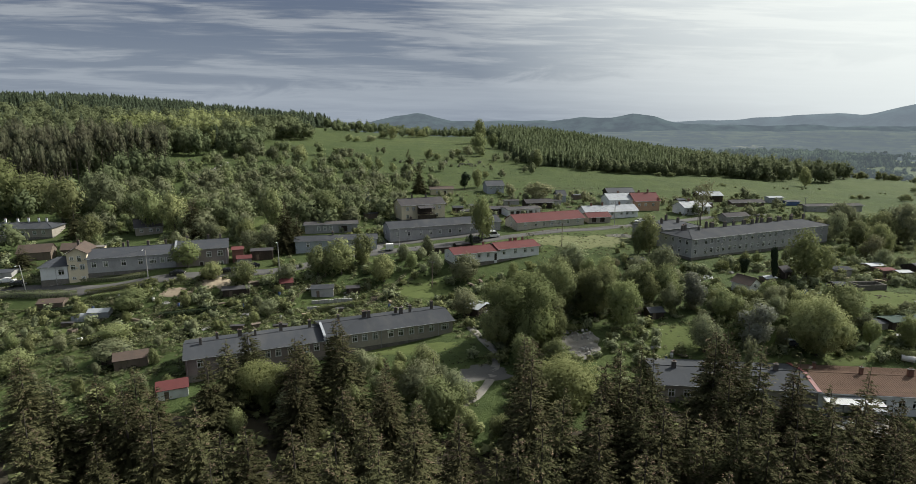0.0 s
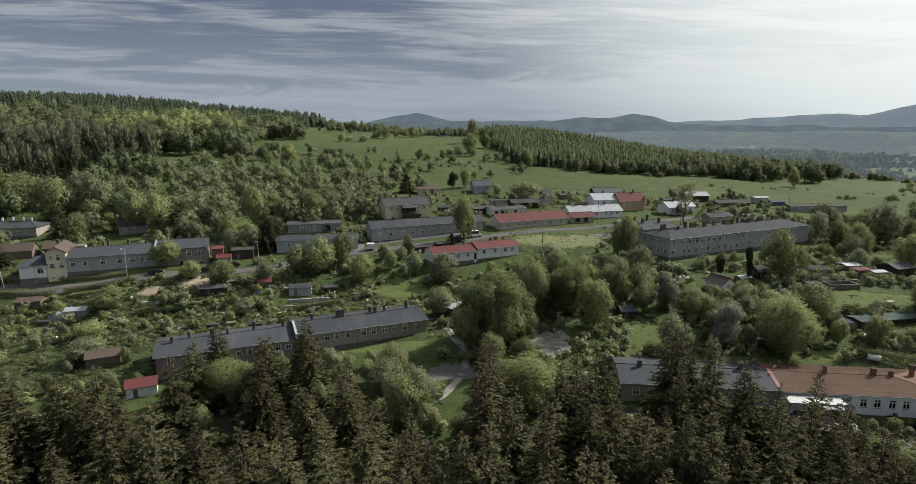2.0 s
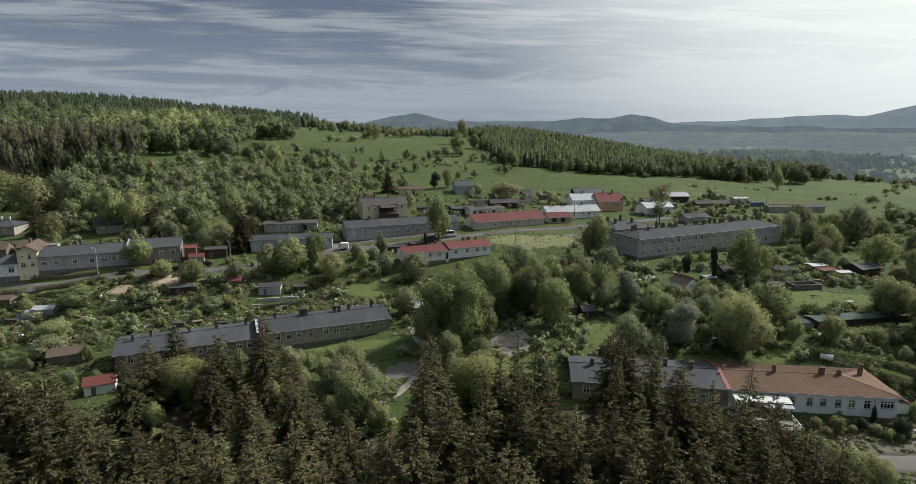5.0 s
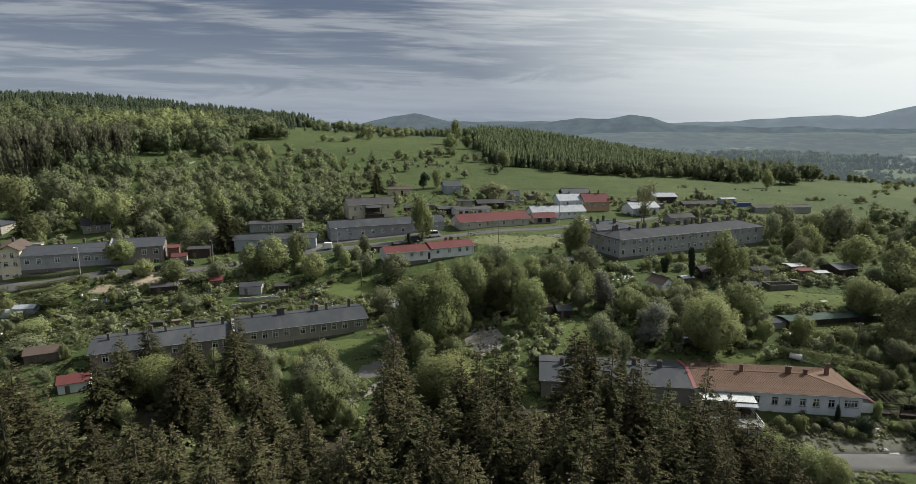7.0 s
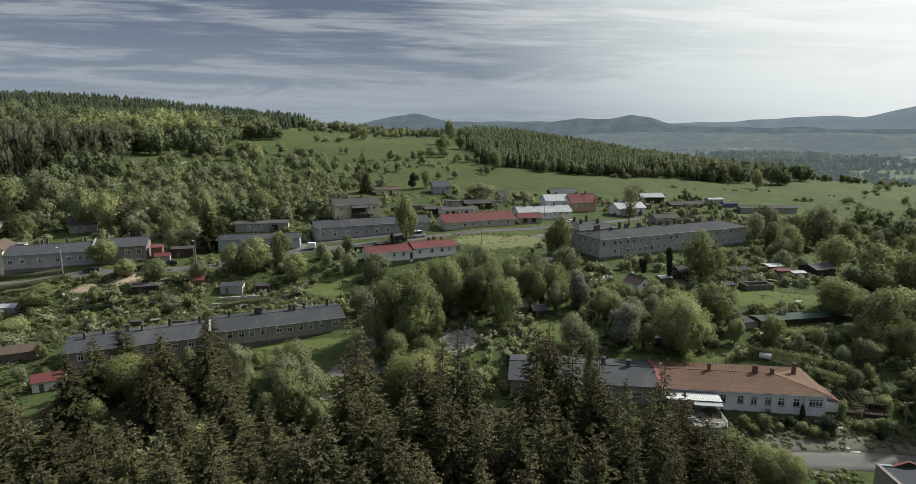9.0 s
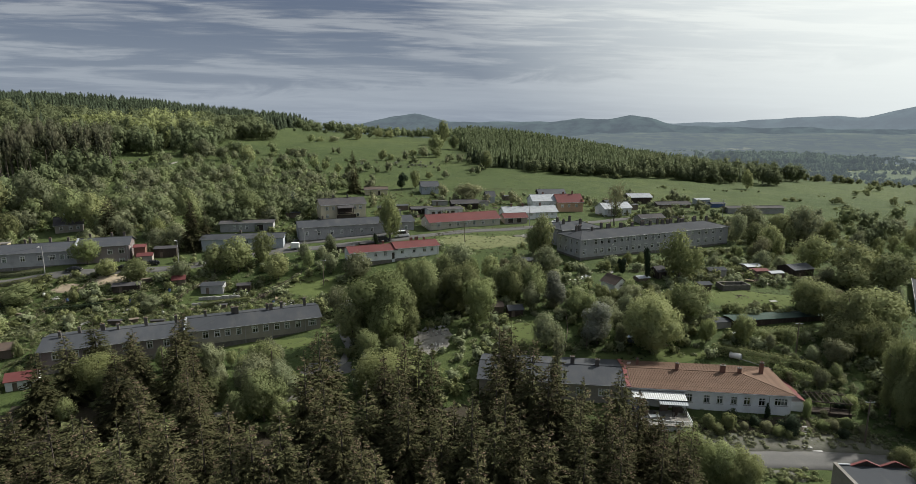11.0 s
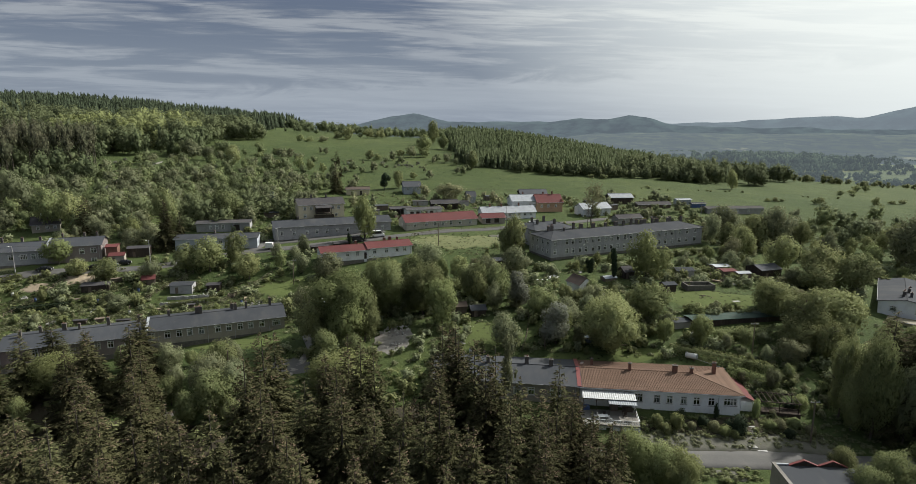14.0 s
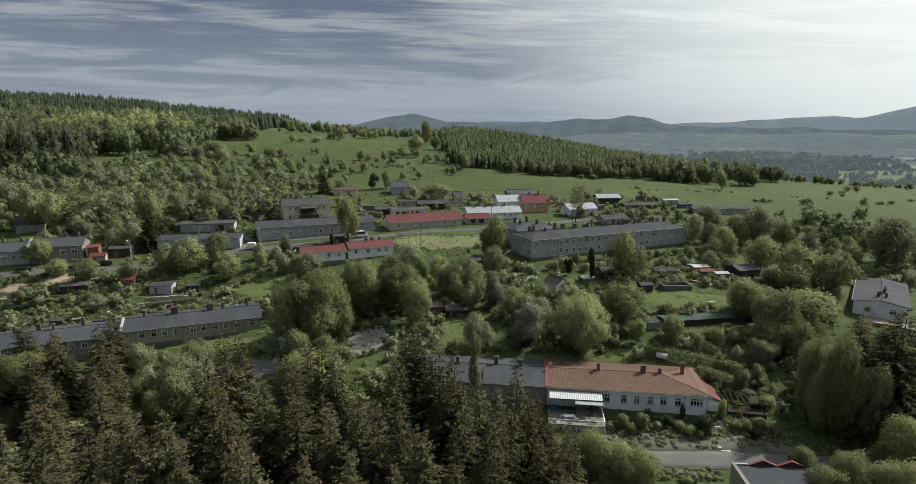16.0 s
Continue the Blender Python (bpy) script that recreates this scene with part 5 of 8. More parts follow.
# walled ruin of a glasshouse
ruin = thing("glasshouse_ruin", "roofless grey block walls of an old glasshouse on the plot", "ruin", pose(80.2, 147.2, 7.9, 0, 0, 4))
for x0, y0, x1, y1 in ((0, 0, 7.5, .3), (0, 3.6, 7.5, 3.9), (0, .3, .3, 3.6), (7.2, .3, 7.5, 3.6)):
    part("wall", Mesh().box(x0, y0, -.6, x1, y1, 1.7), M["plinth"], ruin)
# low cellar walls and pale stacked slabs of the terraced gardens
for label, x, y, rz, L, H in (("pale stacked concrete slabs bounding a plot", -62.5, 158, 12, 11, .9), ("pale stacked concrete slabs bounding a plot", -63, 154.6, 12, 12, .8), ("low stone garden wall beside the shelter", 70.5, 128.5, 100, 12, .8)):
    w = thing("garden_wall", label, "wall", pose(x, y, G(x, y), 0, 0, rz))
    rng = random.Random(int(x * 3))
    k = 0.0
    while k < L:
        step = rng.uniform(.7, 1.2)
        part("slab", Mesh().box(k, -.25, -.5, k + step - .04, .25, H * rng.uniform(.7, 1.1), .03), M["concrete"], w)
        k += step
# party chimney stacks beside the terrace and its outside stair
st = thing("outside_stair", "concrete steps with a rail beside the terrace gable", "stair", pose(-21.6, 137.2, -.9, 0, 0, -68))
for k in range(9):
    part("step", Mesh().box(k * .32, -.7, -1.4 - k * .17, (k + 1) * .32, .7, -k * .17), M["concrete"], st)
part("rail", Mesh().tube((0, .72, 1.0), (2.9, .72, -.5), .03, .03, 6).tube((0, .72, 0), (0, .72, 1.0), .03, .03, 6).tube((2.9, .72, -1.6), (2.9, .72, -.5), .03, .03, 6), M["steel"], st)
# ---- plants: how they are grown ----
def cards(centre, out, size, rng, lean=.55, long=1.5):
    """Leaf clumps: small pointed leaves round the centres, facing about out. Returns corners, and normals that follow the crown's form."""
    n = len(centre)
    out = out / (np.linalg.norm(out, axis=1, keepdims=True) + 1e-9)
    nrm = out + rng.normal(0, lean, (n, 3))
    nrm /= np.linalg.norm(nrm, axis=1, keepdims=True) + 1e-9
    a = np.cross(nrm, rng.normal(0, 1, (n, 3)))
    a /= np.linalg.norm(a, axis=1, keepdims=True) + 1e-9
    b = np.cross(nrm, a)
    s = size * rng.uniform(.6, 1.3, (n, 1))
    v = np.stack([centre - a * s * long * .5 - b * s * .4, centre + a * s * long * .5 - b * s * .2, centre + b * s * .6 - a * s * .2], 1)
    soft = out * .75 + nrm * .4
    return v.reshape(-1, 3), np.repeat(soft, 3, 0)


def leaf_rows(n):
    return np.arange(3 * n).reshape(-1, 3)


GOLD = (1 + 5 ** .5) / 2
ICO = np.array([(0, a, b * GOLD) for a in (-1, 1) for b in (-1, 1)] + [(a, b * GOLD, 0) for a in (-1, 1) for b in (-1, 1)] + [(b * GOLD, 0, a) for a in (-1, 1) for b in (-1, 1)], float)
ICO /= np.linalg.norm(ICO[0])
NEAR_PAIR = np.linalg.norm(ICO[:, None] - ICO[None], axis=2) < 1.1
ICO_FACES = np.array([(i, j, k) if np.dot(np.cross(ICO[j] - ICO[i], ICO[k] - ICO[i]), ICO[i]) > 0 else (i, k, j)
                      for i in range(12) for j in range(i + 1, 12) for k in range(j + 1, 12) if NEAR_PAIR[i, j] and NEAR_PAIR[j, k] and NEAR_PAIR[i, k]])


def lobe_cores(cen, rad, rng):
    """The dense inside of each lobe of a crown, rough and lumpy. Returns corners and normals."""
    out, normals = [], []
    for c, r in zip(cen, rad):
        v = ICO * r * rng.uniform(.6, 1.2, (12, 1)) * [1, 1, 1.12] + c
        out.append(v[ICO_FACES].reshape(-1, 3))
        normals.append((ICO + [0, 0, .25])[ICO_FACES].reshape(-1, 3))
    return np.concatenate(out), np.concatenate(normals)


def crown_data(seed, n, lobes=9, tall=1.0, wide=1.0, size=.055, mat="leaf", base=.25, hollow=.62, lean=.55, swell=1.0, core=.4):
    """A crown of height 1 (its foot at base) and radius .5, made of overlapping lobes with gaps between."""
    rng = np.random.default_rng(seed)
    c = rng.normal(0, 1, (lobes, 3))
    c /= np.linalg.norm(c, axis=1, keepdims=True)
    c *= rng.uniform(.5, 1.12, (lobes, 1))
    mid = (1 + base) / 2
    half = (1 - base) / 2

    def whole(q):
        # away from the middle of the crown
        w = (q - [0, 0, mid]) / [.5, .5, half]
        return w / (np.linalg.norm(w, axis=1, keepdims=True) + 1e-6)

    cen = np.stack([c[:, 0] * .34 * wide, c[:, 1] * .34 * wide, mid + c[:, 2] * half * .72], 1)
    rad = rng.uniform(.075, .19, lobes) * wide
    cen = np.vstack([cen, [[0, 0, mid + half * .35], [0, 0, mid - half * .2]]])
    rad = np.append(rad, [.19 * wide, .23 * wide])
    rad = rad * swell
    w = rad ** 2 / (rad ** 2).sum()
    which = rng.choice(len(rad), n * 2, p=w)
    d = rng.normal(0, 1, (n * 2, 3))
    d /= np.linalg.norm(d, axis=1, keepdims=True)
    r = rad[which] * rng.uniform(hollow, 1.06, n * 2) * np.where(rng.random(n * 2) < .08, 1.15, 1.0)
    p = cen[which] + d * r[:, None] * np.array([1, 1, 1.15])
    inside = np.zeros(len(p), bool)
    for k in range(len(rad)):
        inside |= (np.linalg.norm((p - cen[k]) / [1, 1, 1.15], axis=1) < rad[k] * .62) & (which != k)
    keep = (~inside) & (p[:, 2] > max(base * .8, .015))
    p, d = p[keep][:n], d[keep][:n]
    v, soft = cards(p, d * .75 + whole(p) * .3 + [0, 0, .28], size, rng, lean)
    leaves = len(v) // 3
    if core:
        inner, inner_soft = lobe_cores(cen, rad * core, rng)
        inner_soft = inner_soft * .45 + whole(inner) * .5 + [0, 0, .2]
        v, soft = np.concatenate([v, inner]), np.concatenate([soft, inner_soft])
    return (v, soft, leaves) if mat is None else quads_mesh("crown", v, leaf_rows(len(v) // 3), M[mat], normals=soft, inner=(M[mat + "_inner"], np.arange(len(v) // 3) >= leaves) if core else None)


def trunk_data(seed, base=.3, lean=.03, mat="bark", thick=.022, sides=6):
    """A tapered trunk with limbs for a tree of height 1."""
    rng = random.Random(seed)
    mb = Mesh()
    pts = [Vector((0, 0, -.03))]
    for k in range(1, 6):
        pts.append(Vector((rng.uniform(-lean, lean), rng.uniform(-lean, lean), .85 * k / 5)))
    for k in range(5):
        mb.tube(pts[k], pts[k + 1], thick * (1 - k * .17), thick * (1 - (k + 1) * .17), sides)
    for k in range(7):
        f = rng.uniform(.3, .75)
        p = pts[min(int(f / .85 * 5), 4)].lerp(pts[min(int(f / .85 * 5) + 1, 5)], .5)
        a = rng.uniform(0, 6.28)
        q = p + Vector((math.cos(a) * .26, math.sin(a) * .26, rng.uniform(.1, .22)))
        mb.tube(p, p.lerp(q, .5) + Vector((0, 0, .015)), thick * .42, thick * .26, sides - 1).tube(p.lerp(q, .5) + Vector((0, 0, .015)), q, thick * .26, thick * .08, sides - 1)
    return mb.data("trunk", M[mat])


def spruce_data(seed, boughs=300, sprays=12, spread_at=.2, mat="needle", first=.06, cones=True):
    """A spruce of height 1: many drooping boughs with side twigs and hanging sprays round a dark inside. Returns the crown, with its cones, and the trunk."""
    rng = np.random.default_rng(seed)
    cen, along, sizes, cn = [], [], [], []
    lopsided, gap_at = rng.uniform(0, 6.283), rng.uniform(.25, .8)
    for i in range(boughs):
        f = 1 - (1 - (i + rng.random()) / boughs) ** .62
        a = rng.uniform(0, 6.283)
        reach = spread_at * ((1 - f) ** .8 * (1 + .12 * math.cos(a - lopsided)) * rng.uniform(.62, 1.12) + .03)
        if abs(f - gap_at) < .05:
            reach *= .75
        zb = first + (.985 - first) * f
        rise = .1 + .5 * f
        m = max(3, int(sprays * (.35 + .65 * (1 - f))))
        s = .18 + .82 * (np.arange(m) + rng.uniform(.2, .9, m)) / m
        x, y = np.cos(a) * reach * s, np.sin(a) * reach * s
        z = zb + reach * (rise * s - (.85 - .5 * f) * s ** 2 + .22 * s ** 5)
        for side in (-1, 1):
            t = a + side * rng.uniform(.25, 1.0, m)
            d = np.stack([np.cos(t), np.sin(t), -rng.uniform(.15, .95, m) + .45 * f], 1)
            cen.append(np.stack([x, y, z], 1))
            along.append(d / np.linalg.norm(d, axis=1, keepdims=True))
            sizes.append((.012 + .027 * (1 - f)) * rng.uniform(.7, 1.25, m) * (1.15 - .4 * s))
        if cones and f > .3 and rng.random() < .2 + .45 * f:
            for _ in range(3):
                q = rng.uniform(.55, 1.0)
                cn.append([np.cos(a) * reach * q, np.sin(a) * reach * q, zb + reach * (rise * q - .6 * q * q) - .008])
    c, d, ln = np.concatenate(cen), np.concatenate(along), np.concatenate(sizes)[:, None]
    side = np.cross(d, rng.normal(0, .8, d.shape) + [0, 0, 1])
    side /= np.linalg.norm(side, axis=1, keepdims=True) + 1e-9
    w = ln * rng.uniform(.2, .36, ln.shape)
    v = [np.stack([c + side * w, c - side * w, c + d * ln], 1).reshape(-1, 3)]
    for k in range(5):
        # ragged skirts that fill the inside
        f0 = first + .1 + k * .085
        r0 = spread_at * (1 - f0) ** .8 * .6
        ang = np.sort(rng.uniform(0, 6.283, 9))
        nxt = np.roll(ang, -1)
        ra, rb = r0 * rng.uniform(.6, 1.15, 9), r0 * rng.uniform(.6, 1.15, 9)
        za, zb2 = f0 - rng.uniform(.02, .07, 9), f0 - rng.uniform(.02, .07, 9)
        v.append(np.stack([np.stack([np.cos(ang) * ra, np.sin(ang) * ra, za], 1), np.stack([np.cos(nxt) * rb, np.sin(nxt) * rb, zb2], 1), np.tile([0, 0, min(f0 + .1, .97)], (9, 1))], 1).reshape(-1, 3))
    n_green = sum(len(q) for q in v) // 3
    if cn:
        cn = np.array(cn)
        cn = np.concatenate([cn + rng.normal(0, .005, cn.shape) for _ in range(2)])
        v.append(cards(cn, np.tile([0, 0, -1.0], (len(cn), 1)), .0062, rng, 1.0, 2.4)[0])
    v = np.concatenate(v)
    crown = quads_mesh("crown", v, leaf_rows(len(v) // 3), M[mat], inner=(M["cone"], np.arange(len(v) // 3) >= n_green))
    tr = Mesh()
    for k in range(6):
        tr.tube((0, 0, -.03 + k * .17), (0, 0, -.03 + (k + 1) * .17), .011 * (1 - k / 6.3), .011 * (1 - (k + 1) / 6.3), 6)
    for k in range(26):  # dead lower boughs
        a, z = rng.uniform(0, 6.28), rng.uniform(.04, .4)
        r = rng.uniform(.05, .12)
        tr.tube((0, 0, z), (math.cos(a) * r, math.sin(a) * r, z - r * .3), .0018, .0006, 3)
    return crown, tr.data("trunk", M["bark"])


SPRUCES = [spruce_data(s, 310 + 20 * (s % 3), 13, .18 + .018 * (s % 3)) for s in range(6)]
SMALL_SPRUCES = [spruce_data(20 + s, 190, 9, .21, cones=False) for s in range(2)]
BLUE_SPRUCE = spruce_data(31, 190, 9, .2, "needle_blue", cones=False)
TRUNKS = [trunk_data(s) for s in range(4)]
FAR_TRUNKS = [trunk_data(s, sides=4) for s in range(4)]
BIRCH_TRUNKS = [trunk_data(9, mat="bark_birch", thick=.013)]
KINDS = (("leaf", "leaf"), ("bright", "leaf_bright"), ("dull", "leaf_dull"), ("brown", "leaf_brown"))
CROWNS = {k: [crown_data(40 + 7 * s + len(k), 5600, 24 + s * 5, size=.0275, mat=m, base=.08, hollow=.5, lean=.38, swell=1.25) for s in range(4)] for k, m in KINDS}
FAR_CROWNS = {k: [crown_data(140 + 7 * s + len(k), 2500, 16 + s * 4, size=.037, mat=m, base=.05, hollow=.5, lean=.34, swell=1.3) for s in range(4)] for k, m in KINDS}
NEAR_CROWNS = {k: [crown_data(240 + 7 * s + len(k), 13000, 32 + s * 6, size=.0215, mat=m, base=.07, hollow=.45, lean=.42, swell=1.15) for s in range(2)] for k, m in KINDS}
CROWNS["blossom"] = [crown_data(77, 4000, 12, size=.03, mat="leaf_blossom", base=.1)]
CROWNS["dark"] = [crown_data(78, 3000, 8, size=.035, mat="needle_dark", base=.05)]
CROWNS["sparse"] = [crown_data(79, 1400, 14, size=.028, mat="leaf_brown", base=.3, hollow=.3, core=0)]
CROWNS["birch"] = [crown_data(80, 3200, 14, wide=.8, size=.026, mat="leaf_dull", base=.12, hollow=.4, core=.4)]
SMALL = {k: [crown_data(90 + 5 * s + len(k), 900, 11, size=.05, mat=m, base=-.12) for s in range(4)] for k, m in (*KINDS, ("blossom", "leaf_blossom"))}
YEWS = [crown_data(99, 1800, 5, wide=1.0, size=.055, mat="needle_dark", base=-.05)]
LOOKS = {"leaf": "broadleaf tree in fresh green spring leaf", "bright": "broadleaf tree in bright yellow-green spring leaf", "dull": "broadleaf tree with dull grey-green young leaves",
         "brown": "tall tree with sparse olive-brown budding leaves", "blossom": "tree covered in pale greyish-white blossom", "dark": "dense dark evergreen tree on the slope",
         "sparse": "tall half-bare tree with few olive leaves", "birch": "slender birch tree with fine hanging foliage"}
prng = random.Random(5)


def tree(x, y, high, radius, kind="leaf", sink=.15):
    t = thing("birch_tree" if kind == "birch" else "evergreen_tree" if kind == "dark" else "broadleaf_tree", LOOKS[kind], "tree", pose(x, y, G(x, y) - sink, 0, 0, prng.uniform(0, 360)))
    s = Matrix.Diagonal((radius * 2, radius * 2, high, 1))
    part("crown", prng.choice(NEAR_CROWNS[kind] if ((y < 100 and x > -10) or (radius > 5.4 and y < 150 and x < 75)) and kind in NEAR_CROWNS else FAR_CROWNS[kind] if (y > 150 or x > 100 or x < -70) and kind in FAR_CROWNS else CROWNS[kind]), parent=t, at=s)
    w = min(high, radius * 3)
    part("trunk", prng.choice(BIRCH_TRUNKS if kind == "birch" else FAR_TRUNKS if y > 140 else TRUNKS), parent=t, at=Matrix.Diagonal((w, w, high * .95, 1)))
    return t


def spruce(x, y, high, radius, kind="spruce"):
    data = BLUE_SPRUCE if kind == "blue" else prng.choice(SPRUCES if high > 13 else SMALL_SPRUCES)
    t = thing("spruce_tree", "blue-grey ornamental spruce in a garden" if kind == "blue" else "tall dark green spruce with brown cones" if high > 13 else "young dark green spruce on the slope", "tree",
              pose(x, y, G(x, y) - .2, 0, 0, prng.uniform(0, 360)), "spruce belt" if y < 118 else "")
    k = radius / .165
    tilt = pose(0, 0, 0, prng.uniform(-1.5, 1.5), prng.uniform(-1.5, 1.5), 0)
    for name, d in zip(("crown", "trunk"), data):
        part(name, d, parent=t, at=tilt @ Matrix.Diagonal((k, k, high, 1)))
    return t


def shrub(x, y, high, radius, kind="leaf", name="shrub", label=""):
    ob = new(name, prng.choice(SMALL[kind]) if kind in SMALL else YEWS[0])
    ob.matrix_basis = pose(x, y, G(x, y) - .1, 0, 0, prng.uniform(0, 360)) @ Matrix.Diagonal((radius * 2, radius * 2, high, 1))
    words = {"leaf": "rounded green shrub in spring leaf", "bright": "yellow-green garden shrub in fresh leaf", "dull": "dull grey-green shrub in rank grass", "brown": "olive-brown shrub just coming into leaf",
             "blossom": "garden shrub with pale greyish blossom", "yew": "dense clipped dark evergreen shrub"}
    return tagged(ob, label or words[kind], "shrub")


# ---- trees that stand out, as (x, y, height, crown radius) ----
LEAF_A = [(-13.4, 127.0, 10.5, 4.4), (-1.6, 126.5, 11.5, 4.6), (38.6, 185.5, 13.7, 5.0), (35.0, 184.3, 9.7, 3.1), (-11.8, 306.2, 10.3, 3.4), (27.8, 379.1, 11.9, 4.6), (183.2, 348.5, 11.8, 3.9), (-70.6, 235.5, 8.1, 4.5), (1.1, 140.5, 14.7, 5.9), (11.2, 139.1, 12.4, 6.2), (23.9, 144.7, 10.5, 4.6), (39.9, 133.6, 7.6, 3.8), (55.6, 127.8, 8.4, 5.2), (52.1, 117.7, 12.6, 6.8), (122.8, 199.9, 12.5, 5.2), (115.4, 167.2, 11.5, 5.6), (118.0, 152.7, 12.2, 6.4), (93.8, 130.7, 9.5, 5.5), (95.5, 120.6, 12.0, 6.2), (-2.6, 516.8, 21.9, 5.7), (-25.0, 99.0, 10.3, 4.6), (-57.5, 175.8, 11.9, 6.1), (-64.3, 174.3, 10.0, 4.9)]
LEAF_B = [(-83.4, 165.1, 7.5, 4.4), (-52.3, 183.5, 10.5, 4.7), (-109.0, 152.0, 6.6, 5.4), (-92.6, 166.4, 6.0, 3.4), (-44.2, 172.6, 9.0, 4.8), (64.4, 129.5, 9.6, 5.4), (92.0, 92.5, 19.0, 3.9), (90.0, 94.5, 11.0, 3.2), (50.2, 79.0, 8.0, 3.4), (79.2, 80.6, 6.6, 2.6), (89.5, 97.5, 15.0, 2.8), (79.5, 74.5, 7.6, 3.4), (84.5, 77.0, 8.4, 3.6), (53.4, 77.5, 6.8, 2.8), (88.5, 73.5, 9.0, 4.0), (96.5, 135.6, 7.3, 5.5), (125.1, 149.3, 11.1, 6.3), (113.3, 196.2, 9.0, 4.2), (115.2, 148.4, 7.9, 5.4), (104.4, 124.6, 10.9, 7.0), (92.4, 117.3, 7.0, 4.4), (113.2, 186.6, 10.5, 4.6), (-117.3, 121.3, 6.0, 5.1), (-104.0, 136.0, 5.0, 4.2), (-199.0, 248.1, 17.1, 9.1)]
LEAF_C = [(-177.5, 231.8, 18.4, 8.3), (-136.6, 218.9, 17.5, 6.4), (-127.6, 218.4, 15.3, 6.3), (-89.5, 215.1, 17.2, 5.9), (-73.6, 231.4, 12.7, 7.1)]
BROWN_A = [(15.5, 276.1, 9.1, 7.8), (106.2, 180.4, 7.4, 3.6)]
BRIGHT_A = [(-13.8, 204.5, 17.1, 5.2), (72.3, 157.2, 14.1, 5.9), (-103.1, 174.2, 8.7, 4.9), (15.8, 132.6, 11.4, 4.8), (-2.6, 103.2, 10.8, 7.2), (-60.2, 107.9, 10.0, 5.6), (95.5, 81.5, 11.5, 5.0), (46.4, 80.2, 9.8, 4.6), (53.0, 78.5, 7.8, 3.8), (-7.4, 131.3, 16.6, 9.2), (-5.4, 124.8, 12.2, 5.0), (-204.7, 240.8, 23.7, 9.0)]
CYPRESS_A = [(63.1, 156.2, 10.1, 1.6), (57.7, 161.4, 5.4, 1.8)]
SPARSE_A = [(72.9, 229.0, 18.5, 4.6)]
SPRUCE_A = [(-40.8, 288.2, 15.7, 3.8), (-78.7, 192.9, 19.0, 4.2), (-117.8, 212.2, 15.4, 5.2), (101.6, 93.7, 22.5, 4.8), (98.6, 99.0, 20.0, 4.2), (106.0, 99.0, 21.0, 4.6), (-76.6, 198.3, 13.0, 3.4), (-188.0, 250.0, 13.0, 3.8), (-161.7, 213.7, 12.9, 4.6), (-152.3, 173.8, 8.0, 3.5)]
DARK_A = [(-18.5, 301.2, 9.0, 3.9), (-77.1, 229.9, 9.3, 5.6)]
BLUE_A = [(-60.1, 248.6, 11.0, 2.3)]
DULL_A = [(-84.6, 195.0, 9.0, 4.2), (-91.0, 193.0, 8.0, 4.0), (10.6, 170.4, 11.4, 6.0), (45.8, 128.6, 6.6, 4.2), (119.7, 216.7, 12.6, 6.3), (88.6, 111.9, 6.0, 3.4), (130.4, 201.5, 14.4, 6.3), (-23.6, 103.4, 9.3, 4.2), (-29.4, 107.0, 9.0, 4.6), (-19.4, 172.4, 9.0, 5.7), (-20.8, 147.3, 7.1, 3.7), (-72.0, 150.4, 5.0, 3.2), (-71.6, 167.5, 6.6, 3.6), (35.7, 165.5, 8.7, 4.5), (30.3, 120.6, 8.0, 4.0), (96.5, 91.0, 14.0, 3.2), (158.9, 176.4, 17.5, 8.6), (109.9, 204.0, 11.4, 3.6), (-99.7, 126.3, 5.4, 4.6), (-166.0, 240.0, 19.0, 8.4)]
BLOSSOM_A = [(34.6, 139.4, 8.9, 4.8), (41.7, 121.6, 9.6, 6.0)]
BIRCH_A = [(29.2, 100.6, 15.0, 2.5)]
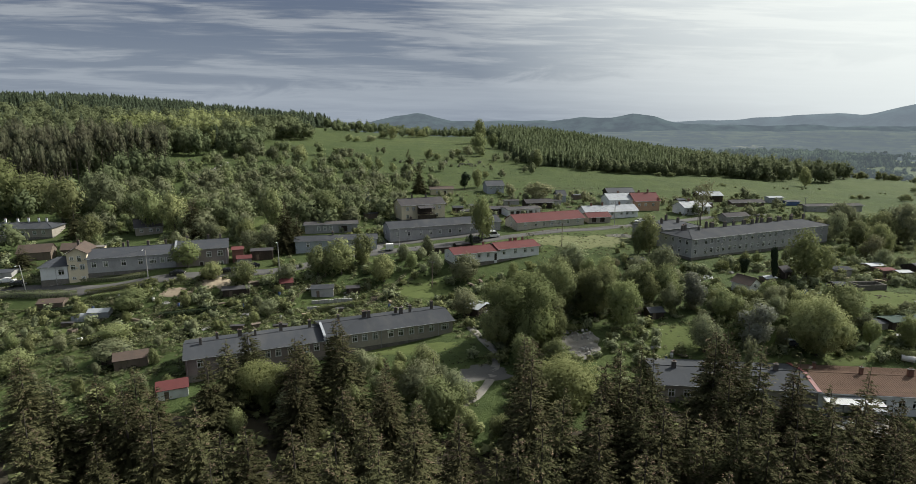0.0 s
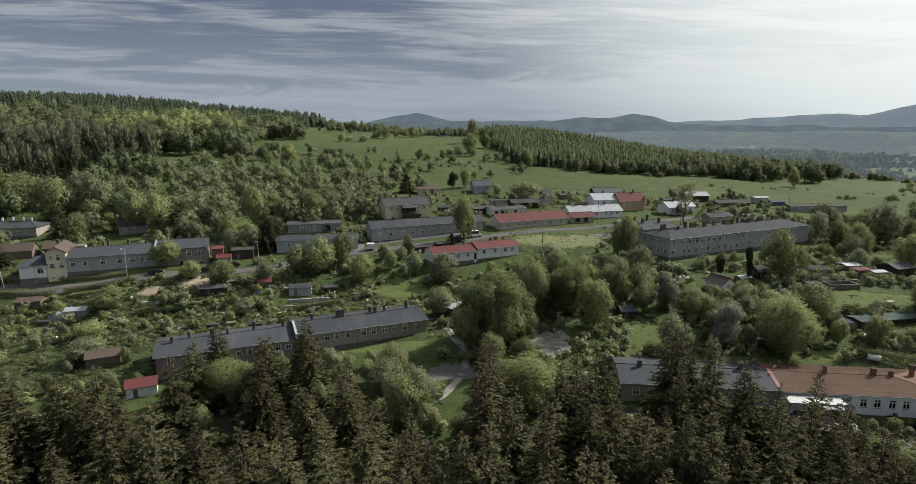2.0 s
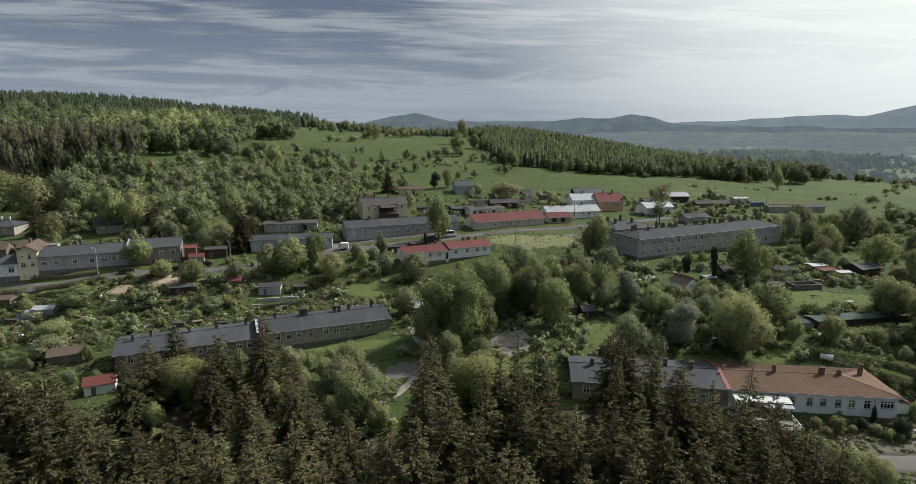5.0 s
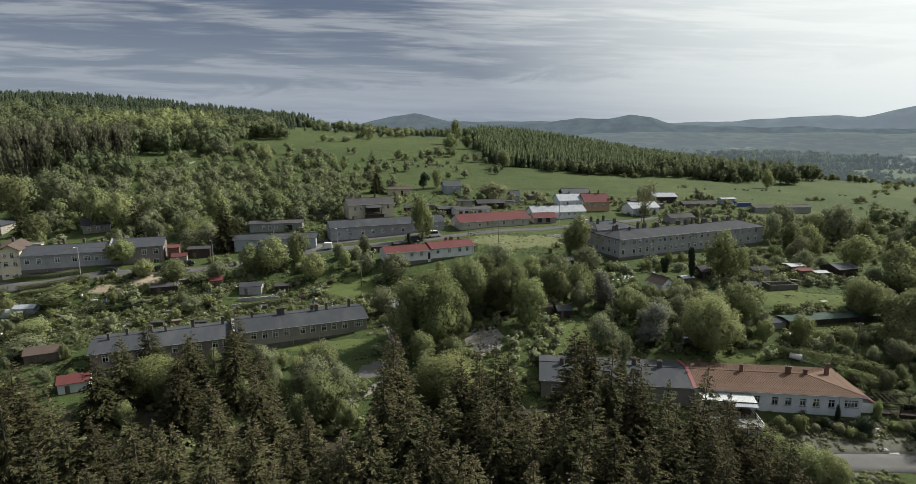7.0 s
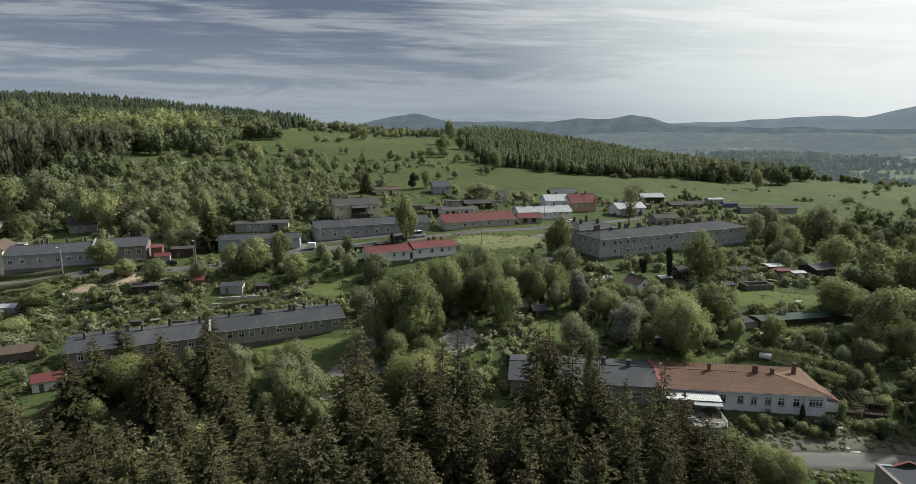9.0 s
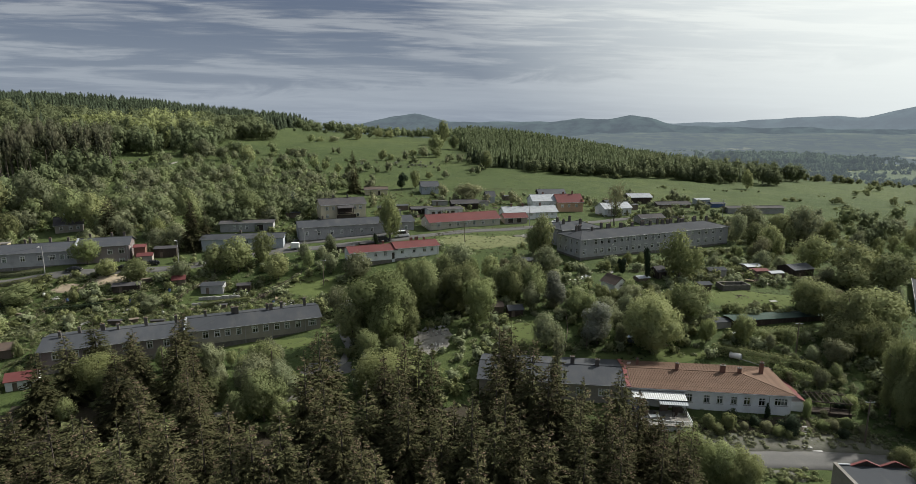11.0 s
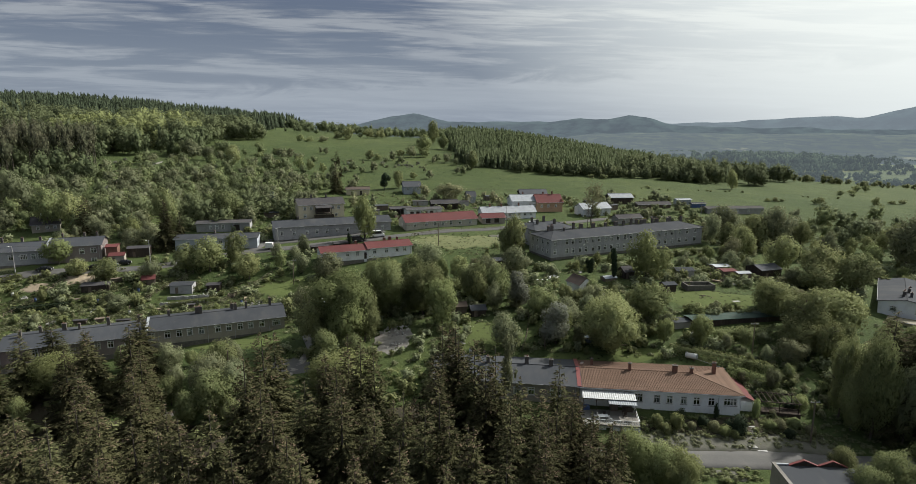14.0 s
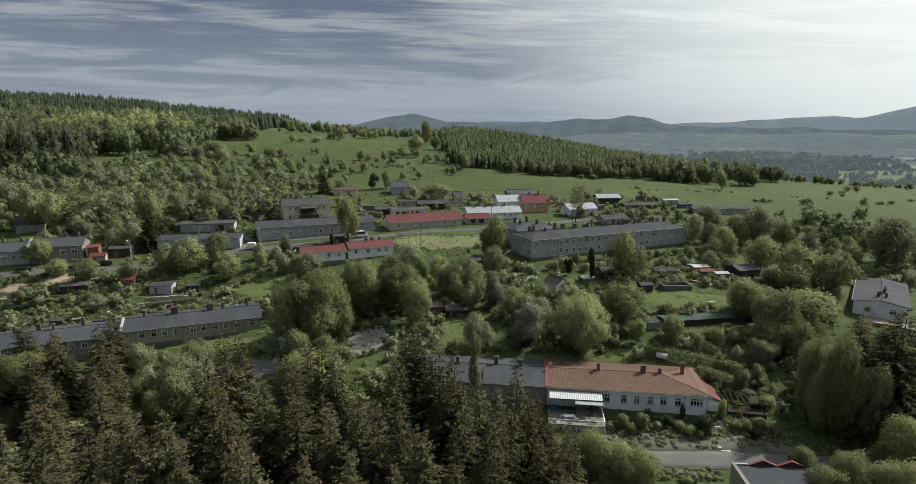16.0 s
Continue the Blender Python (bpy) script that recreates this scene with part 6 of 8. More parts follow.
FRONT_A = [(-46.9, 115.0, 15.4, 3.2), (-50.4, 103.0, 17.0, 3.0), (-49.9, 96.0, 16.6, 2.8), (-65.2, 106.0, 15.0, 3.0), (-66.0, 99.0, 15.2, 2.8), (-10.8, 86.0, 24.6, 3.2), (-11.9, 80.0, 23.6, 3.0), (17.6, 88.0, 24.2, 3.2), (17.0, 81.0, 22.6, 2.6), (20.1, 89.0, 24.4, 3.4), (22.4, 84.0, 23.5, 3.2), (25.9, 80.0, 23.9, 3.2), (34.3, 79.0, 21.8, 2.7), (37.1, 77.0, 18.1, 2.7), (4.6, 84.0, 24.3, 2.9), (7.0, 85.0, 22.6, 2.4), (2.2, 86.0, 23.3, 2.8), (-0.2, 84.0, 21.8, 2.8), (-11.6, 93.5, 21.6, 2.8), (-33.6, 88.5, 17.9, 2.9), (-43.7, 105.5, 16.9, 2.8), (-52.6, 106.5, 15.0, 2.9), (-12.7, 83.5, 18.0, 2.9), (-22.3, 76.5, 17.1, 3.0), (-34.3, 75.0, 18.0, 3.0), (-28.4, 80.5, 17.0, 2.8), (-39.6, 84.0, 17.4, 2.8), (2.8, 78.0, 22.6, 3.0), (4.0, 72.0, 22.3, 3.0), (-8.6, 76.0, 21.5, 3.2), (-12.3, 68.0, 21.5, 3.2), (-4.3, 70.0, 21.1, 3.2), (12.5, 70.0, 22.7, 3.0)]
FRONT_B = [(7.8, 62.0, 19.1, 2.8), (27.1, 70.0, 21.3, 3.0), (6.6, 76.5, 18.6, 2.8), (11.8, 74.5, 17.4, 2.8), (2.2, 75.0, 20.0, 3.0), (13.6, 79.0, 17.0, 2.4), (17.5, 74.0, 22.0, 3.2), (19.1, 68.0, 21.9, 3.0), (-37.2, 68.0, 19.7, 3.3), (-51.8, 70.0, 19.1, 3.3), (-49.1, 72.0, 18.7, 3.3), (-42.3, 69.0, 19.9, 3.3), (-31.9, 66.0, 20.5, 3.2), (-27.7, 70.0, 19.4, 3.2), (-21.9, 68.0, 19.5, 3.0), (-14.9, 66.0, 20.7, 3.0), (-65.7, 82.0, 19.3, 3.4), (-57.6, 76.0, 19.9, 3.2), (-72.8, 88.0, 19.7, 3.2), (-34.3, 92.0, 18.1, 2.6), (-17.7, 66.0, 19.6, 3.0), (-1.3, 64.0, 20.5, 3.0), (1.4, 62.0, 19.6, 3.0), (-6.6, 61.0, 20.0, 3.0), (22.2, 64.0, 20.9, 3.0), (30.0, 66.0, 20.3, 2.8)]
FRONT_C = [(13.3, 61.0, 20.7, 3.0), (-22.3, 60.0, 20.0, 3.0), (-27.1, 59.0, 19.9, 3.0), (-42.6, 60.0, 18.9, 3.2), (-35.0, 58.0, 19.7, 3.2), (-49.8, 62.0, 19.9, 3.2), (-10.2, 58.0, 19.7, 3.0), (18.4, 60.0, 18.3, 3.0), (-77.4, 86.0, 19.0, 3.3), (-82.2, 84.0, 19.0, 3.3), (-79.2, 74.0, 19.9, 3.2), (-69.4, 80.0, 20.2, 3.2), (-61.9, 72.0, 21.1, 3.2), (-96.2, 96.0, 18.0, 3.0), (-63.6, 113.0, 14.5, 3.0), (19.0, 92.0, 21.8, 2.8), (17.4, 84.0, 20.6, 2.4), (20.5, 88.0, 21.7, 3.2), (24.4, 78.0, 21.8, 3.0), (10.6, 80.0, 16.0, 2.2), (8.6, 72.0, 20.0, 3.0), (15.3, 68.0, 21.5, 3.0)]
FRONT_D = [(38.0, 70.0, 18.5, 2.5), (40.5, 67.0, 18.5, 2.3), (33.0, 71.0, 19.5, 2.6), (41.2, 72.5, 16.5, 2.1), (27.0, 74.0, 20.0, 2.7), (31.2, 75.0, 20.0, 2.5), (21.3, 64.0, 21.1, 3.0), (29.5, 78.0, 19.8, 2.6), (32.1, 68.0, 20.0, 2.6), (35.6, 74.0, 19.9, 2.4), (30.5, 63.0, 20.0, 2.8), (25.5, 61.0, 19.8, 2.8), (36.7, 66.0, 18.8, 2.4), (-0.9, 84.0, 19.5, 3.0), (-2.8, 78.0, 19.6, 3.0), (38.6, 61.0, 18.2, 2.6)]
for kind, lists in (("leaf", (LEAF_A, LEAF_B, LEAF_C)), ("bright", (BRIGHT_A,)), ("dull", (DULL_A,)), ("brown", (BROWN_A,)), ("blossom", (BLOSSOM_A,)), ("dark", (DARK_A,)), ("sparse", (SPARSE_A,)), ("birch", (BIRCH_A,))):
    for rows in lists:
        for x, y, high, radius in rows:
            tree(x, y, high, radius, kind)
for rows in (FRONT_A, FRONT_B, FRONT_C, FRONT_D, SPRUCE_A):
    for x, y, high, radius in rows:
        spruce(x, y, high, radius * (1.6 if y < 118 else 1.0))
for x, y, high, radius in BLUE_A:
    spruce(x, y, high, radius, "blue")
for x, y, high, radius in CYPRESS_A:
    shrub(x, y, high, radius, "yew", "cypress_tree", "narrow dark cypress in a garden")
# spruces that close the belt
belt_fill = random.Random(21)
for k in range(34):
    x, y = belt_fill.uniform(-92, 40), belt_fill.uniform(50, 84)
    if y > 70 and belt_fill.random() < .45:
        y = belt_fill.uniform(48, 62)
    spruce(x, y, belt_fill.uniform(13.5, 17.5) + (2 if y < 62 else 0), belt_fill.uniform(3.6, 4.8))
# ---- gardens, orchards and thickets ----
# ground kept open, as (x, y, half-length along, half-width, turn): lawns, yards, the streets, strips before house fronts
OPEN = [(-57, 157.5, 8, 3.5, 12), (SAND1[0], SAND1[1], 5, 3, 15), (SAND2[0], SAND2[1], 4, 2.5, 15), (-37, 128.5, 17, 4.5, 22), (-53, 132, 31, 8, 22), (-112, 169, 36, 7.5, 20), (-118, 178, 28, 7, 20), (78, 183.5, 34, 2.0, 24), (76, 190, 36, 10, 24), (-9, 180, 17, 4.5, 22), (-12, 187, 18, 7, 22), (15, 214, 28, 8, 22), (22, 202, 20, 11, 20),
        (15, 226, 17, 8, 22), (-24, 204, 32, 6, 22), (-27, 213, 24, 8, 22), (-62, 189, 16, 7, 10), (-35, 235, 12, 11, 24), (30, 127, 9, 6, 5), (86, 143, 17, 9, 5), (52, 98, 27, 8, -7), (52, 109, 25, 9, -7), (85, 87, 70, 5, 0),
        (50, 244, 24, 14, 12), (5.2, 126.5, 5, 6.5, 0), (-77.5, 107.5, 6, 5, 25), (-17, 117, 6.5, 3.8, 0), (-16, 108, 4, 9, 0), (141, 134, 19, 17, -36), (126, 127, 10, 5, -36), (-189, 217, 24, 15, 8), (-133, 204, 13, 7, -57), (-165, 207, 12, 8, -50), (-152, 300, 4, 46, 6), (-140, 214, 11, 7, 30), (-97, 225, 5, 16, 20), (-75, 207, 14, 9, 10), (73, 83, 9, 8, 8), (-62, 160, 7, 6, 12), (-31, 166, 9, 6, 20), (84, 128, 15, 4, 10), (57, 156, 10, 8, 10)]


def is_open(x, y, grow=0.0):
    for cx, cy, a, b, turn in OPEN:
        c, s = math.cos(radians(turn)), math.sin(radians(turn))
        u, v = (x - cx) * c + (y - cy) * s, -(x - cx) * s + (y - cy) * c
        if abs(u) < a + grow and abs(v) < b + grow:
            return True
    return False


TAKEN = []


def scatter(x0, x1, y0, y1, count, gap, seed, grow=0.0, keep=None):
    """Places in a rectangle, apart from one another and off the open ground."""
    rng = random.Random(seed)
    out = []
    for _ in range(count * 6):
        if len(out) >= count:
            break
        x, y = rng.uniform(x0, x1), rng.uniform(y0, y1)
        if is_open(x, y, grow) or (keep and not keep(x, y)):
            continue
        if any((x - a) ** 2 + (y - b) ** 2 < gap * gap for a, b in TAKEN):
            continue
        TAKEN.append((x, y))
        out.append((x, y, rng))
    return out


# rectangle, count, gap, heights, kinds of tree
THICKETS = [(-10, 30, 135, 172, 22, 4.5, 6, 10, "leaf leaf dull bright"), (36, 78, 114, 142, 22, 4.2, 4, 7.2, "leaf dull leaf bright"), (100, 175, 135, 205, 24, 7, 3.5, 6.5, "leaf bright dull bright"), (-175, -62, 196, 262, 78, 5.2, 5, 11, "leaf dull leaf bright"),
            (-135, -30, 136, 168, 13, 6, 2.5, 4.6, "leaf dull bright"), (112, 158, 108, 133, 22, 5, 3.5, 6.5, "leaf dull leaf bright"), (122, 205, 162, 244, 46, 6, 5, 10, "leaf bright dull leaf"), (-30, 130, 260, 294, 20, 5, 3.5, 7, "leaf dull brown"), (60, 128, 236, 262, 10, 5, 3.5, 6.5, "leaf dull"), (96, 124, 98, 118, 12, 4.5, 7, 12, "leaf dull leaf"), (72, 96, 104, 122, 10, 4, 3, 5, "leaf dull"), (-140, -80, 100, 142, 30, 4.5, 2.2, 4.6, "leaf dull dull bright"), (-60, -20, 176, 192, 8, 5, 4, 7, "leaf dull"), (50, 108, 166, 186, 20, 3.4, 2.5, 5, "leaf dull bright"), (-165, -30, 258, 335, 75, 5, 4, 9, "leaf dull leaf bright"), (-165, -80, 290, 400, 40, 5, 4, 10, "leaf dull leaf bright"), (-178, -48, 234, 300, 120, 4.2, 5, 11, "leaf dull leaf bright dull"), (-80, 30, 330, 420, 22, 5, 3, 8, "leaf dull"), (95, 160, 95, 112, 8, 6, 8, 13, "leaf dull"),
            (-45, -5, 94, 112, 5, 4.5, 4, 7, "leaf dull"), (-30, 2, 104, 120, 8, 4, 5, 9, "leaf dull"), (-80, -14, 96, 117, 11, 4, 5, 9, "leaf dull leaf"), (-76, -34, 104, 122, 12, 4.5, 3.5, 6, "leaf bright dull")]
FAR_TREES = {"leaf": [], "dull": [], "bright": [], "brown": []}
for n, (x0, x1, y0, y1, count, gap, h0, h1, kinds) in enumerate(THICKETS):
    for x, y, rng in scatter(x0, x1, y0, y1, count, gap, 300 + n, 1.5):
        high = rng.uniform(h0, h1)
        kind = rng.choice(kinds.split())
        wide = high * rng.uniform(.34, .46)
        if y > 205 or x < -150:
            FAR_TREES[kind].append((x, y, high, wide * 1.25))
        else:
            tree(x, y, high, wide, kind)
# shrubs: gardens, hedges, fruit bushes
SHRUBS = [(-140, -25, 138, 170, 48, 3.4, .9, 2.3), (-15, 40, 118, 178, 40, 3.2, 1.5, 4), (34, 110, 104, 172, 56, 3.2, 1.2, 4), (40, 110, 186, 176, 0, 3, 1, 2), (-165, -40, 180, 262, 52, 3.6, 1.5, 4.5), (90, 180, 96, 240, 44, 4.5, 2, 5), (-30, 130, 236, 292, 36, 4.5, 1.0, 3)]
for n, (x0, x1, y0, y1, count, gap, h0, h1) in enumerate(SHRUBS):
    for x, y, rng in scatter(x0, x1, y0, y1, count, gap, 500 + n, .3):
        high = rng.uniform(h0, h1)
        shrub(x, y, high, high * rng.uniform(.5, .8), rng.choice(["leaf", "leaf", "dull", "bright", "dull", "brown"]))
# bushes and small trees of the meadows above the village, as (x, y, height, radius)
MEADOW_BUSHES = [(-42, 404, 8, 5), (-36, 402, 6, 4), (-14, 424, 9, 6), (-5, 427, 8, 6), (-22, 424, 6, 5), (-73, 413, 6, 2.4), (-101, 394, 6, 5), (-93, 395, 6.5, 5), (-111, 389, 3.2, 3.6), (-103, 336, 8, 2.8), (-86, 344, 7, 2.8), (-74, 344, 9.5, 4), (-68, 345, 8, 3.4), (-59, 341, 7, 2.8),
                 (-147, 347, 5, 3.6), (-161, 344, 5.5, 4.3), (-6, 335, 4.8, 2.8), (111, 370, 3.6, 4), (104, 371, 3, 3.4), (129, 336, 2, 2.4), (180, 301, 2.2, 2.4), (184, 301, 2.8, 2.6), (188, 302, 1.8, 2), (202, 297, 3.6, 2.6), (206, 298, 4.4, 3), (192, 278, 1.6, 1.6), (250, 351, 3.6, 3), (258, 352, 2.6, 2.6),
                 (275, 379, 3, 3.4), (292, 400, 5, 4), (298, 399, 5.8, 3.4), (236, 300, 6, 3), (257, 317, 2.4, 3), (263, 318, 2.8, 3), (303, 355, 2.2, 2.8), (-78, 528, 13, 7), (-88, 526, 8, 6), (-66, 563, 10, 7), (-56, 566, 9, 7), (-94, 494, 6, 6), (-104, 490, 5, 5), (-110, 482, 7, 5), (-57, 640, 11, 7)]
for x, y, high, radius in MEADOW_BUSHES:
    shrub(x, y, high, radius, prng.choice(["leaf", "dull", "leaf", "leaf"]), "meadow_bush", "rounded green bush on the open meadow")
crng = random.Random(803)
for k in range(46):
    x, y = crng.uniform(-62, -6) + (30 if k % 5 == 0 else 0), crng.uniform(372, 398)
    if k % 4 == 0:
        x, y = crng.uniform(-185, -120), crng.uniform(335, 352)
    high = crng.uniform(1.0, 2.6)
    shrub(x, y, high, high * crng.uniform(.6, 1.0), "blossom" if k % 3 else "dull", "hawthorn_bush", "low hawthorn bush in pale blossom on the meadow" if k % 3 else "low grey-green thorn bush on the meadow")
for x, y, high, radius in ((-114, 346, 12.5, 5.4), (-151, 375, 11.6, 6), (-134, 362, 9.3, 4.6), (-7, 443, 16, 7), (27, 382, 11.8, 4.7), (7, 484, 12.5, 5)):
    tree(x, y, high, radius, "dull" if high < 12 else "leaf")
spruce(-50, 336, 15.6, 3.4)

# clipped bushes and beds in the garden of the white house
patch("flower_bed", "dark planted bed between the white house and the lane", 66, 95.2, 15, 2.6, M["litter"], 71, .07)
bed = random.Random(12)
CLIPPED = {k: crown_data(610 + len(k), 1500, 5, size=.05, mat=m, base=-.1, hollow=.85, lean=.5, swell=1.7, core=.8) for k, m in (("yew", "needle_dark"), ("leaf", "leaf"), ("bright", "leaf_bright"), ("brown", "leaf_brown"))}


def topiary(x, y, high, radius, kind, label):
    ob = new("topiary_bush", CLIPPED[kind])
    ob.matrix_basis = pose(x, y, G(x, y) - .1, 0, 0, prng.uniform(0, 360)) @ Matrix.Diagonal((radius * 2, radius * 2, high, 1))
    return tagged(ob, label, "shrub")


for x, y, high, radius, kind, words in ((58.7, 94.6, 3.2, 1.3, "bright", "yellow-green clipped cone bush below the white house"), (55.6, 95.2, 2.6, 1.3, "leaf", "broad clipped green bush below the white house"), (56.8, 93.6, 1.9, 1.2, "leaf", "loose green garden bush below the white house"), (61.6, 94.5, 1.5, .95, "brown", "small olive ball bush below the white house"),
                                        (63.8, 95.3, 2.1, 1.0, "yew", "dark clipped ball bush against the white wall"), (65.4, 93.9, 2.0, 1.1, "brown", "olive ball bush beside the garden path"), (66.8, 92.9, 2.0, 1.2, "bright", "yellow-green ball bush above the gravel"), (69.2, 93.6, 3.3, 1.9, "yew", "large dark green bush beside the garden steps"),
                                        (68.2, 92.2, 1.5, .9, "leaf", "low green bush beside the garden steps"), (75.5, 94.5, 1.8, 1.2, "bright", "yellow-green ball bush beside the garden steps"), (77.2, 94.5, 2.2, 1.4, "brown", "olive ball bush below the pergola"), (80.2, 95.1, 2.0, 1.3, "leaf", "green ball bush below the pergola"), (78.0, 92.6, 1.7, 1.2, "yew", "dark ball bush on the bank above the lane"),
                                        (74.3, 97.3, 3.9, .8, "bright", "yellow columnar bush at the house corner"), (83.9, 100.0, 2.6, 1.7, "bright", "bright yellow bush beside the pergola"), (82.3, 93.6, 1.8, 1.2, "brown", "olive bush on the bank above the lane"), (66.9, 97.0, 3.2, .5, "yew", "narrow dark column bush against the white wall"), (60.4, 96.8, 2.4, 1.0, "yew", "dark bush against the white wall")):
    topiary(x, y, high, radius, kind, words)
for k in range(44):
    x = bed.uniform(53, 82)
    y = 94.2 + (66 - x) * .05 + bed.uniform(-2.0, 2.4)
    if abs(x - 72) > 1.4:
        shrub(x, y, bed.uniform(.35, .9), bed.uniform(.35, .8), bed.choice(["leaf", "brown", "dull", "brown"]), "bed_plant", "low plant in the bed before the white house")
for k in range(16):
    x = bed.uniform(40, 68)
    shrub(x, 82.2 + bed.uniform(-1.6, .4), bed.uniform(.4, 1.3), bed.uniform(.5, 1.2), bed.choice(["leaf", "dull", "bright"]), "verge_bush", "straggling green bush beside the lane")
steps = thing("garden_steps", "weathered concrete steps from the lane to the white house", "steps", pose(71.2, 91.0, G(71.2, 91.0), 0, 0, -16))
for k in range(8):
    part("step", Mesh().box(-.75, k * .55, -.6, .75, k * .55 + .58, .06 + k * .12, .02), M["concrete"], steps)
slab = thing("path_slab", "pale concrete slab at the foot of the garden steps", "slab", pose(71.4, 88.6, G(71.4, 88.8), 0, 0, -14))
part("slab", Mesh().box(-.8, 0, -.3, .8, 2.3, .1, .02), M["concrete"], slab)
for k in range(26):
    x, y = bed.uniform(75, 94), bed.uniform(95.5, 114)
    shrub(x, y, bed.uniform(1.0, 2.6), bed.uniform(.8, 1.5), bed.choice(["yew", "leaf", "brown", "dull"]), "bank_bush", "dark rounded bush on the bank behind the white house")

# ---- woods, far trees and undergrowth, too many to count ----
def template(kind, seed, n):
    """Leaves of a simple far tree of height 1 and radius .5."""
    rng = np.random.default_rng(seed)
    if kind == "cone":
        z = .06 + .94 * (1 - np.sqrt(rng.uniform(0, 1, n)))
        a = rng.uniform(0, 6.283, n)
        r = .46 * (1 - z) ** .8 * rng.uniform(.7, 1.15, n) + .012
        p = np.stack([np.cos(a) * r, np.sin(a) * r, z], 1)
        leaf, soft = cards(p, np.stack([np.cos(a), np.sin(a), np.full(n, .5)], 1), 1.25 / math.sqrt(n), rng, .3, 1.5)
        out, normals = [leaf], [soft]
        for base, top, r0 in ((.06, .7, .38), (.35, .88, .26), (.62, 1.0, .15)):
            w = np.arange(6) / 6 * 6.283 + rng.uniform(0, 1)
            ra = r0 * rng.uniform(.75, 1.15, 6)
            ring = np.stack([np.cos(w) * ra, np.sin(w) * ra, base + rng.uniform(-.04, .04, 6)], 1)
            out.append(np.stack([ring, np.roll(ring, -1, 0), np.tile([0, 0, top], (6, 1))], 1).reshape(-1, 3))
            normals.append(out[-1] * [1, 1, 0] + [0, 0, .2] + 1e-3)
        return np.concatenate(out), np.concatenate(normals), len(leaf) // 3
    if kind == "pine":
        return crown_data(seed, n, 12, wide=.8, size=1.0 / math.sqrt(n), mat=None, base=.42, hollow=.7, lean=.3, swell=1.15, core=.5)
    return crown_data(seed, n, 15 + seed % 5, size=(1.08 if n > 120 else 1.38) / math.sqrt(n), mat=None, base=.02, hollow=.72, lean=.24, swell=1.3, core=.5 if n > 50 else 0)


def wood(name, label, category, spots, kinds, material, seed, n=46):
    """One object holding many far trees: spots are rows of x, y, height, radius."""
    rng = np.random.default_rng(seed)
    spots = np.array(spots)
    temps = [template(k, seed + i, n) for i, k in enumerate(kinds)]
    pick = rng.integers(0, len(temps), len(spots))
    z = ground_z(spots[:, 0], spots[:, 1])
    out, normals, inside = [], [], []
    for i, (tmp, soft, leaves) in enumerate(temps):
        s = spots[pick == i]
        zz = z[pick == i]
        a = rng.uniform(0, 6.283, len(s))[:, None]
        x = (tmp[None, :, 0] * np.cos(a) - tmp[None, :, 1] * np.sin(a)) * s[:, 3:4] * 2 + s[:, 0:1]
        y = (tmp[None, :, 0] * np.sin(a) + tmp[None, :, 1] * np.cos(a)) * s[:, 3:4] * 2 + s[:, 1:2]
        out.append(np.stack([x, y, tmp[None, :, 2] * s[:, 2:3] + zz[:, None] - .2], 2).reshape(-1, 3))
        normals.append(np.stack([soft[None, :, 0] * np.cos(a) - soft[None, :, 1] * np.sin(a), soft[None, :, 0] * np.sin(a) + soft[None, :, 1] * np.cos(a), np.broadcast_to(soft[None, :, 2], x.shape)], 2).reshape(-1, 3))
        inside.append(np.tile(np.arange(len(tmp) // 3) >= leaves, len(s)))
    v, inside = np.concatenate(out), np.concatenate(inside)
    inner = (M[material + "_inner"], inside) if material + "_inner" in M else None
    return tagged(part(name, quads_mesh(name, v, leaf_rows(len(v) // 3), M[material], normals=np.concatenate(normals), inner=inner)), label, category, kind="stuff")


def spots_in(x0, x1, y0, y1, count, h0, h1, slim, seed, keep=None):
    rng = np.random.default_rng(seed)
    x, y = rng.uniform(x0, x1, count), rng.uniform(y0, y1, count)
    h = rng.uniform(h0, h1, count)
    rows = np.stack([x, y, h, h * slim * rng.uniform(.8, 1.25, count)], 1)
    return rows[keep(x, y)] if keep else rows


def wood_edge(y):
    return np.interp(y, [225, 265, 300, 340, 385, 440, 600, 800], [-205, -190, -200, -212, -178, -152, -146, -190])


def wavy(x, y):
    return 9 * np.sin(y * .06 + x * .02) + 5 * np.sin(y * .13 + 2)


for kind, label in (("leaf", "fresh green trees crowding the upper gardens"), ("dull", "grey-green trees crowding the upper gardens"), ("bright", "yellow-green trees crowding the upper gardens"), ("brown", "olive trees among the upper gardens")):
    if FAR_TREES[kind]:
        wood("garden_trees", label, "trees", FAR_TREES[kind], ("ball", "ball", "ball", "ball"), {"leaf": "leaf_hill", "bright": "leaf", "dull": "leaf_dull", "brown": "leaf_brown"}[kind], 90 + len(kind), 420)
wood("hill_wood", "dense bright green broadleaf wood covering the hillside", "wood", spots_in(-500, -130, 335, 580, 1300, 12, 20, .42, 1, lambda x, y: (x < wood_edge(y) + wavy(x, y) - 2) & (y < 512 + (x + 300) * .05 + 10 * np.sin(x * .05))), ("ball", "ball", "ball", "ball"), "leaf_hill", 11, 300)
